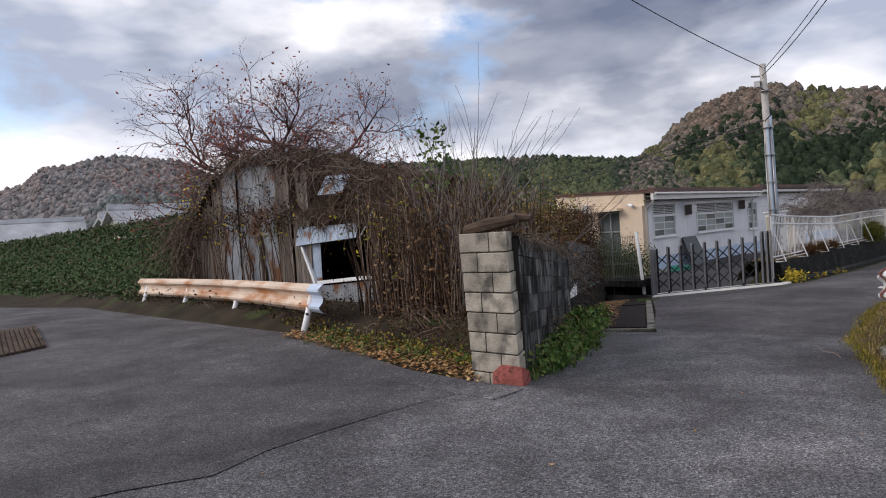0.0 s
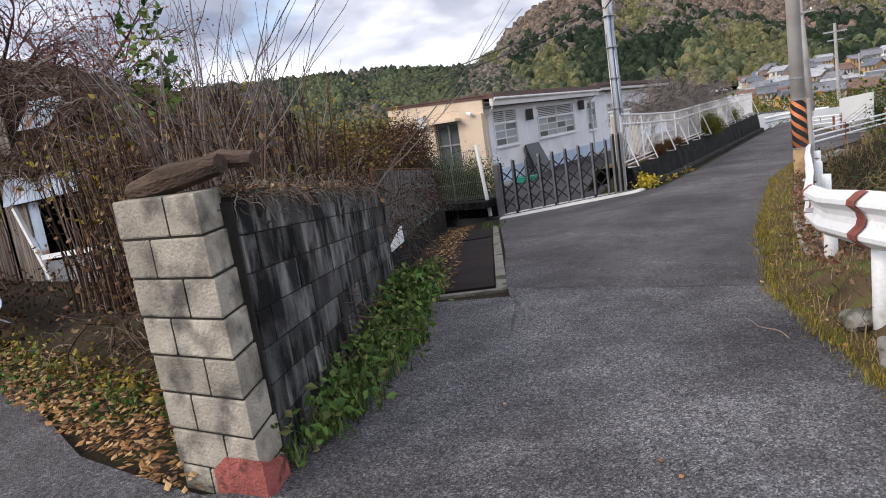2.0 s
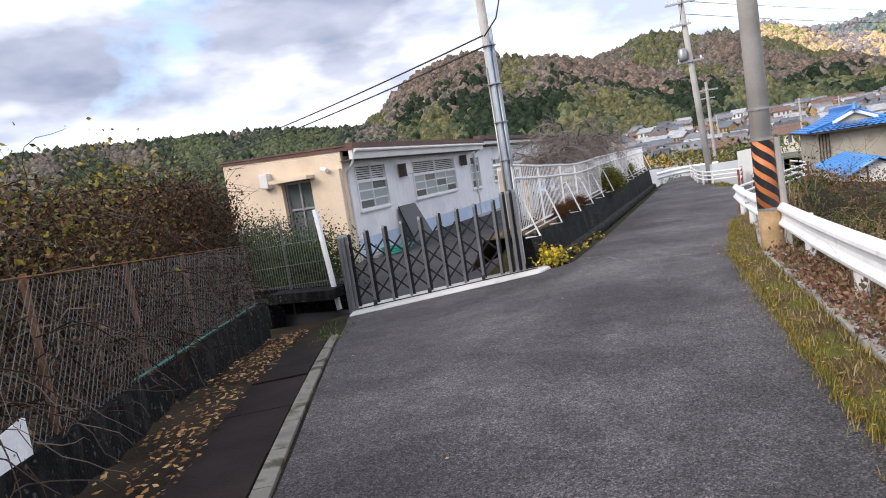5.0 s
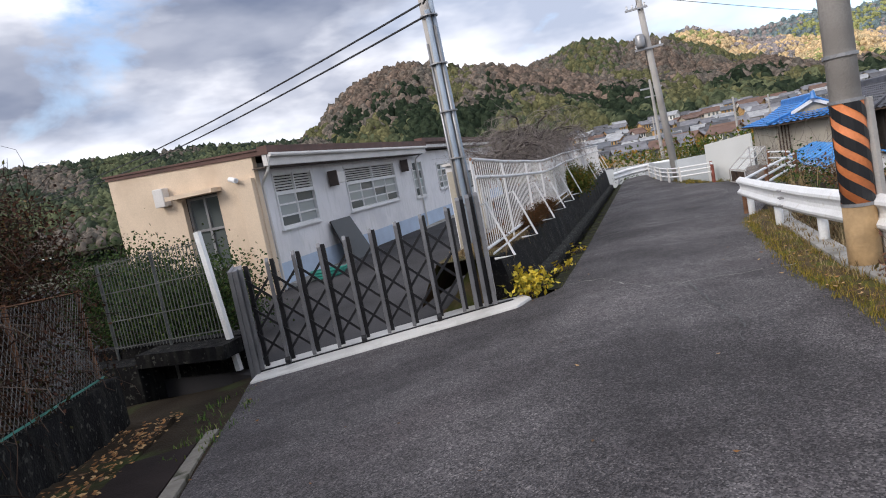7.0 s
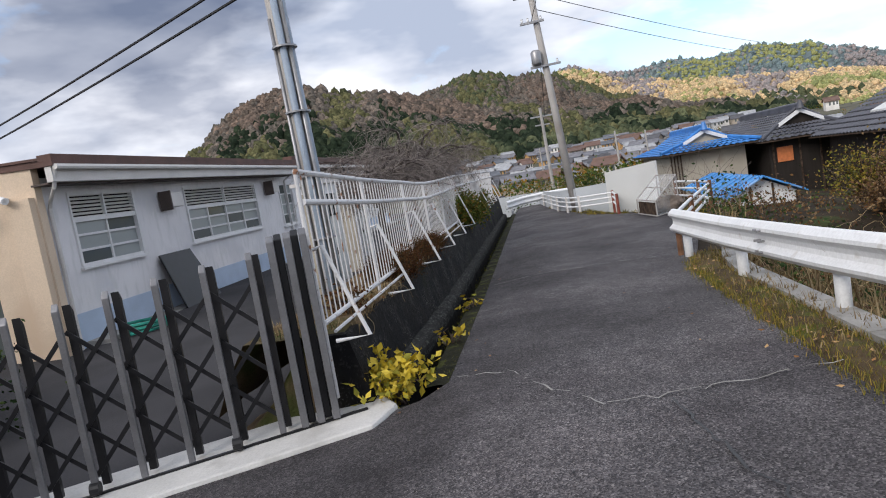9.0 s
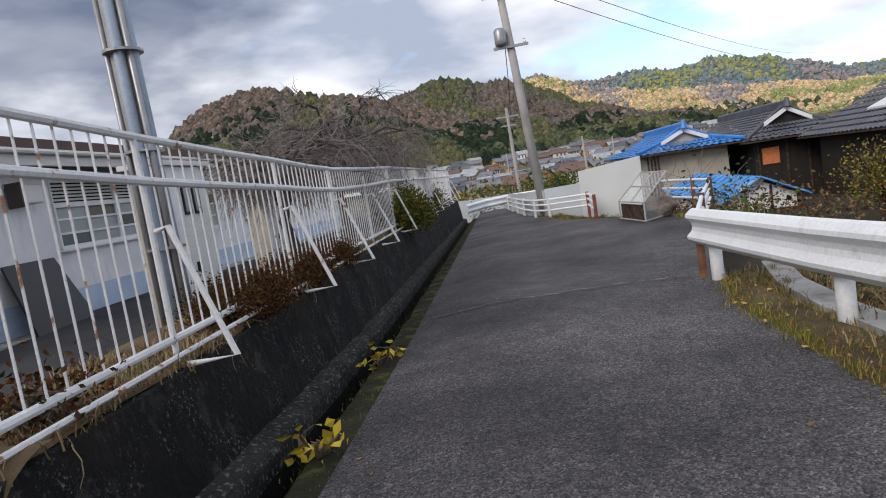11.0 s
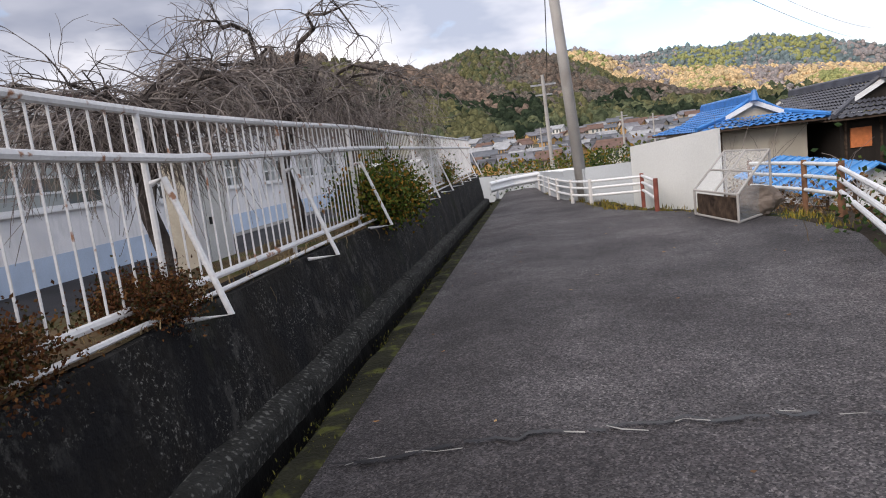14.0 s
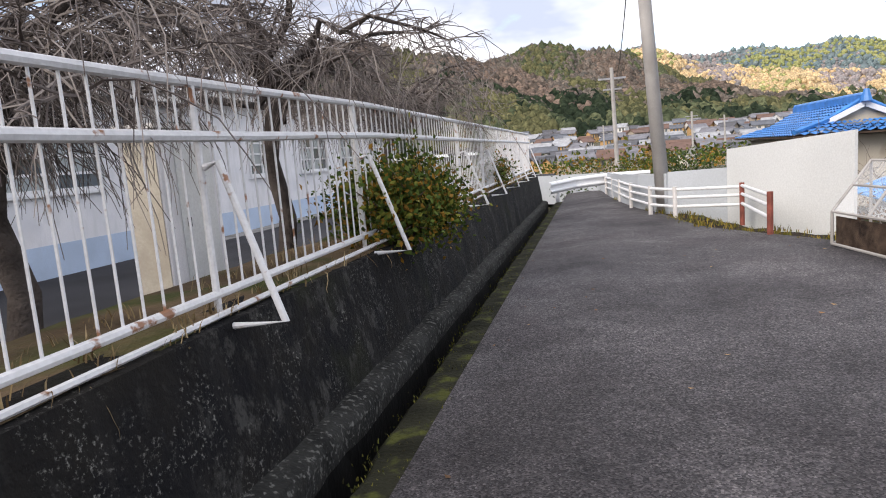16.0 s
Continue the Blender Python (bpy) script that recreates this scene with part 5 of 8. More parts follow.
def gabled_hip_roof(parent, rx, y0, y1, z_r, half_b, z_b, half_e, z_e, over, tile, board, gable):
    """A tiled roof whose ridge runs along y: steep upper slopes with a gable in front, and a skirt of eaves all round."""
    b = Bag()
    for s in (-1, 1):
        tile_quad(b, (rx + s * half_b, y0, z_b), (rx + s * half_b, y1, z_b), (rx, y1, z_r), (rx, y0, z_r), int((y1 - y0) / 0.27), 6)
        tile_quad(b, (rx + s * half_e, y0 - over, z_e), (rx + s * half_e, y1 + over, z_e), (rx + s * half_b, y1, z_b), (rx + s * half_b, y0, z_b), int((y1 - y0 + 2 * over) / 0.27), 5)
    for ya, yb in ((y0, y0 - over), (y1, y1 + over)):
        tile_quad(b, (rx - half_e, yb, z_e), (rx + half_e, yb, z_e), (rx + half_b, ya, z_b), (rx - half_b, ya, z_b), int(half_e * 2 / 0.27), 4)
    part("tiles", b, tile, parent)
    rg = Bag()
    rg.bar((rx, y0 - 0.1, z_r + 0.08), (rx, y1 + 0.1, z_r + 0.08), 0.24, 0.2)
    rg.tube([(rx, y0 - 0.15, z_r + 0.2), (rx, y1 + 0.15, z_r + 0.2)], 0.08, 8)
    rg.tube([(rx, y0 - 0.12, z_r), (rx, y0 - 0.12, z_r + 0.36)], [0.17, 0.07], 8)
    for s in (-1, 1):
        rg.tube([(rx + s * half_b, y0, z_b + 0.1), (rx + s * half_e, y0 - over, z_e + 0.14)], 0.08, 6)
        rg.tube([(rx + s * 0.1, y0 + 0.1, z_r + 0.05), (rx + s * half_b, y0 + 0.1, z_b + 0.1)], 0.07, 6)
    part("ridge_cap", rg, tile, parent)
    gb = Bag()
    gb.prism([(rx - half_b + 0.1, y0 + 0.12), (rx + half_b - 0.1, y0 + 0.12), (rx + half_b - 0.1, y0 + 0.2), (rx - half_b + 0.1, y0 + 0.2)], z_b - 0.1, z_b + 0.06)
    gb.add([(rx - half_b + 0.15, y0 + 0.15, z_b), (rx + half_b - 0.15, y0 + 0.15, z_b), (rx, y0 + 0.15, z_r - 0.06)], [(0, 1, 2)])
    part("gable_panel", gb, gable, parent)
    for s in (-1, 1):
        bd = Bag()
        bd.bar((rx + s * (half_b + 0.02), y0 - 0.02, z_b + 0.02), (rx, y0 - 0.02, z_r - 0.06), 0.06, 0.15)
        part("bargeboard", bd, board, parent)
    ev = Bag()
    ev.prism([(rx - half_e, y0 - over), (rx + half_e, y0 - over), (rx + half_e, y1 + over), (rx - half_e, y1 + over)], z_e - 0.03, z_e + 0.02)
    part("eave_board", ev, M["timber"], parent)


# blue-tiled house
bh = thing("blue_roofed_house", "beige plastered house with a blue glazed tile roof", "house", (7.3, 41, -1.6))
house_box(bh, 5.6, 8.95, 40.3, 47, -4.5, 0.46, M["plaster"])
gabled_hip_roof(bh, 7.3, 40.4, 47.0, 1.42, 1.0, 0.86, 2.15, 0.52, 0.8, M["blue_tile"], M["white"], M["plaster"])
for i in range(4):
    hb = Bag()
    hb.bar((5.7 + 0.14 * i, 40.25, -1.6), (5.7 + 0.14 * i, 40.25, 0.45), 0.06, 0.05)
    part("timber_post", hb, M["timber"], bh)

# dark houses under grey tiles
for (rx, half, y0, y1, zr, zb_, ze), k in zip(((11.2, 1.95, 39.8, 47.5, 1.62, 0.98, 0.42), (14.6, 3.4, 33.6, 38.4, 2.15, 1.2, 0.3)), range(2)):
    h = thing("farmhouse", "old dark timber farmhouse with a grey tile roof", "house", (rx, (y0 + y1) / 2, -2), group="farmhouses")
    x0, x1 = rx - half + 0.5, rx + half - 0.5
    house_box(h, x0, x1, y0 - 0.1, y1, -4.5, ze - 0.05, M["burnt"])
    gabled_hip_roof(h, rx, y0, y1, zr, half * 0.5, zb_, half, ze, 0.8, M["grey_tile"], M["white"], M["burnt"])
    wd = Bag()
    wd.box((x0 + 0.3, y0 - 0.16, -0.55), (x0 + 0.95, y0 - 0.105, 0.1))
    part("shutter", wd, M["orange"] if k == 0 else M["plaster"], h, "bare wooden shutter")
    for px_ in (0.15, 1.25, 2.1):
        pp = Bag()
        pp.bar((x0 + px_, y0 - 0.13, -3), (x0 + px_, y0 - 0.13, ze - 0.06), 0.09, 0.06)
        part("timber_post", pp, M["timber"], h)
    if k == 1:
        sk = Bag()
        sk.prism([(x0 + 0.6, y0 + 1.6), (x0 + 1.4, y0 + 1.6), (x0 + 1.4, y0 + 2.6), (x0 + 0.6, y0 + 2.6)], [0.95, 1.28, 1.28, 0.95], [1.02, 1.35, 1.35, 1.02])
        part("skylight", sk, M["panel"], h)

# lean-to with a blue sheet roof
ls = thing("blue_roofed_lean_to", "small weathered white shed with a blue sheet roof", "shed", (6.0, 31, -1.9))
lw = Bag()
lw.add([(5.2, 30, -2.6), (7.1, 30, -2.6), (7.1, 30, -0.92), (6.08, 30, -0.42), (5.2, 30, -0.86), (4.85, 33.4, -2.6), (6.8, 33.4, -2.6), (6.8, 33.4, -0.7), (5.7, 33.4, -0.3), (4.85, 33.4, -0.7)],
       [(0, 1, 2, 3, 4), (9, 8, 7, 6, 5), (0, 4, 9, 5), (1, 6, 7, 2)])
part("wall", lw, M["white"], ls, "weathered white wall")


for e0, e1, r1, r0 in (((5.02, 29.7, -0.9), (4.55, 33.6, -0.6), (5.62, 33.6, -0.21), (6.08, 29.7, -0.34)), ((7.3, 29.7, -0.93), (7.0, 33.6, -0.75), (5.66, 33.6, -0.21), (6.12, 29.7, -0.34))):
    q = [Vector(p) for p in (e0, e1, r1, r0)]
    sheet = Bag()
    sheet.add(q + [p - Vector((0, 0, 0.04)) for p in q], [(0, 1, 2, 3), (7, 6, 5, 4), (0, 4, 5, 1), (1, 5, 6, 2), (2, 6, 7, 3), (3, 7, 4, 0)])
    rsheet = part("roof", sheet, M["blue_sheet"], ls, "blue sheet roof")
    for i in range(11):
        rb = Bag()
        k = (i + 0.5) / 11
        rb.bar(q[0].lerp(q[1], k) + Vector((0, 0, 0.012)), q[3].lerp(q[2], k) + Vector((0, 0, 0.012)), 0.05, 0.03)
        part("rib", rb, M["blue_sheet"], rsheet)
for x, zt in ((5.24, -0.9), (5.75, -0.62), (6.4, -0.6), (7.06, -0.92)):
    lt = Bag()
    lt.bar((x, 29.96, -2.2), (x, 29.96, zt), 0.05, 0.05)
    part("batten", lt, M["timber"], ls)
# cubicles behind the pipe fence
def cubicle(x0, x1, y0, y1, z0, z1, windows=False):
    g = thing("cubicle", "white and cream steel cubicle behind the pipe fence", "cubicle", ((x0 + x1) / 2, (y0 + y1) / 2, z0), group="cubicles")
    b = Bag()
    b.box((x0, y0, z0), (x1, y1, z1))
    part("body", b, M["wall"], g, bevel=0.02)
    c = Bag()
    c.box((x0 + 0.02, y0 - 0.012, z0), (x1 - 0.02, y0 - 0.003, z1 - 0.12))
    part("side_panel", c, M["plaster"], g, "cream side panel")
    t = Bag()
    t.box((x0 - 0.05, y0 - 0.06, z1 + 0.001), (x1 + 0.05, y1 + 0.05, z1 + 0.05))
    part("lid", t, M["fascia"], g)
    d = Bag()
    d.box((x1 + 0.002, y0 + 0.25, z0 + 0.3), (x1 + 0.015, y1 - 0.1, z1 - 0.15))
    dr = part("door", d, M["panel"], g)
    hd = Bag()
    hd.box((x1 + 0.016, y0 + 0.33, (z0 + z1) / 2), (x1 + 0.04, y0 + 0.37, (z0 + z1) / 2 + 0.1))
    part("handle", hd, M["black"], dr)
    if windows:
        for y in (y0 + 0.28, y0 + 0.5):
            w = Bag()
            w.box((x1 + 0.016, y, z1 - 0.5), (x1 + 0.03, y + 0.15, z1 - 0.16))
            part("pane", w, M["black"], dr)
            w = Bag()
            w.box((x1 + 0.031, y + 0.02, z1 - 0.47), (x1 + 0.036, y + 0.13, z1 - 0.19))
            part("pane", w, M["pane_pale"], dr)


cubicle(-4.1, -3.75, 18.32, 19.25, -0.8, 1.38, True)
cubicle(-5.3, -4.9, 24.1, 25.1, -0.8, 1.25)

R = random.Random(7)

# ---- block wall and gate pier ----
bw = thing("block_wall", "old concrete block wall blackened with mould and streaked pale", "wall", (0, 0, 0))


def frustum_block(corners, z0, z1, inset=0.006):
    """One block with slightly rounded-off edges, from four footprint corners and sheared heights."""
    b = Bag()
    c = Vector((sum(p[0] for p in corners) / 4, sum(p[1] for p in corners) / 4))
    inner = [((p[0] - c.x) * (1 - inset * 4) + c.x, (p[1] - c.y) * (1 - inset * 4) + c.y) for p in corners]
    vs = [(*p, z + 0.0) for p, z in zip(inner, z0)] + [(*p, z + 0.008) for p, z in zip(corners, z0)]
    vs += [(*p, z - 0.008) for p, z in zip(corners, z1)] + [(*p, z) for p, z in zip(inner, z1)]
    fs = [(3, 2, 1, 0), (12, 13, 14, 15)]
    for r in range(3):
        for i in range(4):
            a, bb_ = r * 4 + i, r * 4 + (i + 1) % 4
            fs.append((a, bb_, bb_ + 4, a + 4))
    b.add(vs, fs)
    return b


def lp(s, u):
    p = D1 * s + N1 * u
    return (p.x, p.y)


SH = -0.09


def wz(s):
    return SH * s


core = Bag()
core.prism([lp(0.3, -0.11), lp(0.3, -0.012), lp(4.62, -0.012), lp(4.62, -0.11)], -0.6, [1.44 + wz(0.3), 1.44 + wz(0.3), 1.44 + wz(4.62), 1.44 + wz(4.62)])
part("mortar_core", core, M["mortar"], bw)
for r in range(9):
    z0 = -0.33 + 0.2 * r
    s = 0.32 + (0.2 if r % 2 else 0.0)
    if r % 2:
        cut = [(0.32, 0.51)]
    else:
        cut = []
    while s < 4.6:
        cut.append((s, min(s + 0.39, 4.62)))
        s += 0.4
    for a, b_ in cut:
        j = R.uniform(-0.004, 0.004)
        blk = frustum_block([lp(a, j), lp(b_ - 0.004, j), lp(b_ - 0.004, -0.12 + j), lp(a, -0.12 + j)],
                            [z0 + wz(a), z0 + wz(b_), z0 + wz(b_), z0 + wz(a)], [z0 + 0.192 + wz(a), z0 + 0.192 + wz(b_), z0 + 0.192 + wz(b_), z0 + 0.192 + wz(a)])
        part("block", blk, M["block_dark"], bw)

pier = thing("gate_pier", "pale concrete block pier with red paint on its foot", "pier", (-0.3, 0.2, 0))
PA, PB = Vector((0.0, 0.0)), Vector((-0.6, -0.03))
dd2 = Vector((D1.x, D1.y)) * 0.34


def pp_(k, m):
    v = PA + (PB - PA) * k + dd2 * m
    return (v.x, v.y)


pc = Bag()
pc.prism([pp_(0.02, 0.03), pp_(0.98, 0.03), pp_(0.98, 0.97), pp_(0.02, 0.97)], -0.3, 1.48)
pc.v = [(x - 0.085 * z / 1.5, y, z) for x, y, z in pc.v]
part("mortar_core", pc, M["mortar"], pier)
TOPLEAN = -0.085
for r in range(8):
    z0 = -0.1 + 0.2 * r
    for k0, k1 in (((0, 0.355), (0.375, 1.0)) if r % 2 else ((0, 0.635), (0.655, 1.0))):
        o0, o1 = TOPLEAN * z0 / 1.5, TOPLEAN * (z0 + 0.192) / 1.5
        j = R.uniform(-0.006, 0.006)
        f = [pp_(k0, 0 + j), pp_(k1, 0 + j), pp_(k1, 0.99), pp_(k0, 0.99)]
        blk = frustum_block([(x + (o0 + o1) / 2, y) for x, y in reversed(f)], [z0] * 4, [z0 + 0.187] * 4)
        part("block", blk, M["block"], pier)
rp = Bag()
rp.prism([(-0.34, -0.03), (-0.2, -0.045), (0.02, -0.012), (0.03, 0.03), (-0.05, 0.2), (-0.1, 0.2), (-0.02, 0.02), (-0.3, 0.0)], -0.05, [0.1, 0.2, 0.19, 0.17, 0.1, 0.1, 0.15, 0.1])
part("red_foot", rp, M["red"], pier, "chipped red-painted foot")
lg = Bag()
lg.tube([(-0.72, 0.12, 1.52), (-0.45, 0.15, 1.56), (-0.1, 0.2, 1.6)], [0.05, 0.075, 0.05], 8)
lg.tube([(-0.6, 0.25, 1.55), (-0.2, 0.3, 1.62), (0.0, 0.32, 1.6)], [0.03, 0.05, 0.04], 7)
solid("rotten_log", lg, M["timber"], "rotten timber lying on the block pier", "log")

# ---- lane side: low stone footing, chain-link fence, cover plates ----
ft = Bag()
ft.prism([lp(4.62, -0.25), lp(4.62, -0.02), lp(12.9, 0.05), lp(12.9, -0.25)], -1.2, [0.28, 0.28, -0.25, -0.25])
solid("fence_footing", ft, M["retain_plain"], "low mossy black stone footing", "footing", "structure")
cl = thing("chain_link_fence", "sagging rusty chain-link fence overgrown with dead vines", "fence", lane(8, 0))


def clz(s):
    return 0.28 - 0.53 * (s - 4.62) / 8.28


for i in range(6):
    s = 4.75 + 1.6 * i
    p = Bag()
    a = lane(s, -0.1)
    p.tube([(a.x, a.y, clz(s) - 0.1), (a.x, a.y, clz(s) + 1.02)], 0.024, 8)
    part("post", p, M["rust"], cl)
net = Bag()
h, cell = 0.98, 0.075
s = 4.7
while s < 12.8:
    for d in (1, -1):
        s0, s1 = s, s + d * h * 0.75
        z0, z1 = 0.0, h
        if s1 < 4.7:
            k = (s - 4.7) / (h * 0.75)
            s1, z1 = 4.7, h * k
        if s1 > 12.8:
            k = (12.8 - s) / (h * 0.75)
            s1, z1 = 12.8, h * k
        a, b = lane(s0, -0.07), lane(s1, -0.07 + R.uniform(-0.01, 0.01))
        net.tube([(a.x, a.y, clz(s0) + z0), (b.x, b.y, clz(s1) + z1)], 0.0032, 3, cap=False)
    s += cell
part("wire_netting", net, M["galv"], cl)["kind"] = "stuff"
tw = Bag()
tw.tube([(lane(s_, -0.07).x, lane(s_, -0.07).y, clz(s_) + 1.0) for s_ in (4.7, 6.5, 8.5, 10.5, 12.8)], 0.006, 5)
part("top_wire", tw, M["rust"], cl)
bt = Bag()
bt.tube([(lane(s_, -0.06).x, lane(s_, -0.06).y, clz(s_) + 0.04) for s_ in (7.5, 9.5, 12.8)], 0.012, 5)
part("bottom_edge", bt, M["mesh_green"], cl, "green edging wire")
wbd = Bag()
a, b = lane(4.8, -0.02), lane(5.9, -0.02)
wbd.add([(a.x, a.y, 0.27), (b.x, b.y, 0.2), (b.x, b.y, 0.42), (a.x, a.y, 0.33), (a.x - 0.02, a.y - 0.01, 0.27), (b.x - 0.02, b.y - 0.01, 0.2), (b.x - 0.02, b.y - 0.01, 0.42), (a.x - 0.02, a.y - 0.01, 0.33)],
        [(0, 1, 2, 3), (7, 6, 5, 4), (0, 4, 5, 1), (1, 5, 6, 2), (2, 6, 7, 3), (3, 7, 4, 0)])
solid("white_board", wbd, M["white"], "broken white board behind the fence netting", "board")

for i in range(6):
    s0 = 3.98 + 1.16 * i
    pl = Bag()
    c = [lane(s0, 0.6, 0.004), lane(s0, 1.15, 0.004), lane(s0 + 1.14, 1.15, 0.004), lane(s0 + 1.14, 0.58, 0.004)]
    j = R.uniform(-0.012, 0.008)
    pl.prism([(p.x, p.y) for p in c], [p.z - 0.02 + j for p in c], [p.z + 0.004 + j for p in c])
    solid("cover_plate", pl, M["iron"], "rust-brown steel plate covering the roadside gutter", "cover plate", group="gutter plates")
kb = Bag()
for i in range(12):
    s0 = 3.85 + 0.62 * i
    c = [lane(s0, 1.17), lane(s0, 1.285), lane(s0 + 0.61, 1.285), lane(s0 + 0.61, 1.17)]
    kb.prism([(p.x, p.y) for p in c], [p.z - 0.25 for p in c], [p.z + 0.012 for p in c])
c = [lane(3.76, 0.5), lane(3.76, 1.29), lane(3.86, 1.29), lane(3.86, 0.5)]
kb.prism([(p.x, p.y) for p in c], [p.z - 0.25 for p in c], [p.z + 0.011 for p in c])
solid("gutter_kerb", kb, M["kerb"], "pale concrete edge of the roadside gutter", "kerb", "structure")
lsx = Bag()
c = [lane(3.9, 0.02), lane(3.9, 0.6), lane(12.6, 0.6), lane(12.6, 0.04)]
lsx.prism([(p.x, p.y) for p in c], [p.z - 0.6 for p in c], [p.z + 0.03 for p in c])
solid("gutter_bank", lsx, M["soil"], "strip of soil and leaf litter under the fence", "ground", "structure")

# green wire panel, its white post, and the culvert below
gp = thing("wire_panel_fence", "grey-green wire panel fence ending in a white post", "fence", (-6.7, 12.9, -0.3))
wp = Bag()
for i in range(34):
    x = -7.7 + 1.85 * i / 33
    wp.tube([(x, 12.9, -0.3), (x, 12.9, 0.93 + 0.1 * (x + 7.7) / 1.85)], 0.006, 4, cap=False)
for z in (-0.28, 0.1, 0.5, 0.9):
    wp.tube([(-7.7, 12.9, z), (-5.85, 12.9, z + 0.08)], 0.008, 4)
part("wire_mesh", wp, M["green_wire"], gp)["kind"] = "stuff"
for x, zt, m_, r_ in ((-6.75, 0.98, "green_wire", 0.02), (-7.7, 0.9, "green_wire", 0.02)):
    b = Bag()
    b.tube([(x, 12.92, -0.8), (x, 12.92, zt)], r_, 8)
    part("post", b, M[m_], gp)
b = Bag()
b.bar((-5.7, 12.84, -0.75), (-5.86, 12.84, 1.12), 0.07, 0.07)
part("end_post", b, M["white"], gp, "white end post")
cv = Bag()
cv.box((-8.2, 12.95, -1.6), (-5.55, 13.15, -0.3))
cv.box((-8.2, 12.5, -1.6), (-7.0, 12.95, -0.45))
cv.box((-7.0, 12.5, -0.5), (-5.6, 12.95, -0.32))
solid("culvert", cv, M["retain_plain"], "black concrete culvert under the wire panel", "culvert", "structure")

# ---- collapsed shed ----
shed = thing("ruined_shed", "collapsing old shed of tin and planks smothered in dead vines", "shed", (-10, 4.5, 0))
SY = 2.95


def shed_top(x):
    return 1.9 + (3.75 - 1.9) * step(x, -15.2, -11.2) - 1.35 * step(x, -10.6, -3.6)


def corrugated(x0, x1, z0, z1, y, z0b=None, z1b=None, lean=0.0, pitch=0.076, amp=0.012):
    b = Bag()
    n = max(4, int(abs(x1 - x0) / pitch * 4))
    z0b, z1b = z0 if z0b is None else z0b, z1 if z1b is None else z1b
    k = 0
    for i in range(n + 1):
        t = i / n
        x = x0 + (x1 - x0) * t
        o = amp * math.sin(2 * math.pi * (x - x0) / pitch)
        b.v += [(x, y + o, z0 + (z0b - z0) * t), (x, y + o + lean, z1 + (z1b - z1) * t), (x, y + o + 0.004, z0 + (z0b - z0) * t), (x, y + o + lean + 0.004, z1 + (z1b - z1) * t)]
    for i in range(n):
        a = i * 4
        b.f += [(a, a + 4, a + 5, a + 1), (a + 2, a + 3, a + 7, a + 6)]
    return b


xx = -14.6
while xx < -8.5:
    w = R.uniform(0.4, 0.75)
    h = max(1.9, shed_top(xx + w / 2) - 0.22) + R.uniform(-0.12, 0.1)
    tin = R.random() < 0.42
    if tin:
        part("tin_sheet", corrugated(xx, xx + w + 0.05, -0.15, h, SY + R.uniform(-0.03, 0.03), lean=R.uniform(0, 0.06)), M["tin" if R.random() < 0.7 else "tin_blue"], shed)
    else:
        q = xx
        while q < xx + w:
            pw = R.uniform(0.07, 0.12)
            b = Bag()
            b.box((q, SY - 0.02, -0.2), (q + pw - 0.012, SY + 0.005, h + R.uniform(-0.35, 0.08)))
            part("plank", b, M["plank"], shed)
            q += pw
    xx += w
part("tin_sheet", corrugated(-8.45, -6.25, 1.42, 1.82, SY - 0.12, 1.52, 1.8, lean=0.1), M["tin_blue"], shed, "pale blue tin sheet")
part("tin_sheet", corrugated(-7.5, -6.6, 2.45, 2.85, SY - 0.1, 2.42, 2.8, lean=0.25), M["tin_blue"], shed, "pale blue tin sheet")
part("tin_sheet", corrugated(-7.7, -5.5, -0.2, 0.55, SY - 0.05, -0.2, 0.7), M["tin"], shed)
part("tin_sheet", corrugated(-6.2, -5.6, 1.35, 1.6, SY - 0.2, 1.9, 2.25, lean=0.2), M["tin"], shed)
part("tin_sheet", corrugated(-8.5, -7.7, -0.15, 1.45, SY, lean=0.02), M["tin_blue"], shed)
for p, q, w in (((-7.75, SY - 0.06, 0.62), (-5.4, SY - 0.06, 0.78), 0.07), ((-8.3, SY - 0.04, 1.4), (-7.6, SY - 0.04, 0.05), 0.07), ((-5.5, SY - 0.03, -0.2), (-5.75, SY, 1.9), 0.1), ((-8.35, SY, 1.45), (-5.6, SY, 1.6), 0.08),
                ((-7.2, SY + 0.4, 1.5), (-6.9, SY + 0.6, 0.2), 0.06), ((-9.9, SY - 0.04, 0.0), (-10.1, SY - 0.04, 1.7), 0.1), ((-6.6, SY + 0.5, 1.3), (-5.9, SY + 0.2, 0.4), 0.05)):
    b = Bag()
    b.bar(p, q, w, w)
    part("beam", b, M["white"] if w == 0.07 else M["timber"], shed)
# inner walls in near-black: the darkness inside the shed is put into their colour
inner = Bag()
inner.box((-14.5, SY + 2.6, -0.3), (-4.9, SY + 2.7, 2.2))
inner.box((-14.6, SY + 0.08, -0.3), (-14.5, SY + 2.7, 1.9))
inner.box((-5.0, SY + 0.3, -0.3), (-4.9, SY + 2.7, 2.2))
part("back_wall", inner, M["unlit_in"], shed)


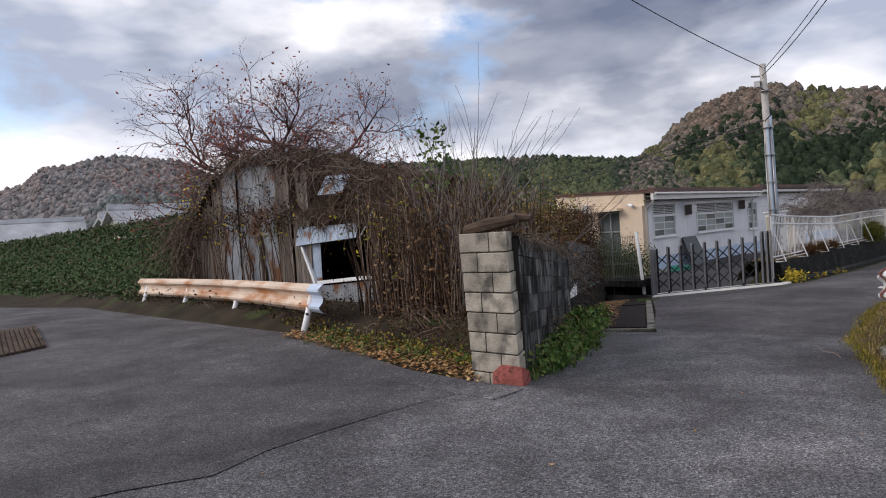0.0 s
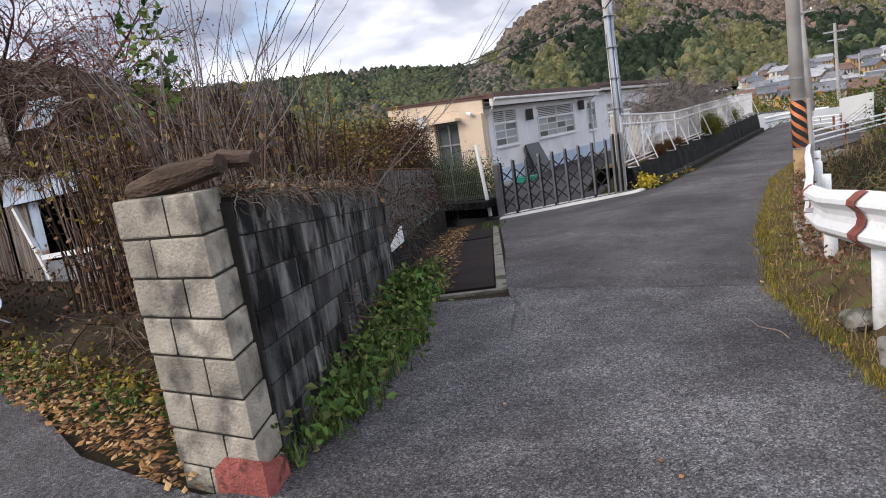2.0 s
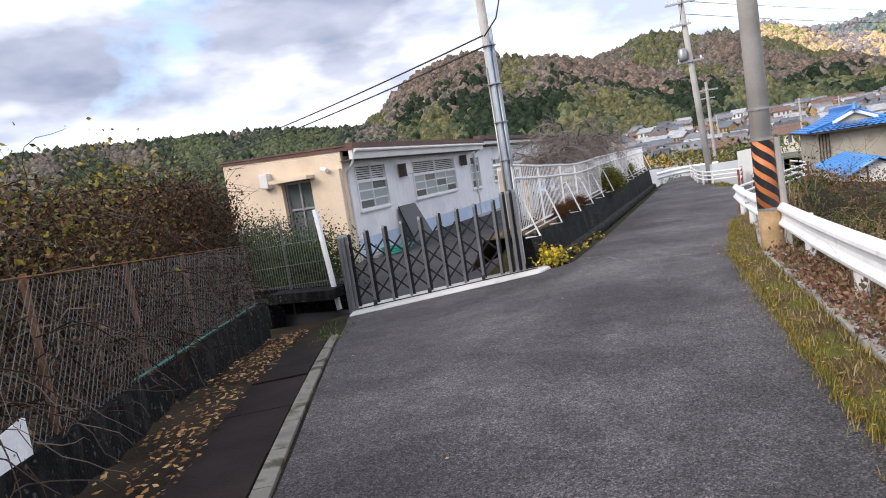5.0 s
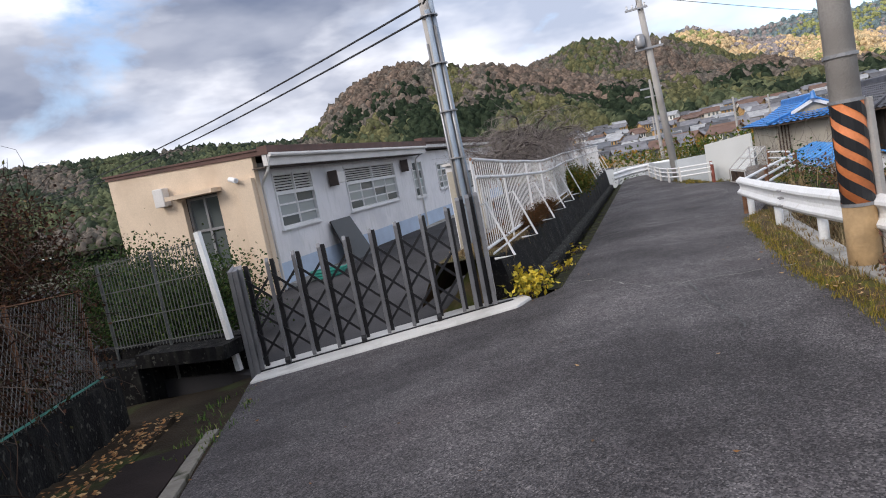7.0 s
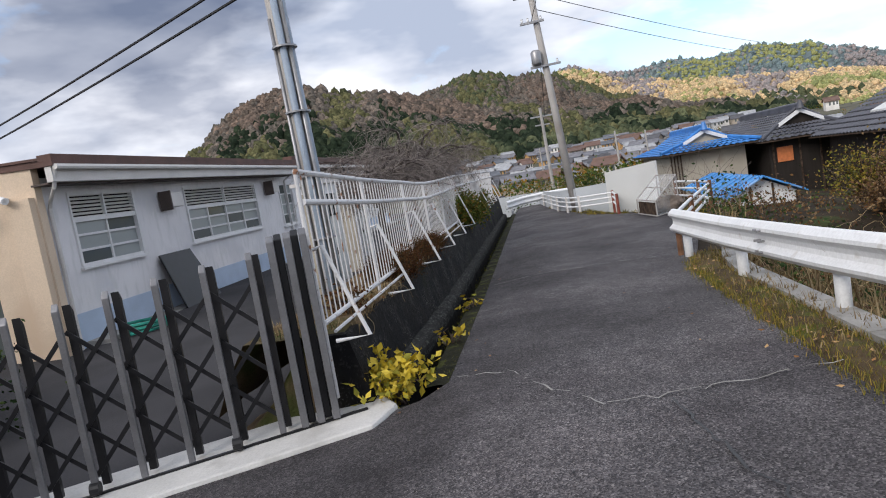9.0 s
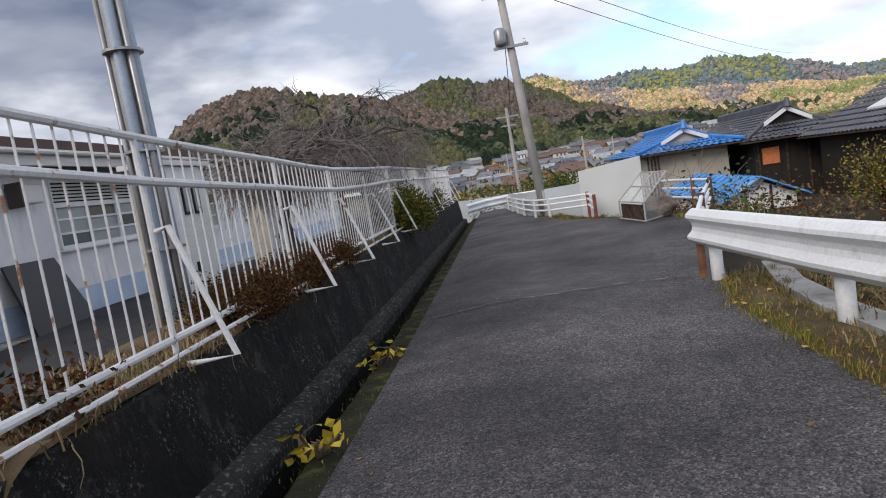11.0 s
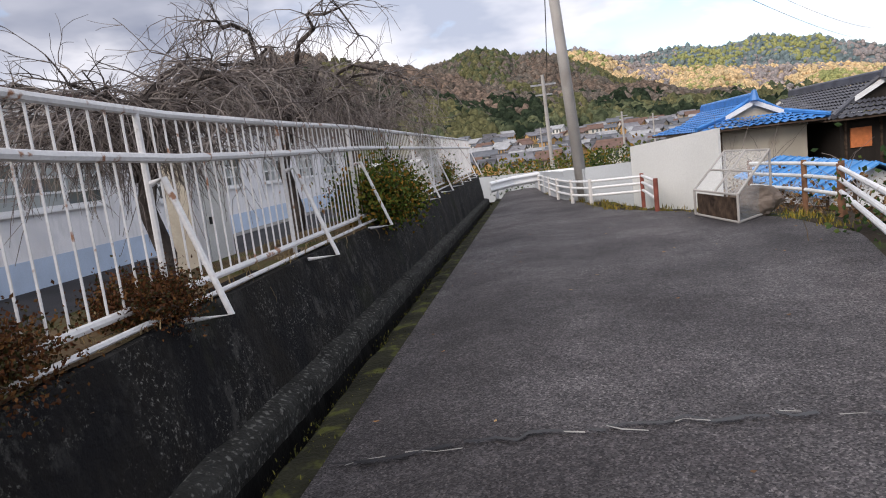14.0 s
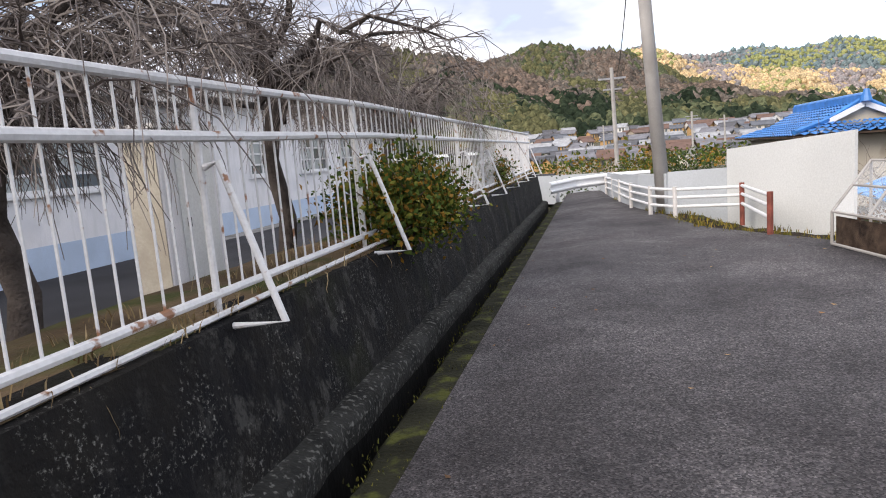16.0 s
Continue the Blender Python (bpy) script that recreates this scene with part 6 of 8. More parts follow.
heap = Bag()
nx_, nt_ = 90, 22
for i in range(nx_ + 1):
    x = -15.1 + 10.2 * i / nx_
    for j in range(nt_ + 1):
        t = j / nt_
        top = shed_top(x)
        e = (top - 0.3) if x < -8.5 else min(top - 0.25, 1.85 + 0.45 * step(-abs(x + 10.9), -4.0, -1.0) + 0.25 * noise.noise((x * 0.8, 0, 0)))
        if t < 0.5:
            k = t * 2
            y, z = SY - 0.14 + 1.5 * k, e + (top - e) * math.sin(k * math.pi / 2)
        else:
            k = (t - 0.5) * 2
            y, z = SY + 1.35 + 1.5 * k, top - (top - 0.6) * k ** 1.5
        z += 0.2 * noise.noise((x * 2.2, y * 2.2, 1)) + 0.1 * noise.noise((x * 6, y * 6, 2))
        heap.v.append((x, y, z))
for i in range(nx_):
    for j in range(nt_):
        a = i * (nt_ + 1) + j
        heap.f.append((a, a + nt_ + 1, a + nt_ + 2, a + 1))
part("roof", heap, M["thatch"], shed, "sagging overgrown roof")
for i in range(26):
    x = R.uniform(-12, -4.5)
    b = Bag()
    z = shed_top(x) - R.uniform(0.0, 0.9)
    b.bar((x, SY - 0.2 + R.uniform(0, 0.8), z), (x + R.uniform(0.5, 1.3), SY + R.uniform(-0.2, 0.9), z + R.uniform(-0.35, 0.25)), R.uniform(0.04, 0.1), R.uniform(0.03, 0.05))
    part("fallen_board", b, M["plank"], shed)


def tangle(bag, n, where, length, r, rng, droop=0.6, wild=0.5, steps=6):
    """Thin crooked stems that start where where() says and wander."""
    for _ in range(n):
        p = Vector(where())
        d = Vector((rng.uniform(-1, 1), rng.uniform(-1, 1), rng.uniform(-0.2, 1))).normalized()
        L = length * rng.uniform(0.4, 1.2)
        pts = [p.copy()]
        for k in range(steps):
            d = (d + Vector((rng.uniform(-1, 1), rng.uniform(-1, 1), rng.uniform(-1, 1))) * wild + Vector((0, 0, -droop * 0.3))).normalized()
            p = p + d * L / steps
            pts.append(p.copy())
        rr = r * rng.uniform(0.5, 1.3)
        bag.tube(pts, [rr * (1 - 0.6 * i / steps) for i in range(steps + 1)], 3, cap=False)


def heap_pt():
    x = R.uniform(-14.8, -3.8)
    if R.random() < 0.3:
        return (x, SY - 0.15 - R.uniform(0, 0.25), R.uniform(1.75, shed_top(x) + 0.05))
    return (x, SY + R.uniform(-0.2, 1.6), shed_top(x) + R.uniform(-0.3, 0.1))


vb = Bag()
tangle(vb, 950, heap_pt, 0.9, 0.008, R, droop=0.5, wild=0.6)
tangle(vb, 620, lambda: (lambda x: (x, SY - 0.17 - R.uniform(0, 0.15), shed_top(x) - R.uniform(-0.05, 0.35)))(R.uniform(-15, -5)), 1.0, 0.0075, R, droop=1.5, wild=0.45)
tangle(vb, 90, lambda: (R.uniform(-14.5, -8.8), SY - 0.2, R.uniform(1.7, 2.4)), 1.3, 0.006, R, droop=1.6, wild=0.35)
tangle(vb, 260, lambda: (R.uniform(-14.9, -13.4), SY - 0.1, R.uniform(0.5, 2.2)), 1.6, 0.01, R, droop=1.4)
tangle(vb, 520, lambda: (lambda x: (x, SY - 0.2, 1.8 + 0.5 * step(-abs(x + 10.9), -4.0, -1.0) + R.uniform(-0.1, 0.35)))(R.uniform(-14.8, -5.2)), 0.6, 0.006, R, droop=1.8, wild=0.5)
for _ in range(70):
    x = R.uniform(-14.5, -8.6)
    vb.tube([(x, SY - 0.1, -0.1), (x + R.uniform(-0.3, 0.3), SY - 0.12, 1.0), (x + R.uniform(-0.6, 0.6), SY - 0.15, R.uniform(1.8, 2.5))], [0.014, 0.011, 0.006], 4, cap=False)
solid("dead_vines", vb, M["vine"], "mass of dead brown vines over the shed", "vines", "stuff")
dl = Bag()
for _ in range(1500):
    p = heap_pt()
    dl.leaf((p[0], p[1] - 0.1, p[2]), R.uniform(0.04, 0.09), R)
for c, n, r_ in (((-8.9, 2.62, 1.95), 420, 0.4), ((-10.6, 2.62, 2.1), 380, 0.5), ((-12.6, 2.65, 2.0), 300, 0.5), ((-6.2, 2.62, 2.1), 320, 0.35), ((-13.8, 2.6, 1.2), 300, 0.5)):
    for _ in range(n):
        dl.leaf((c[0] + R.gauss(0, r_), c[1] + R.gauss(0, 0.08), c[2] + R.gauss(0, r_ * 0.45)), R.uniform(0.03, 0.08), R)
solid("dry_vine_leaves", dl, M["bramble"], "withered brown leaves caught in the vines", "leaves", "stuff")
yl = Bag()
for c, n, r_ in (((-12.8, 2.4, 2.9), 90, 0.5), ((-11.0, 2.3, 2.0), 40, 0.6), ((-8.6, 2.4, 1.9), 25, 0.6), ((-5.4, 2.3, 1.6), 40, 0.7)):
    for _ in range(n):
        yl.leaf((c[0] + R.gauss(0, r_), c[1] + R.gauss(0, 0.2), c[2] + R.gauss(0, r_ * 0.5)), R.uniform(0.05, 0.11), R)
solid("yellow_vine_leaves", yl, M["yellow"], "yellow autumn leaves on the shed vines", "leaves", "stuff")


# ---- trees ----
def grow(bag, p, d, length, r, depth, rng, spread=0.6, droop=0.0, gnarl=0.25, tips=None, kids=(2, 3), sides=5, shrink=0.72):
    """A limb that bends and forks until depth runs out; tips collects the ends of the twigs."""
    steps = 4
    pts, rs = [p.copy()], [r]
    for k in range(steps):
        d = (d + Vector((rng.uniform(-1, 1), rng.uniform(-1, 1), rng.uniform(-1, 1))) * gnarl + Vector((0, 0, -droop))).normalized()
        p = p + d * length / steps
        pts.append(p.copy())
        rs.append(r * (1 - 0.4 * (k + 1) / steps))
    bag.tube(pts, rs, max(3, sides), cap=False)
    if depth <= 0:
        if tips is not None:
            tips.append(p.copy())
        return
    for _ in range(rng.randint(*kids)):
        nd = (d + Vector((rng.uniform(-1, 1), rng.uniform(-1, 1), rng.uniform(-0.7, 0.9))) * spread).normalized()
        st_ = pts[rng.randint(2, steps)]
        grow(bag, st_.copy(), nd, length * rng.uniform(0.6, 0.9) * shrink / 0.72, r * 0.58, depth - 1, rng, spread, droop, gnarl, tips, kids, sides - 1, shrink)


def bare_tree(name, label, base_pts, height, r, depth, seed, mat_limb, mat_twig, leaf=None, leaf_n=0, leaf_size=0.1, **kw):
    rng = random.Random(seed)
    x, y, z = base_pts[0][:3]
    t = thing(name, label, "tree", (x, y, z))
    trunk, crown, tips = Bag(), Bag(), []
    for bx_, by_, bz_, dx, dy in base_pts:
        p = Vector((bx_, by_, bz_ - 0.2))
        d = Vector((dx, dy, 1)).normalized()
        pts, rs = [p.copy()], [r * 1.25]
        for k in range(5):
            d = (d + Vector((rng.uniform(-1, 1), rng.uniform(-1, 1), 0.3)) * 0.16).normalized()
            p = p + d * height * 0.09
            pts.append(p.copy())
            rs.append(r * (1 - 0.1 * k))
        trunk.tube(pts, rs, 9, cap=False)
        for q in range(5):
            a = rng.uniform(0, 6.28)
            nd = Vector((math.cos(a), math.sin(a), rng.uniform(0.2, 0.9))).normalized()
            grow(crown, pts[rng.randint(3, 5)].copy(), nd, height * 0.3, r * 0.55, depth, rng, tips=tips, **kw)
    part("trunk", trunk, M[mat_limb], t, smooth=True)
    part("crown", crown, M[mat_twig], t)
    if leaf:
        lb_ = Bag()
        for _ in range(leaf_n):
            q = rng.choice(tips)
            lb_.leaf(q + Vector((rng.gauss(0, 0.25), rng.gauss(0, 0.25), rng.gauss(0, 0.2))), leaf_size * rng.uniform(0.6, 1.3), rng)
        part("leaves", lb_, M[leaf], t)
    return t


bare_tree("persimmon_tree", "gnarled bare persimmon tree with a few red leaves", [(-17.4, 6.4, 1.9, -0.45, 0.1), (-16.6, 6.8, 1.9, -0.05, 0.1), (-14.6, 6.6, 2.0, 0.25, 0.0)], 6.2, 0.15, 5, 3, "bark", "twig_red", "redleaf", 2600, 0.1, spread=0.9, gnarl=0.34, kids=(2, 4), shrink=0.72)
for nm, bx, hh, sd in (("persimmon_tree", -12.4, 3.2, 6),):
    bare_tree(nm, "small leaning persimmon tree with red leaves behind the shed", [(bx, 6.2, 1.7, 0.5, 0.0)], hh, 0.08, 4, sd, "bark", "twig_red", "redleaf", 260, 0.09, spread=0.85, gnarl=0.3, kids=(2, 3))


def weeping_tree(x, y, z, h, spread_r, seed):
    """A bare weeping cherry: a short trunk, arching limbs and long hanging twigs."""
    rng = random.Random(seed)
    t = thing("weeping_cherry", "bare weeping cherry tree with arching grey branches", "tree", (x, y, z), group="weeping cherries")
    trunk, twigs = Bag(), Bag()
    top = Vector((x + 0.1, y + 0.05, z + h * 0.62))
    trunk.tube([(x, y, z - 0.2), (x + 0.06, y + 0.04, z + h * 0.16), (x - 0.02, y, z + h * 0.34), (x + 0.09, y - 0.05, z + h * 0.5), top], [0.09, 0.075, 0.07, 0.066, 0.06], 9, cap=False)
    part("trunk", trunk, M["bark"], t, smooth=True)
    for k in range(17):
        a = 2 * math.pi * k / 17 + rng.uniform(-0.2, 0.2)
        R_ = spread_r * rng.uniform(0.65, 1.1)
        pts = []
        s0 = Vector((x + 0.05, y, z + h * rng.uniform(0.45, 0.64)))
        rise = h * rng.uniform(0.15, 0.32)
        for i in range(9):
            q = i / 8
            pts.append(s0 + Vector((math.cos(a) * R_ * q, math.sin(a) * R_ * q, rise * math.sin(q * 2.35) - 0.12 * q)) + Vector((rng.uniform(-1, 1), rng.uniform(-1, 1), rng.uniform(-1, 1))) * 0.09)
        limbs = Bag()
        limbs.tube(pts, [0.036 * (1 - 0.8 * i / 8) for i in range(9)], 6, cap=False)
        part("limb", limbs, M["bark"], t)
        for i in range(2, 9):
            for _ in range(2):
                nd = Vector((math.cos(a) * 0.6 + rng.uniform(-0.9, 0.9), math.sin(a) * 0.6 + rng.uniform(-0.9, 0.9), rng.uniform(-0.3, 0.55))).normalized()
                grow(twigs, pts[i].copy(), nd, rng.uniform(0.2, 0.4), 0.008, 2, rng, spread=0.75, droop=0.07, gnarl=0.24, kids=(2, 3), sides=4)
            for _ in range(3):
                b_ = rng.uniform(0, 6.28)
                p = pts[i].copy()
                d = Vector((math.cos(b_), math.sin(b_), rng.uniform(0.0, 0.7)))
                L = rng.uniform(0.5, 1.15)
                w = [p.copy()]
                for j in range(6):
                    d = (d + Vector((rng.uniform(-1, 1) * 0.25, rng.uniform(-1, 1) * 0.25, -0.34))).normalized()
                    p = p + d * L / 6
                    w.append(p.copy())
                twigs.tube(w, [0.0062, 0.0052, 0.0044, 0.0038, 0.0032, 0.0027, 0.002], 3, cap=False)
                for _ in range(2):
                    q = w[rng.randint(1, 4)]
                    e = q + Vector((rng.uniform(-0.2, 0.2), rng.uniform(-0.2, 0.2), -rng.uniform(0.1, 0.45)))
                    m_ = q.lerp(e, 0.5) + Vector((rng.uniform(-0.06, 0.06), rng.uniform(-0.06, 0.06), 0.04))
                    twigs.tube([q, m_, e], [0.0032, 0.0026, 0.0018], 3, cap=False)
    part("twig", twigs, M["twig_pale"], t)["kind"] = "stuff"


weeping_tree(-3.5, 20.9, -0.1, 2.1, 1.0, 11)
weeping_tree(-3.3, 23.4, -0.1, 2.75, 1.5, 12)
weeping_tree(-3.6, 27.5, -0.1, 2.4, 1.5, 13)


def bush(name, label, c, size, n, leafmat, leaf, seed, twigs=30, twigmat="twig", category="bush"):
    """A shrub: crooked stems from its foot and many small leaves with gaps between the clumps."""
    rng = random.Random(seed)
    x, y, z = c
    t = thing(name, label, category, c)
    st_, lv = Bag(), Bag()
    ends = []
    for _ in range(twigs):
        a, k = rng.uniform(0, 6.28), rng.uniform(0.35, 1.0)
        e = Vector((x + math.cos(a) * size[0] * k, y + math.sin(a) * size[1] * k, z + size[2] * rng.uniform(0.25, 1.0) * (1.15 - 0.5 * k)))
        m_ = Vector((x, y, z)).lerp(e, 0.5) + Vector((rng.uniform(-1, 1) * 0.1, rng.uniform(-1, 1) * 0.1, 0.08))
        st_.tube([(x + rng.uniform(-1, 1) * size[0] * 0.3, y + rng.uniform(-1, 1) * size[1] * 0.3, z - 0.05), m_, e], [0.012, 0.009, 0.004], 3, cap=False)
        ends += [e, m_.lerp(e, 0.5), m_]
    part("stem", st_, M[twigmat], t)["kind"] = "stuff"
    for _ in range(n):
        e = rng.choice(ends)
        r_ = 0.16 * (size[0] + size[1] + size[2]) / 3 + 0.03
        lv.leaf(e + Vector((rng.gauss(0, r_), rng.gauss(0, r_), rng.gauss(0, r_ * 0.8))), leaf * rng.uniform(0.6, 1.3), rng)
    part("foliage", lv, M[leafmat], t)["kind"] = "stuff"
    return t


# bushes along the pipe fence
bush("azalea_bush", "low rust-brown azalea growing through the pipe fence", (-2.44, 16.6, 0.12), (0.24, 0.55, 0.17), 30000, "redbush", 0.02, 1, 300)
bush("azalea_bush", "low rust-brown azalea growing through the pipe fence", (-2.42, 17.75, 0.12), (0.25, 0.55, 0.19), 26000, "redbush", 0.02, 2, 260)
bush("azalea_bush", "small dark brown-green azalea on the retaining wall", (-2.38, 18.95, 0.1), (0.2, 0.22, 0.24), 11000, "redbush", 0.02, 3, 110)
bush("azalea_bush", "small dark brown-green azalea on the retaining wall", (-2.45, 14.6, 0.11), (0.2, 0.3, 0.2), 500, "redbush", 0.035, 4, 20)
bush("evergreen_bush", "rounded green and orange evergreen bush on the wall", (-2.28, 23.55, 0.08), (0.42, 0.85, 0.72), 13000, "shrub", 0.05, 5, 220)
bush("evergreen_bush", "small green bush behind the pipe fence", (-2.4, 30.0, 0.11), (0.3, 0.6, 0.6), 1500, "shrub", 0.05, 6, 50)
bush("yellow_bush", "small bush with bright yellow leaves beside the gate", (-2.02, 13.95, -0.52), (0.34, 0.3, 0.4), 620, "yellow", 0.075, 7, 30)
bush("school_hedge", "dark green evergreen shrub in front of the school", (-7.9, 14.6, -0.8), (1.4, 0.9, 1.75), 26000, "green", 0.06, 8, 260)
bush("school_hedge", "dark green evergreen shrub in front of the school", (-10.2, 15.6, -0.8), (1.3, 0.9, 2.0), 18000, "green", 0.06, 9, 160)

# thicket behind the block wall and the chain-link fence
def lane_pt(s0, s1, u0, u1, z0, z1):
    p = lane(R.uniform(s0, s1), R.uniform(u0, u1))
    return (p.x, p.y, max(p.z, -0.2) + R.uniform(z0, z1))


tb_ = Bag()
tangle(tb_, 1700, lambda: lane_pt(2.2, 12.5, -2.4, -0.55, 0.1, 1.8), 1.0, 0.005, R, droop=0.4, wild=0.55)
tangle(tb_, 420, lambda: lane_pt(4.6, 12.8, -0.15, 0.0, 0.2, 1.1), 0.8, 0.006, R, droop=1.2, wild=0.6)
tangle(tb_, 40, lambda: lane_pt(0.4, 4.6, -0.3, -0.12, 1.2, 1.4), 0.5, 0.008, R, droop=0.4, wild=0.4)
solid("thicket", tb_, M["thicket"], "tangled thicket of dead brown stems along the lane", "thicket", "stuff")
tl_ = Bag()
for _ in range(12000):
    tl_.leaf(lane_pt(1.8, 12.8, -2.4, -0.1, 0.2, 2.0), R.uniform(0.03, 0.07), R)
solid("thicket_leaves", tl_, M["dry"], "withered brown leaves of the thicket", "leaves", "stuff")
ol = Bag()
for _ in range(130):
    c = Vector(lane_pt(3.0, 12.5, -2.8, -0.5, 0.8, 2.3))
    for _ in range(38):
        ol.leaf(c + Vector((R.gauss(0, 0.2), R.gauss(0, 0.2), R.gauss(0, 0.18))), R.uniform(0.04, 0.085), R)
solid("yellowing_shrub_leaves", ol, M["olive"], "yellow-green leaves of shrubs over the fence", "leaves", "stuff")
# dark overgrowth between the netting and the culvert
dk, dks = Bag(), Bag()
for _ in range(300):
    c = Vector(lane_pt(7.6, 13.0, -2.2, -0.12, -0.1, 2.0))
    for _ in range(70):
        dk.leaf(c + Vector((R.gauss(0, 0.17), R.gauss(0, 0.17), R.gauss(0, 0.16))), R.uniform(0.03, 0.065), R)
tangle(dks, 700, lambda: lane_pt(7.6, 13.0, -2.0, -0.05, 0.0, 2.0), 0.9, 0.005, R, droop=0.3, wild=0.5)
for _ in range(230):
    c = Vector(lane_pt(10.9, 13.0, -1.3, -0.1, 0.0, 1.95))
    for _ in range(80):
        dk.leaf(c + Vector((R.gauss(0, 0.15), R.gauss(0, 0.15), R.gauss(0, 0.15))), R.uniform(0.025, 0.055), R)
tangle(dks, 420, lambda: lane_pt(10.9, 13.0, -1.2, -0.05, 0.2, 2.0), 0.8, 0.005, R, droop=0.2, wild=0.5)
solid("bramble_leaves", dk, M["bramble"], "dark red-brown leaves of brambles behind the netting", "leaves", "stuff")
solid("bramble_stems", dks, M["thicket"], "arching dark bramble stems behind the netting", "brambles", "stuff")
# dense stems beside the shed
ds = Bag()
for _ in range(720):
    x, y = R.uniform(-4.8, -1.9), R.uniform(1.7, 3.2)
    h = R.uniform(1.2, 2.4)
    ln = Vector((R.uniform(-0.35, 0.35), R.uniform(-0.3, 0.2), 0))
    pts = [Vector((x, y, 0)), Vector((x, y, h * 0.5)) + ln * 0.3 + Vector((R.uniform(-1, 1), R.uniform(-1, 1), 0)) * 0.06, Vector((x, y, h)) + ln]
    ds.tube(pts, [0.013, 0.009, 0.004], 4, cap=False)
tangle(ds, 230, lambda: (R.uniform(-4.6, -2.2), R.uniform(1.9, 3.0), R.uniform(0.2, 2.2)), 0.8, 0.006, R, droop=0.5, wild=0.6)
tangle(ds, 420, lambda: (R.uniform(-3.4, -0.7), R.uniform(0.6, 2.2), R.uniform(0.05, 0.5)), 0.5, 0.006, R, droop=0.8, wild=0.6)
solid("dead_stems", ds, M["vine"], "dense stand of dead brown stems beside the shed", "dead stems", "stuff")
sl_ = Bag()
for _ in range(800):
    x = R.uniform(-5.2, -1.0)
    sl_.leaf((x, R.uniform(1.2, 2.8), abs(R.gauss(0, 0.45))), R.uniform(0.03, 0.08), R)
solid("dead_stem_leaves", sl_, M["dry"], "shrivelled brown leaves on the dead stems", "leaves", "stuff")


def sapling(x, y, z, h, seed, n=9, spread_=0.45):
    rng = random.Random(seed)
    t = thing("bare_sapling", "bare sapling with long thin upright twigs", "sapling", (x, y, z), group="bare saplings")
    b = Bag()
    for _ in range(n):
        d = Vector((rng.uniform(-1, 1) * spread_, rng.uniform(-1, 1) * spread_, 1)).normalized()
        grow(b, Vector((x, y, z)), d, h * rng.uniform(0.42, 0.62), 0.0125, 2, rng, spread=0.5, droop=-0.05, gnarl=0.13, kids=(2, 4), sides=5)
    part("branch", b, M["twig_pale"], t)["kind"] = "stuff"
    return t


sapling(-2.6, 1.9, 0.2, 2.6, 21, 5, 0.55)
sapling(-2.9, 2.6, 0.2, 2.7, 22, 6, 0.6)
sapling(-2.2, 2.8, 0.2, 2.6, 26, 4, 0.7)
sapling(-4.0, 4.2, 0.2, 2.3, 23, 6)
sapling(-3.2, 3.2, 0.2, 2.4, 24, 6)
ug, ugl, ugw = Bag(), Bag(), Bag()


def shed_foot():
    x = R.uniform(-15.5, -4.8)
    return (x, R.uniform(1.5 + 0.05 * max(0, x + 8) * -4, 2.85), R.uniform(0.0, 0.3))


tangle(ug, 650, shed_foot, 0.55, 0.006, R, droop=0.4, wild=0.6)
for _ in range(5200):
    p = shed_foot()
    ugl.leaf((p[0], p[1], abs(R.gauss(0, 0.2))), R.uniform(0.04, 0.09), R)
for _ in range(3000):
    x = R.uniform(-16, -1.0)
    y = 1.62 - 0.0 * x if x < -9 else 1.62 - 1.35 * (x + 9) / 8.3
    ugw.leaf((x, y + abs(R.gauss(0, 0.28)), abs(R.gauss(0, 0.08))), R.uniform(0.03, 0.08), R)
solid("shed_undergrowth", ug, M["vine"], "low tangle of dead stems at the shed's foot", "undergrowth", "stuff")
solid("undergrowth_leaves", ugl, M["bramble"], "brown leaves of the undergrowth at the shed's foot", "leaves", "stuff")
solid("lane_edge_weeds", ugw, M["olive"], "yellow-green weeds along the side lane's edge", "weeds", "stuff")
ivy = Bag()
for _ in range(150):
    k = R.random()
    ivy.leaf((-3.15 + R.gauss(0, 0.14), 2.1 + R.gauss(0, 0.14), 2.2 + 1.0 * k + R.gauss(0, 0.05)), R.uniform(0.07, 0.13), R)
solid("leafy_shoot", ivy, M["weed"], "green leaves on a tall shoot by the shed", "leaves", "stuff")
yl2 = Bag()
for _ in range(46):
    p = lane_pt(5.2, 6.2, -1.3, -0.7, 1.2, 2.1)
    yl2.leaf(p, R.uniform(0.08, 0.14), R)
solid("yellow_shoot", yl2, M["olive"], "yellowing leaves on a shoot above the block wall", "leaves", "stuff")

# hedge bank on the far side lane
hd = Bag()
for _ in range(26000):
    x = -60 + 45.5 * (1 - R.random() ** 1.9)
    y = 1.45 + R.random() * 3.6 + 0.02 * max(0, -x - 20)
    hh = 2.4 * step(y, 1.4, 3.9) * step(-x, 13.5, 16)
    hd.leaf((x, y, hh + R.uniform(-0.15, 0.28)), R.uniform(0.06, 0.14) * (1 + 0.02 * max(0, -x - 16)), R)
solid("hedge_bank", hd, M["hedge"], "bank overgrown with green weeds and shrubs", "hedge", "stuff")
hdm = grid_mesh("hedge_mound", spaced((-90, -15, 60)), spaced((1.3, 12, 24)), lambda x, y: (2.3 * step(y, 1.3, 4.0) - 0.2) * step(-x, 14.3, 15.5) - 0.05 + 0.2 * noise.noise((x * 0.6, y * 0.6, 5)), None)
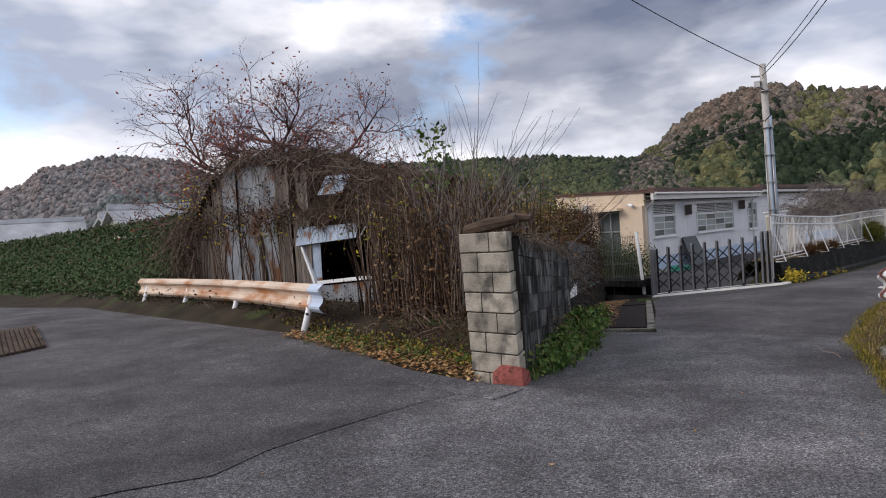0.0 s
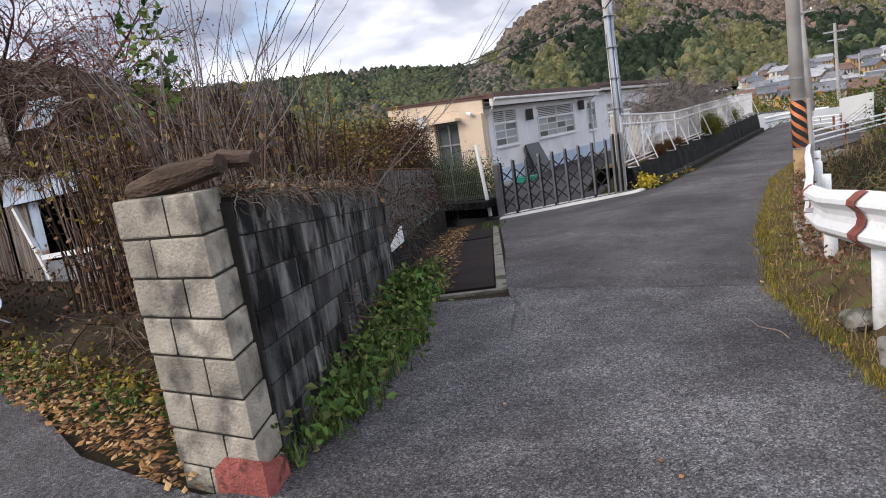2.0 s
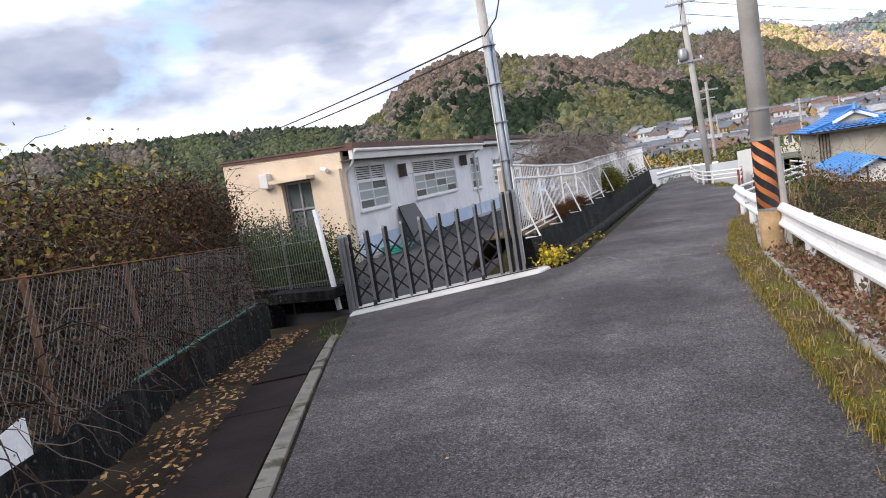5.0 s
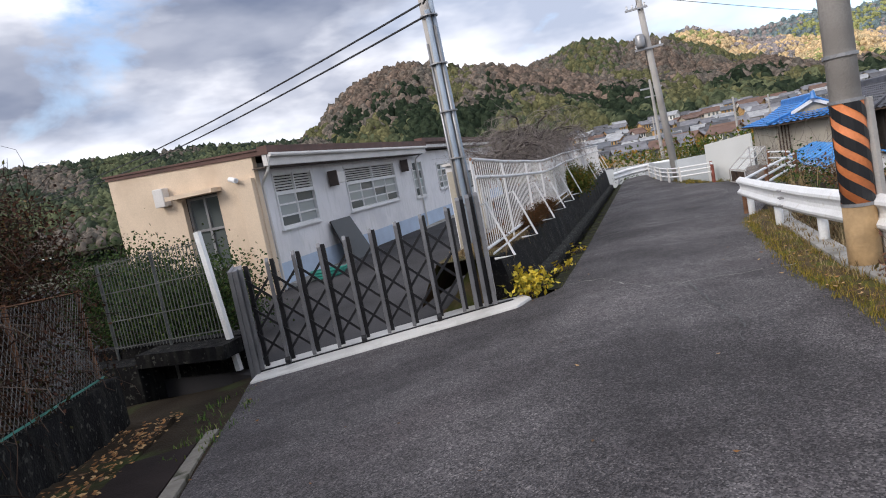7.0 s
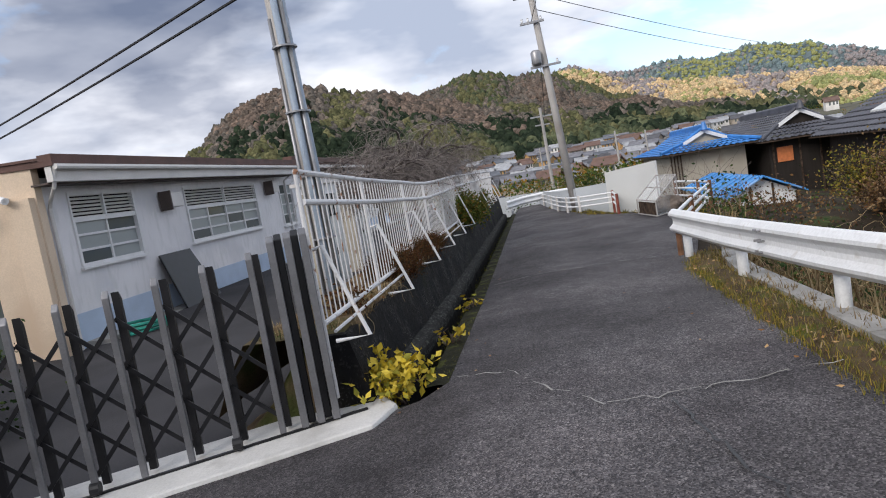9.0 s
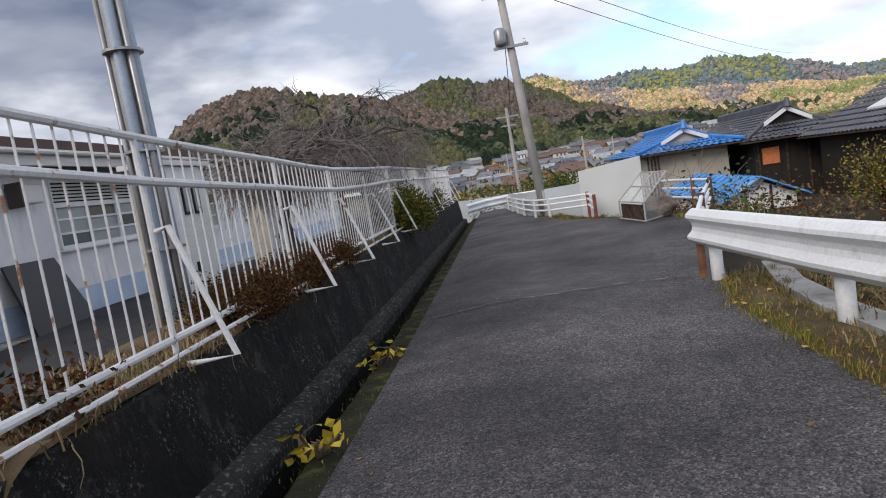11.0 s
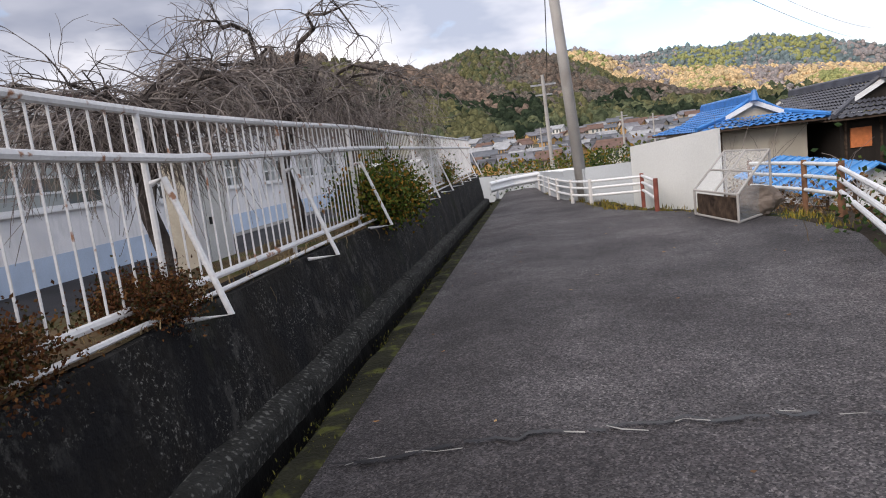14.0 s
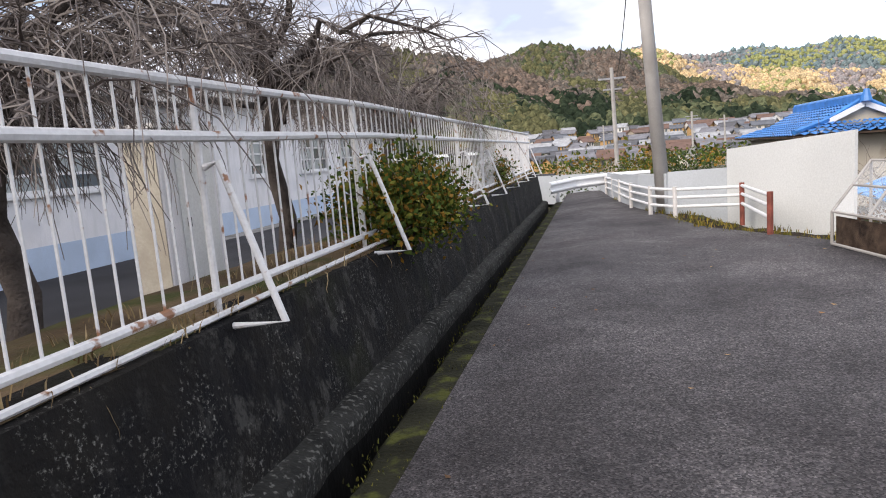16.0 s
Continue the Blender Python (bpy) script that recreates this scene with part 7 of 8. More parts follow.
solid("hedge_mound", hdm, mat("dark_leaf_mould", (0.035, 0.06, 0.022), 0.95, scale=2, fine=12, var=0.5, bump=1.0), "green overgrown earth bank", "bank", "structure", smooth=True)


# ---- weeds, litter and edges ----
def tuft(bag, x, y, z, n, h, rng, w=0.006):
    for _ in range(n):
        a = rng.uniform(0, 6.28)
        L = rng.uniform(0.3, 1.0) * h
        bag.blade((x + rng.gauss(0, 0.04), y + rng.gauss(0, 0.04), z - 0.01), L, (math.cos(a) * L * 0.6, math.sin(a) * L * 0.6), w)


wd_, wl = Bag(), Bag()
for _ in range(150):
    s_ = 0.25 + 3.65 * R.random() ** 0.75
    p = lane(s_, R.uniform(0.03, 0.1 + 0.42 * step(s_, 0.2, 1.6)))
    tuft(wd_, p.x, p.y, p.z, 9, 0.22, R)
    for _ in range(9):
        wl.leaf((p.x + R.gauss(0, 0.07), p.y + R.gauss(0, 0.07), p.z + R.uniform(0.02, 0.26)), R.uniform(0.035, 0.09), R)
for _ in range(40):
    p = lane(R.uniform(3.3, 4.4), R.uniform(0.1, 0.55))
    for _ in range(14):
        wl.leaf((p.x + R.gauss(0, 0.08), p.y + R.gauss(0, 0.08), p.z + R.uniform(0.02, 0.3)), R.uniform(0.06, 0.13), R)
for _ in range(45):
    x = R.uniform(-4.8, -0.8)
    y = 0.25 + 0.25 * (-x - 0.8) / 4 + R.uniform(-0.1, 0.5)
    tuft(wd_, x, y, 0.0, 10, 0.14, R)
    for _ in range(7):
        wl.leaf((x + R.gauss(0, 0.08), y + R.gauss(0, 0.08), R.uniform(0.01, 0.16)), R.uniform(0.03, 0.07), R)
for _ in range(34):
    s_ = R.uniform(10.5, 13.0)
    p = lane(s_, R.uniform(0.95, 1.5))
    tuft(wd_, p.x, p.y, p.z, 8, 0.07, R)
solid("weeds", wd_, M["weed"], "green weeds and grass at the wall's foot", "weeds", "stuff")
solid("weed_leaves", wl, M["weed"], "broad green weed leaves at the wall's foot", "weeds", "stuff")

lt_ = Bag()
for _ in range(950):
    p = lane(R.uniform(3.9, 12.6), R.choice((R.uniform(0.04, 0.6), R.uniform(0.3, 0.7))))
    lt_.leaf((p.x, p.y, p.z + R.uniform(0.03, 0.07)), R.uniform(0.03, 0.075), R, 0.7)
for _ in range(2600):
    x = R.uniform(-5.5, -0.45)
    y0 = -0.25 + 0.16 * (-x)
    lt_.leaf((x, y0 + abs(R.gauss(0, 0.45)), R.uniform(0.0, 0.07)), R.uniform(0.03, 0.08), R, 0.6)
for _ in range(900):
    x = R.uniform(-16, -5)
    lt_.leaf((x, 1.3 + abs(R.gauss(0, 0.3)) + 0.02 * (-x - 5), R.uniform(-0.02, 0.05)), R.uniform(0.04, 0.08), R, 0.6)
for _ in range(130):
    y = R.uniform(-3, 30)
    x = R.uniform(left_edge(max(y, 0)) + 0.1, right_edge(y) - 0.1)
    if R.random() < 0.4:
        x = left_edge(max(y, 0)) + abs(R.gauss(0.1, 0.2))
    lt_.leaf((x, y, rz(x, y) + 0.02), R.uniform(0.02, 0.05), R, 0.9)
for _ in range(520):
    y = R.uniform(1, 18.6)
    x = right_edge(y) + R.gauss(0.12, 0.12)
    lt_.leaf((x, y, rz(x, y) + R.uniform(0.03, 0.06)), R.uniform(0.025, 0.055), R, 0.7)
solid("leaf_litter", lt_, M["litter"], "fallen brown leaves along the edges of the lane", "leaves", "stuff")

# verge on the right: moss, straw and a concrete kerb under the guardrail
vg = Bag()
vys = spaced((-2, 18.4, 82))
for i, y in enumerate(vys):
    e = right_edge(y)
    for k, dx in enumerate((-0.06, 0.08, 0.18, 0.28, 0.36)):
        x = e + dx + (0.05 * noise.noise((y * 2.3, k, 0)) if k < 2 else 0)
        vg.v.append((x, y, rz(x, y) + (0.002, 0.035, 0.04, 0.03, 0.0)[k] + 0.02 * noise.noise((x * 5, y * 5, 2)) * (k > 0)))
for i in range(len(vys) - 1):
    for k in range(4):
        a = i * 5 + k
        vg.f.append((a, a + 1, a + 6, a + 5))
solid("verge", vg, M["verge"], "mossy yellow-green verge of the lane", "verge", "structure", smooth=True)
vb_ys = spaced((0.2, 5.6, 36))
bank, bank_grass = Bag(), Bag()
for y in vb_ys:
    e = right_edge(y)
    hh = 0.27 * step(y, 0.2, 1.2) * (1 - step(y, 3.4, 5.6))
    for k, (dx, f) in enumerate(((0.2, 0.0), (0.34, 0.5), (0.46, 0.85), (0.65, 1.0), (0.95, 0.9), (1.3, -0.4))):
        x = e + dx + 0.05 * noise.noise((y * 2.5, k, 4))
        bank.v.append((x, y, rz(x, y) + 0.02 + hh * f + 0.03 * noise.noise((x * 5, y * 5, 6))))
for i in range(len(vb_ys) - 1):
    for k in range(5):
        q = i * 6 + k
        bank.f.append((q, q + 1, q + 7, q + 6))
for _ in range(700):
    y = R.uniform(0.4, 5.4)
    x = right_edge(y) + R.uniform(0.25, 1.1)
    hh = 0.27 * step(y, 0.2, 1.2) * (1 - step(y, 3.4, 5.6)) * step(x - right_edge(y), 0.2, 0.6)
    tuft(bank_grass, x, y, rz(x, y) + hh, 8, R.uniform(0.05, 0.14), R, 0.003)
solid("bank_grass", bank_grass, M["straw"], "dry straw-coloured grass on the bank under the guardrail", "grass", "stuff")
solid("verge_bank", bank, M["verge"], "low bank of earth and dry moss under the guardrail", "bank", "structure", smooth=True)
for x, y, z, sz, sd in ((2.62, 2.35, 0.02, (0.13, 0.17, 0.11), 71), (2.78, 2.0, 0.02, (0.11, 0.13, 0.09), 72), (2.4, 2.95, 0.0, (0.1, 0.15, 0.08), 73), (2.95, 1.6, 0.02, (0.16, 0.14, 0.12), 74)):
    rock("stone", (x, y, z), sz, sd, M["kerb"], "pale weathered stone in the bank under the guardrail")
kr = Bag()
for i in range(13):
    y0 = 5.2 + 1.05 * i
    if y0 > 18.2:
        break
    y1 = y0 + 1.03
    x0, x1 = right_edge(y0) + 0.34, right_edge(y1) + 0.34
    kr.prism([(x0, y0), (x0 + 0.22, y0), (x1 + 0.22, y1), (x1, y1)], rz(1.3, y0) - 0.8, [rz(x0, y0) + 0.05] * 2 + [rz(x1, y1) + 0.05] * 2)
solid("kerb", kr, M["concrete"], "stained concrete kerb under the guardrail", "kerb", "structure")
sg = Bag()
for _ in range(420):
    y = R.uniform(-1, 18.5)
    x = right_edge(y) + R.uniform(0.05, 0.5)
    tuft(sg, x, y, rz(x, y) + 0.03, 8, R.uniform(0.05, 0.14), R, 0.005)
solid("verge_grass", sg, M["straw"], "short straw-coloured grass on the verge", "grass", "stuff")
mg, ml = Bag(), Bag()
for _ in range(3800):
    y = 18.5 * R.random() ** 1.4
    x = right_edge(y) + R.uniform(-0.08, 0.34)
    tuft(mg, x, y, rz(x, y) + 0.02, 8, R.uniform(0.03, 0.085), R, 0.0028)
for _ in range(2200):
    y = 14.2 + 21.8 * R.random() ** 1.3
    x = -1.66 + R.uniform(-0.1, 0.1)
    tuft(ml, x, y, rz(x, y) - 0.005, 6, R.uniform(0.012, 0.04), R, 0.004)
for _ in range(260):
    y = R.uniform(23.8, 36)
    x = right_edge(y) + R.uniform(-0.1, 0.5)
    tuft(mg, x, y, rz(x, y), 7, R.uniform(0.05, 0.13), R, 0.007)
solid("gutter_moss", ml, leafy("gutter_moss", [(0.10, 0.10, 0.022), (0.05, 0.055, 0.015), (0.15, 0.14, 0.03), (0.035, 0.032, 0.015)]), "dark yellow-green moss on the gutter lip", "moss", "stuff")
solid("moss_tufts", mg, M["olive"], "yellow-green moss and grass along the gutter", "grass", "stuff")
wt_ = Bag()
for _ in range(420):
    y = R.uniform(13.9, 15.9)
    tuft(wt_, -2.5 + R.uniform(-0.5, 0.25), y, rw_top(y), 8, R.uniform(0.04, 0.12), R, 0.004)
for _ in range(330):
    y = R.uniform(14, 36)
    p = Vector((-2.5 + R.uniform(-0.4, 0.26), y, rw_top(y) + 0.02))
    tuft(wt_, p.x, p.y, p.z, 7, R.uniform(0.05, 0.14), R, 0.004)
tangle(wt_, 200, lambda: (-2.26 + R.uniform(-0.2, 0.05), R.uniform(14, 36), R.uniform(0.1, 0.15)), 0.26, 0.003, R, droop=1.6, wild=0.5)
solid("wall_top_weeds", wt_, M["straw"], "dry weeds hanging over the retaining wall", "weeds", "stuff")
for i, (x, y) in enumerate(((-1.7, 17.3), (-1.72, 15.5))):
    bush("gutter_weed", "young yellow-green weed growing from the gutter", (x, y, rz(x, y) - 0.05), (0.12, 0.2, 0.22), 34, "yellow", 0.08, 30 + i, 8, category="weed")

# scrub below the guardrail on the right
sc_ = Bag()
for _ in range(7000):
    y = R.uniform(3.5, 34)
    x = right_edge(min(y, 20)) + 0.7 + abs(R.gauss(0, 1.5)) + 1.2 * step(y, 19, 22)
    sc_.leaf((x, y, ground_z(x, y) + abs(R.gauss(0.1, 0.3))), R.uniform(0.05, 0.1), R)
solid("scrub_leaves", sc_, M["dry"], "brown and russet scrub below the guardrail", "scrub", "stuff")
sg_ = Bag()
for _ in range(6500):
    y = R.uniform(3.5, 24)
    x = right_edge(min(y, 20)) + 0.75 + abs(R.gauss(0, 1.4))
    sg_.leaf((x, y, ground_z(x, y) + abs(R.gauss(0.2, 0.35))), R.uniform(0.05, 0.1), R)
solid("scrub_green", sg_, M["green"], "dark green scrub below the guardrail", "scrub", "stuff")
ss_ = Bag()
tangle(ss_, 900, lambda: (R.uniform(2.2, 7), R.uniform(4, 24), ground_z(4, 10) + R.uniform(0, 0.6)), 0.9, 0.007, R, droop=0.3)
for _ in range(800):
    y = R.uniform(9, 22)
    x = right_edge(min(y, 20)) + R.uniform(0.62, 2.6)
    tuft(ss_, x, y, ground_z(x, y), 8, R.uniform(0.3, 0.7), R, 0.006)
solid("scrub_stems", ss_, M["straw"], "dry straw and stems below the guardrail", "scrub", "stuff")
for i, (x, y, s_, m_) in enumerate(((7.6, 26.6, (1.0, 1.0, 1.7), "olive"), (8.3, 25.4, (1.3, 1.0, 2.1), "dry"), (8.8, 26.0, (1.3, 1.0, 2.2), "dry"), (6.6, 23.6, (0.7, 0.7, 0.9), "dry"), (5.0, 12.5, (1.1, 1.1, 1.0), "green"), (6.5, 15.0, (1.2, 1.2, 1.1), "dry"))):
    bush("roadside_bush", "tall dry autumn bush with brown stems", (x, y, ground_z(x, y)), s_, 2600, m_, 0.075, 40 + i, 140, "vine")
# trees behind the low screen wall
for i, (x, y, s_) in enumerate(((-0.6, 41.5, (1.2, 1.5, 1.7)), (0.9, 43, (1.4, 1.5, 1.9)), (2.6, 44, (1.3, 1.3, 2.2)), (1.8, 47, (1.4, 1.4, 2.4)))):
    bush("garden_shrub", "clipped green garden shrub behind the screen wall", (x, y, -1.8), s_, 3200, "shrub" if i % 2 else "green", 0.11, 60 + i, 70)
# bare climbers before the blue-roofed house
cbm = Bag()
tangle(cbm, 60, lambda: (R.uniform(4.6, 7.4), 38.8, R.uniform(-1.6, -0.4)), 1.6, 0.012, R, droop=-0.5, wild=0.4)
tangle(cbm, 60, lambda: (R.uniform(3.4, 5.4), 29.0, R.uniform(-1.6, -0.7)), 1.0, 0.008, R, droop=-0.3, wild=0.4)
solid("bare_climbers", cbm, M["twig_pale"], "bare twigs in front of the tiled houses", "twigs", "stuff")

# road details: tar joint, cracks, steel grating on the side lane
ck = Bag()


def crack(pts, w, bag, keep=0.85):
    for (x0, y0), (x1, y1) in zip(pts, pts[1:]):
        n = max(2, int(math.hypot(x1 - x0, y1 - y0) / 0.08))
        prev = None
        for i in range(n + 1):
            k = i / n
            x, y = x0 + (x1 - x0) * k + R.gauss(0, 0.015), y0 + (y1 - y0) * k + R.gauss(0, 0.02)
            ww = w * R.uniform(0.3, 1.2)
            cur = ((x, y + ww, rz(x, y) + 0.022), (x, y - ww, rz(x, y) + 0.022)) if abs(x1 - x0) > abs(y1 - y0) else ((x + ww, y, rz(x, y) + 0.022), (x - ww, y, rz(x, y) + 0.022))
            if prev and R.random() < keep:
                bag.add([prev[0], prev[1], cur[1], cur[0]], [(0, 1, 2, 3)])
            prev = cur


pale = Bag()
crack([(-1.5, 14.1), (-1.09, 13.92), (-0.75, 13.3), (-0.44, 12.88), (0.1, 12.97), (0.66, 13.1), (1.0, 13.2)], 0.008, pale, 0.8)
crack([(-1.5, 18.7), (-0.93, 18.74), (-0.29, 18.8), (0.39, 18.86), (1.1, 18.77)], 0.006, pale, 0.5)
solid("road_joint", pale, M["concrete"], "pale gritty joint across the asphalt", "road joint", "structure")
crack([(-1.5, 18.71), (-0.93, 18.75), (-0.29, 18.81), (0.39, 18.87), (1.1, 18.78)], 0.016, ck)
crack([(-0.1, 12.9), (0.05, 11.9), (0.2, 11.2), (0.15, 10.6)], 0.008, ck)
crack([(-0.68, 4.0), (0.23, 3.97), (0.9, 4.08), (1.85, 4.19)], 0.01, ck)
crack([(-0.6, 3.9), (-0.2, 3.2), (0.1, 2.4)], 0.008, ck)
solid("road_crack", ck, M["black"], "dark crack across the asphalt", "road crack", "structure")
gr = thing("steel_grating", "rusty ribbed steel ramp plate lying on the asphalt", "ramp plate", (-9, -2.2, 0.02))
for i in range(9):
    b = Bag()
    y = -2.75 + 0.085 * i
    b.bar((-8.1 - 0.05 * i, y, 0.06), (-12.5, y + 0.7, 0.06), 0.06, 0.04)
    part("rib", b, M["timber"], gr)


# ---- hills, village, distance ----
def crown_mesh(sp_, rng, material, fine):
    """Many ragged tree crowns in one mesh; each row of sp_ gives x, y, z, radius and slenderness."""
    bm = bmesh.new()
    bmesh.ops.create_icosphere(bm, subdivisions=fine, radius=1.0)
    if fine > 1:
        bmesh.ops.delete(bm, geom=[v for v in bm.verts if v.co.z < -0.5], context="VERTS")
    base_v = np.array([tuple(v.co) for v in bm.verts])
    bm.verts.index_update()
    base_f = np.array([[v.index for v in f.verts] for f in bm.faces])
    bm.free()
    n, nv, nf = len(sp_), len(base_v), len(base_f)
    r = sp_[:, 3][:, None]
    jit = rng.uniform(0.7, 1.2, (n, nv))
    tall = sp_[:, 4][:, None]
    up = base_v[None, :, 2]
    taper = np.where(tall > 1.45, np.clip(1.0 - 0.75 * np.clip(up, 0, 1) ** 1.3, 0.12, 1) * 0.75, 1.0)
    v = np.empty((n, nv, 3))
    v[:, :, 0] = sp_[:, 0][:, None] + base_v[None, :, 0] * r * jit * 0.62 * taper
    v[:, :, 1] = sp_[:, 1][:, None] + base_v[None, :, 1] * r * jit * 0.62 * taper
    v[:, :, 2] = sp_[:, 2][:, None] + (up * tall * 0.8 * jit + 0.1) * r
    f = (base_f[None, :, :] + (np.arange(n) * nv)[:, None, None]).reshape(-1, 3)
    me = bpy.data.meshes.new("tree_crowns")
    me.vertices.add(n * nv)
    me.vertices.foreach_set("co", v.reshape(-1))
    me.loops.add(f.size)
    me.loops.foreach_set("vertex_index", f.reshape(-1).astype(np.int32))
    me.polygons.add(len(f))
    me.polygons.foreach_set("loop_start", np.arange(0, f.size, 3, dtype=np.int32))
    me.materials.append(material)
    me.update(calc_edges=True)
    return me


def wood(name, col, spread_):
    """Tree crowns of one kind: each tree a shade of its own, mottled by leaves and gaps."""
    m = bpy.data.materials.new(name)
    m.use_nodes = True
    nt = m.node_tree
    b = nt.nodes["Principled BSDF"]
    b.inputs["Roughness"].default_value = 0.95
    b.inputs["Specular IOR Level"].default_value = 0.03
    g = nt.nodes.new("ShaderNodeNewGeometry")
    n = nt.nodes.new("ShaderNodeTexNoise")
    n.inputs["Scale"].default_value, n.inputs["Detail"].default_value = 0.45, 5.0
    nt.links.new(g.outputs["Position"], n.inputs["Vector"])
    r = nt.nodes.new("ShaderNodeValToRGB")
    r.color_ramp.elements[0].position, r.color_ramp.elements[1].position = 0.0, 1.0
    lo, hi = spread_[0], spread_[-1]
    r.color_ramp.elements[0].color = (col[0] * lo * 0.92, col[1] * lo, col[2] * lo, 1)
    r.color_ramp.elements[1].color = (col[0] * hi * 1.06, col[1] * hi, col[2] * hi * 0.95, 1)
    nt.links.new(g.outputs["Random Per Island"], r.inputs["Fac"])
    k = nt.nodes.new("ShaderNodeMapRange")
    k.inputs["From Min"].default_value, k.inputs["From Max"].default_value = 0.35, 0.65
    k.inputs["To Min"].default_value, k.inputs["To Max"].default_value = 0.55, 1.35
    nt.links.new(n.outputs["Fac"], k.inputs["Value"])
    x = nt.nodes.new("ShaderNodeVectorMath")
    x.operation = "SCALE"
    nt.links.new(r.outputs["Color"], x.inputs[0])
    nt.links.new(k.outputs["Result"], x.inputs["Scale"])
    nt.links.new(x.outputs["Vector"], b.inputs["Base Color"])
    return m


def hill(name, label, crest, dist0, dist1, foot_el, cols, seed, n_clump, size, rough_=1.0, spread_=(0.65, 0.85, 1.1, 1.35), near=False):
    """A wooded hill: a displaced slope up to a crest given in bearings and elevations, covered by many tree crowns."""
    rng = random.Random(seed)
    az = [c[0] for c in crest]

    def crest_el(a):
        for (a0, e0), (a1, e1) in zip(crest, crest[1:]):
            if a0 <= a <= a1:
                k = (a - a0) / (a1 - a0)
                return e0 + (e1 - e0) * (k * k * (3 - 2 * k))
        return crest[0][1] if a < crest[0][0] else crest[-1][1]

    def place(a, k):
        d = dist0 + (dist1 - dist0) * k
        el = foot_el + (crest_el(a) - foot_el) * (k ** 0.85)
        w = d * 0.012 * rough_ * (noise.noise((a * 0.35, k * 4, seed)) + 0.5 * noise.noise((a * 1.1, k * 9, seed))) * k * (1.05 - k)
        return Vector((d * math.sin(radians(a)), d * math.cos(radians(a)), 1.0 + d * math.tan(radians(el)) + w * 3))

    b = Bag()
    na, nk = 110, 26
    for i in range(na + 1):
        for j in range(nk + 1):
            b.v.append(tuple(place(az[0] + (az[-1] - az[0]) * i / na, j / nk)))
    for i in range(na):
        for j in range(nk):
            q = i * (nk + 1) + j
            b.f.append((q, q + nk + 1, q + nk + 2, q + 1))
    g = thing(name, label, "hill", place((az[0] + az[-1]) / 2, 0), kind="structure")
    part("slope", b, mat(name + "_soil", tuple(c * 0.75 for c in cols[1 if sum(cols[0][0]) < 0.2 else 0][0]), 0.95, scale=0.05, fine=0.3, var=0.4, bump=0), g, smooth=True)
    spots = [[] for _ in cols]
    for _ in range(n_clump):
        a, k = rng.uniform(az[0], az[-1]), rng.random() ** 0.75
        p = place(a, k)
        m_ = 1.3 * noise.noise((a * 0.22 + seed * 3, k * 2.4, 0.5)) + rng.gauss(0, 0.2)
        pick = min(range(len(cols)), key=lambda i: abs(m_ - cols[i][1]) + abs(k - cols[i][2]) * 0.9)
        spots[pick].append((p.x, p.y, p.z, size * rng.uniform(0.45, 1.0), cols[pick][3]))
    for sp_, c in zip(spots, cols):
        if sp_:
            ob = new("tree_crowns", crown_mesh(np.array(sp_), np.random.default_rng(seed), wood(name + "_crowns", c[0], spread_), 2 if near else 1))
            ob.parent = g
            ob.matrix_parent_inverse = Matrix.Translation(-g.location)
            ob["kind"] = "stuff"


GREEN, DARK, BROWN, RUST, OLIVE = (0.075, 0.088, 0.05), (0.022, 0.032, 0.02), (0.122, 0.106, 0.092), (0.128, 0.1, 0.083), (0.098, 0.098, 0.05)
# the last two tones are paler and greyer: distance haze mixed into the colour
SUNLIT_GOLD, LIME, FAR_HAZED, FARB_HAZED = (0.52, 0.39, 0.23), (0.27, 0.28, 0.12), (0.17, 0.215, 0.225), (0.27, 0.24, 0.24)
hill("hill_wooded", "near hill covered with brown and dark green autumn woods",
     [(-34, 1.0), (-29.5, 4.0), (-27, 5.6), (-24.9, 7.3), (-22.2, 8.8), (-19.5, 9.3), (-17.0, 9.2), (-14.8, 8.4), (-11, 7.8), (-7, 6.4), (-2, 5.0), (4, 3.9), (9, 3.6), (14, 2.2), (20, 1.0)], 350, 620, 0.2,
     [(DARK, 0.22, 0.35, 1.4), (BROWN, -0.15, 0.7, 1.1), (RUST, 0.6, 0.9, 1.1), (GREEN, -0.05, 0.15, 1.3), (OLIVE, -0.6, 0.3, 1.4)], 3, 10500, 7.8, 1.4, (0.65, 0.9, 1.1, 1.4), near=True)
hill("hill_middle", "brown autumn hill behind the village",
     [(-12, 6.0), (-8, 7.4), (-6.1, 7.6), (-3.9, 8.3), (-2.2, 8.0), (-0.6, 7.4), (1.2, 7.2), (3.0, 6.9), (5.0, 6.0), (8, 4.2), (12, 2.8), (17, 1.6), (22, 0.6)], 640, 900, 0.2,
     [(BROWN, 0.0, 0.65, 1.1), (RUST, 0.3, 0.9, 1.0), (GREEN, -0.55, 0.35, 1.3), (DARK, 0.3, 0.05, 1.4), (OLIVE, -0.8, 0.6, 1.2)], 5, 9000, 9.5, 1.4, (0.75, 0.92, 1.08, 1.25))
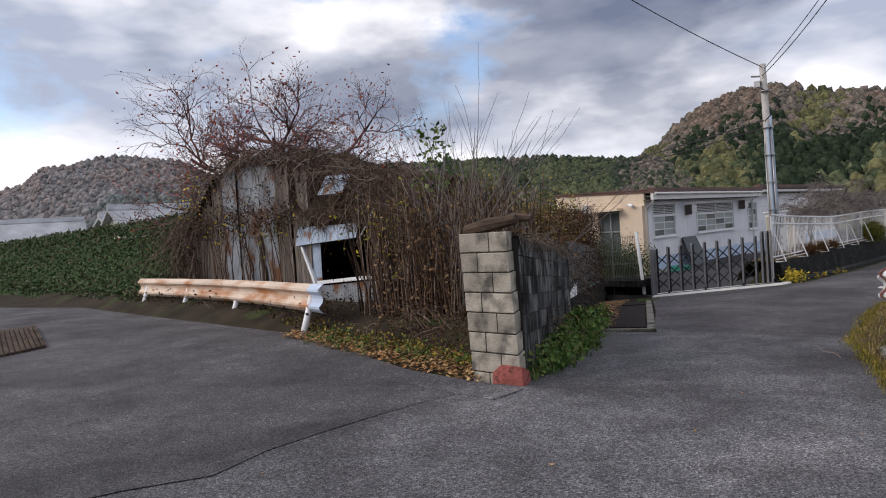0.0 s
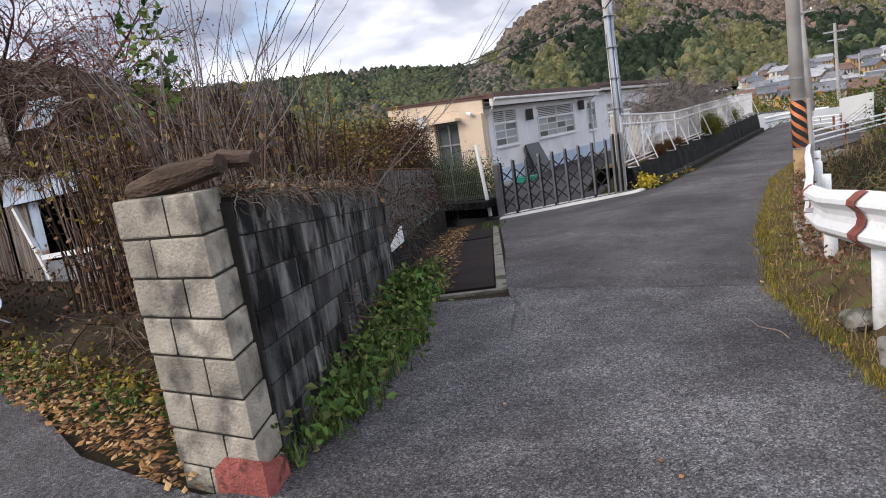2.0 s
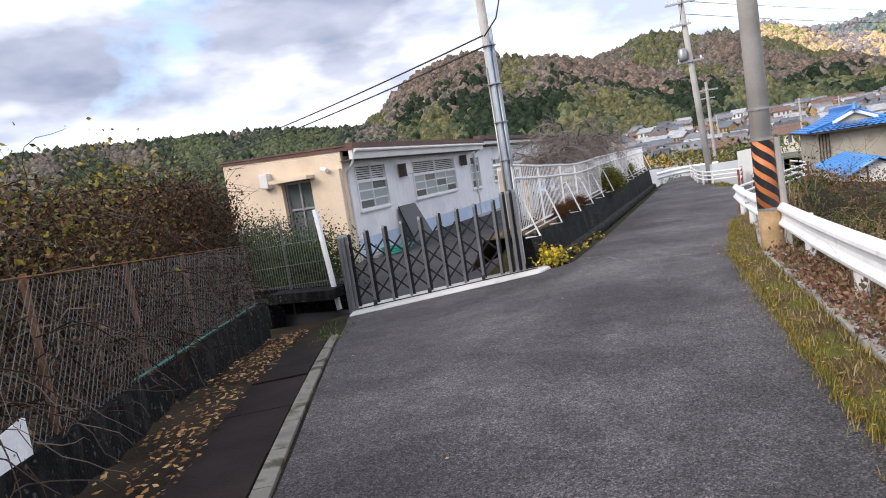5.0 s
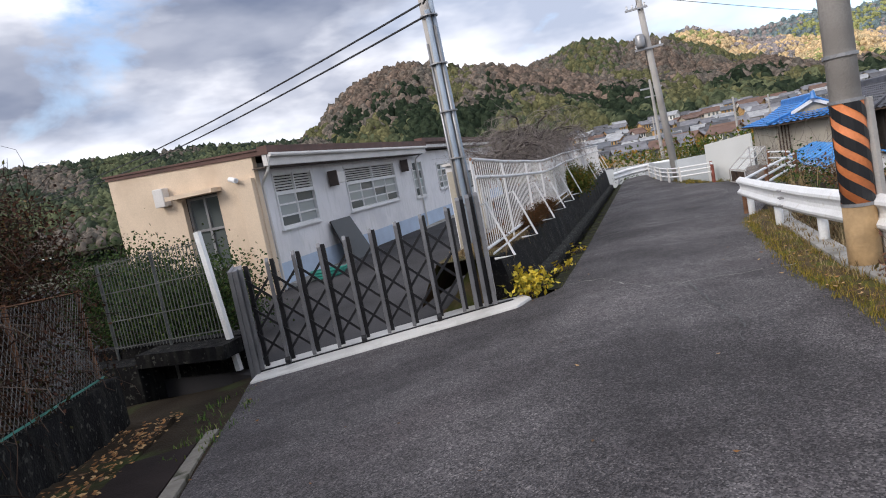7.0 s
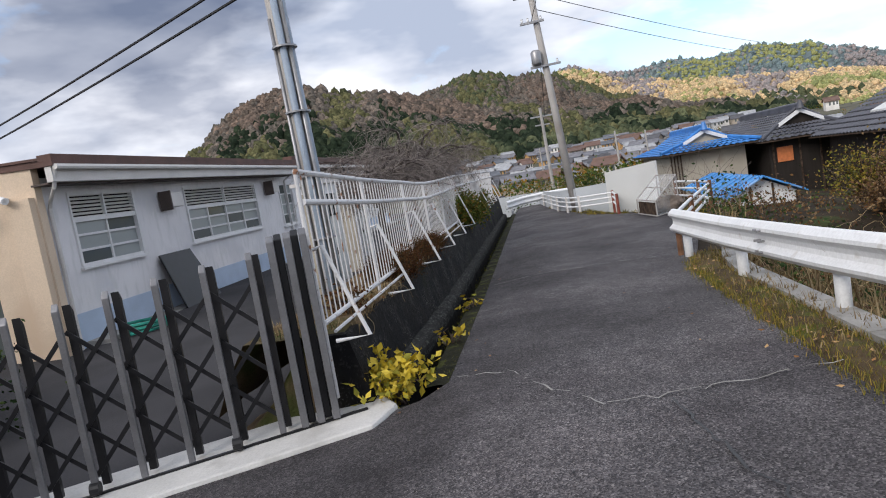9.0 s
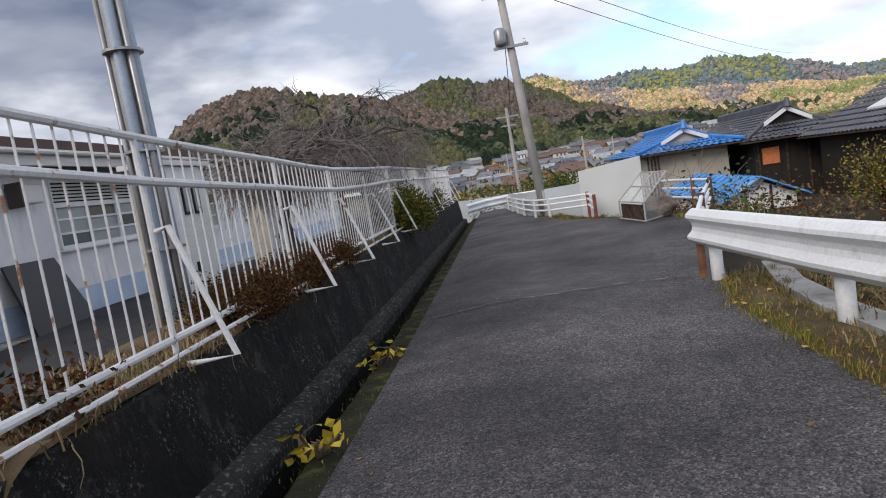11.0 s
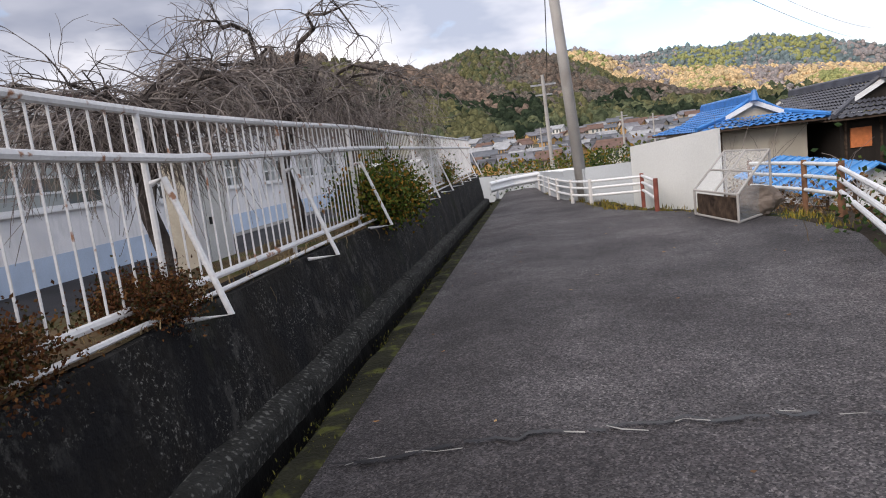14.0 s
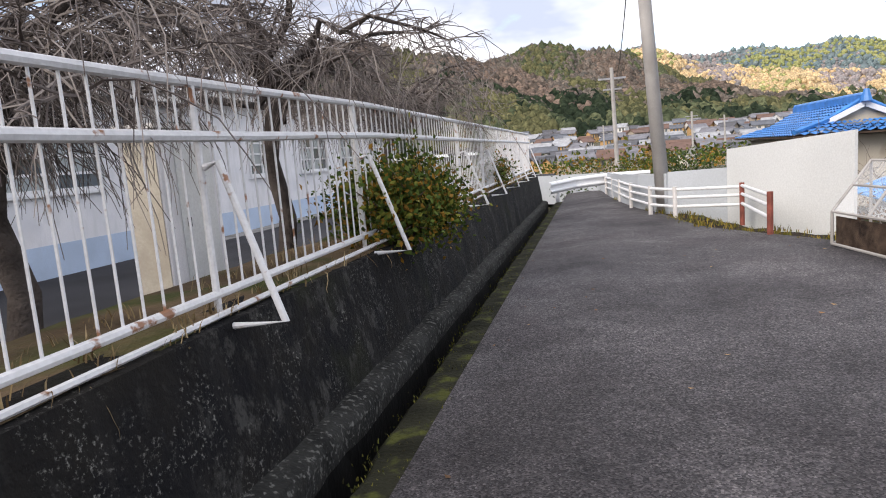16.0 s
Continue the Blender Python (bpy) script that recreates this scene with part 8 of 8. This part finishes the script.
# sunlight on these slopes is put into the bright gold of the crowns
hill("hill_golden", "far hill with autumn slopes, sunlight painted into their gold",
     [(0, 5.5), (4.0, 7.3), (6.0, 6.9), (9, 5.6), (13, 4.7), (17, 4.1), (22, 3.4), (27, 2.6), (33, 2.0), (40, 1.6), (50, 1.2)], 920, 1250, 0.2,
     [(SUNLIT_GOLD, 0.0, 0.7, 0.8), (LIME, 0.7, 0.5, 0.8), (GREEN, -0.6, 0.05, 1.2), (FARB_HAZED, -0.75, 0.7, 0.8)], 8, 9000, 10.0, 1.4, (0.82, 0.95, 1.05, 1.18))
hill("hill_far", "distant green and purple mountain ridge, haze mixed into its colours",
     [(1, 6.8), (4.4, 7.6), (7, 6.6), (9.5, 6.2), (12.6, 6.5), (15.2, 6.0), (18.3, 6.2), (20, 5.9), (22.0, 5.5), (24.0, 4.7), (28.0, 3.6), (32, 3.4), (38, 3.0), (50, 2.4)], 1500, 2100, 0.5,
     [(FAR_HAZED, 0.0, 0.6, 1.0), (LIME, 0.5, 0.4, 0.8), (FARB_HAZED, -0.2, 0.7, 0.8)], 9, 7000, 13, 1.6, (0.9, 0.98, 1.02, 1.1))
# greyed crown colours carry the haze over this hill
hill("hill_left", "brown wooded hill beyond the side lane, haze painted into its colours",
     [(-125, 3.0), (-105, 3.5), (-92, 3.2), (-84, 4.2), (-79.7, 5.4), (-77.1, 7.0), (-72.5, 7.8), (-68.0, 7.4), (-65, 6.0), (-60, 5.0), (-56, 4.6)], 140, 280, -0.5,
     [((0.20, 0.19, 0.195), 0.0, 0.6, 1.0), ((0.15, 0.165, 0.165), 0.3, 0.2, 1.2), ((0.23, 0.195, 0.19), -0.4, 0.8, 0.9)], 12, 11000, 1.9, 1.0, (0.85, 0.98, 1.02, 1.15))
hill("hill_back", "low dark green ridge behind the school",
     [(-66, 4.8), (-58, 5.6), (-54.3, 6.0), (-48, 6.1), (-40.5, 5.9), (-36, 5.8), (-32, 5.2), (-28, 4.9), (-24, 4.0)], 260, 480, -0.5,
     [((0.04, 0.052, 0.036), 0.1, 0.6, 1.15), (GREEN, -0.2, 0.3, 1.2), (BROWN, 0.4, 0.4, 1.0)], 14, 9000, 4.6, 1.0, (0.75, 0.92, 1.08, 1.25))

# village houses
wall_cols = [mat("village_wall", c, 0.9, scale=0.5, fine=6, var=0.1) for c in ((0.6, 0.57, 0.52), (0.38, 0.33, 0.27), (0.75, 0.73, 0.7), (0.48, 0.30, 0.14))]
roof_cols = [mat("village_roof", c, 0.6, scale=0.8, fine=8, var=0.25) for c in ((0.12, 0.13, 0.15), (0.18, 0.18, 0.20), (0.09, 0.09, 0.10), (0.15, 0.09, 0.07), (0.34, 0.35, 0.37))]
rng_v = random.Random(31)


def village_house(x, y, z, w, d, h, turn, wm, rm):
    t = thing("village_house", "small tiled house in the distant village", "house", (x, y, z), group="village houses")
    c, s_ = math.cos(turn), math.sin(turn)

    def P(u, v, k):
        return (x + u * c - v * s_, y + u * s_ + v * c, z + k)

    b = Bag()
    b.add([P(u, v, k) for k in (-1.5, h) for u, v in ((-w, -d), (w, -d), (w, d), (-w, d))], [(0, 1, 5, 4), (1, 2, 6, 5), (2, 3, 7, 6), (3, 0, 4, 7)])
    b.add([P(-w, -d, h), P(-w, d, h), P(-w, 0, h + d * 0.55)], [(0, 1, 2)])
    b.add([P(w, -d, h), P(w, d, h), P(w, 0, h + d * 0.55)], [(0, 1, 2)])
    part("wall", b, wm, t)
    r = Bag()
    o = 0.5
    zo = h - 0.28
    for sgn in (-1, 1):
        q = [P(-w - o, sgn * (d + o), zo), P(w + o, sgn * (d + o), zo), P(w + o, 0, h + d * 0.55), P(-w - o, 0, h + d * 0.55)]
        r.add(q + [(a, b_, cc + 0.2) for a, b_, cc in q], [(0, 1, 2, 3), (4, 5, 6, 7), (0, 1, 5, 4), (1, 2, 6, 5), (3, 0, 4, 7)])
    r.add([P(-w - o, -0.25, h + d * 0.55 + 0.1), P(w + o, -0.25, h + d * 0.55 + 0.1), P(w + o, 0.25, h + d * 0.55 + 0.1), P(-w - o, 0.25, h + d * 0.55 + 0.1), P(-w - o, 0, h + d * 0.55 + 0.5), P(w + o, 0, h + d * 0.55 + 0.5)],
          [(0, 1, 5, 4), (2, 3, 4, 5), (0, 4, 3), (1, 2, 5)])
    part("roof", r, rm, t)
    for u in (-0.5, 0.1, 0.6):
        wn_ = Bag()
        wn_.add([P(u * w, -d - 0.03, h * 0.45), P((u + 0.28) * w, -d - 0.03, h * 0.45), P((u + 0.28) * w, -d - 0.03, h * 0.85), P(u * w, -d - 0.03, h * 0.85)], [(0, 1, 2, 3)])
        part("window", wn_, M["pane"], t)


def village_z(d):
    return 0.9 + d * math.tan(radians(-2.1 + 2.8 * step(d, 140, 345)))


for i in range(230):
    d = 140 + 205 * (i / 230) ** 0.85
    a = rng_v.uniform(-7, 17) if i % 5 else rng_v.uniform(-8, 26)
    x, y = d * math.sin(radians(a)), d * math.cos(radians(a))
    village_house(x, y, village_z(d), rng_v.uniform(1.9, 3.4), rng_v.uniform(1.6, 2.4), rng_v.uniform(1.6, 3.4), rng_v.uniform(-0.7, 0.7), rng_v.choice(wall_cols), rng_v.choice(roof_cols))
vt = Bag()
for _ in range(620):
    d = rng_v.uniform(75, 350)
    a = rng_v.uniform(-9, 28)
    x, y = d * math.sin(radians(a)), d * math.cos(radians(a))
    r_ = rng_v.uniform(0.6, 1.7)
    for _ in range(34):
        vt.leaf((x + rng_v.gauss(0, r_ * 0.5), y + rng_v.gauss(0, r_ * 0.5), village_z(d) + r_ * 0.9 + rng_v.gauss(0, r_ * 0.5)), r_ * 0.34, rng_v)
solid("village_trees", vt, M["shrub"], "trees and hedges among the village houses", "trees", "stuff")
slope_ = grid_mesh("village_ground", spaced((-240, 240, 60)), spaced((66, 480, 60)), lambda x, y: village_z(math.hypot(x, y)) - 0.3 - 6 * step(-x, 20, 60), None)
solid("village_ground", slope_, mat("village_fields", (0.12, 0.115, 0.085), 0.95, scale=0.1, fine=1.0, var=0.4), "sloping ground under the village", "ground", "structure", smooth=True)
# farm roofs beyond the hedge bank
for x, y, w, d, h, tz in ((-62, 8.5, 4.5, 3, 1.3, 0.0), (-48, 13.5, 2.4, 2, 1.4, 0.3), (-44, 13.0, 2.4, 2.2, 1.6, 0.2)):
    village_house(x, y, 1.6, w, d, h, tz + 1.35, wall_cols[0], roof_cols[4])

# dry root mat and leaves along the top of the block wall, scrub between verge and guardrail
rm = Bag()


def wall_top():
    s_ = R.uniform(0.3, 4.65)
    p = D1 * s_ + N1 * R.uniform(-0.16, 0.02)
    return (p.x, p.y, 1.46 + SH * s_ + R.uniform(0, 0.03))


tangle(rm, 1500, wall_top, 0.24, 0.005, R, droop=1.0, wild=0.9)
tangle(rm, 30, wall_top, 0.5, 0.004, R, droop=2.2, wild=0.5)
solid("root_mat", rm, M["root"], "mat of dry roots and vines on the block wall", "roots", "stuff")
rl_ = Bag()
for _ in range(450):
    p = wall_top()
    rl_.leaf((p[0], p[1], p[2] + R.uniform(-0.01, 0.05)), R.uniform(0.025, 0.06), R, 0.3)
solid("wall_top_litter", rl_, M["litter"], "dead leaves and grit on top of the block wall", "leaves", "stuff")
rs_ = Bag()
for _ in range(7000):
    y = R.uniform(0.5, 12.0)
    x = right_edge(y) + 0.36 + abs(R.gauss(0, 0.25))
    rs_.leaf((x, y, rz(x, y) + abs(R.gauss(0.02, 0.11))), R.uniform(0.03, 0.07), R)
solid("verge_scrub", rs_, leafy("russet_leaves", [(0.18, 0.10, 0.06), (0.13, 0.06, 0.045), (0.26, 0.15, 0.10), (0.10, 0.085, 0.04)]), "low russet scrub between verge and guardrail", "scrub", "stuff")
bs_ = Bag()
tangle(bs_, 260, lambda: (R.uniform(2.0, 2.9), R.uniform(2.5, 9), -0.15 + R.uniform(0, 0.15)), 0.4, 0.004, R, droop=0.2, wild=0.6)
solid("verge_twigs", bs_, M["vine"], "dry twigs between verge and guardrail", "scrub", "stuff")
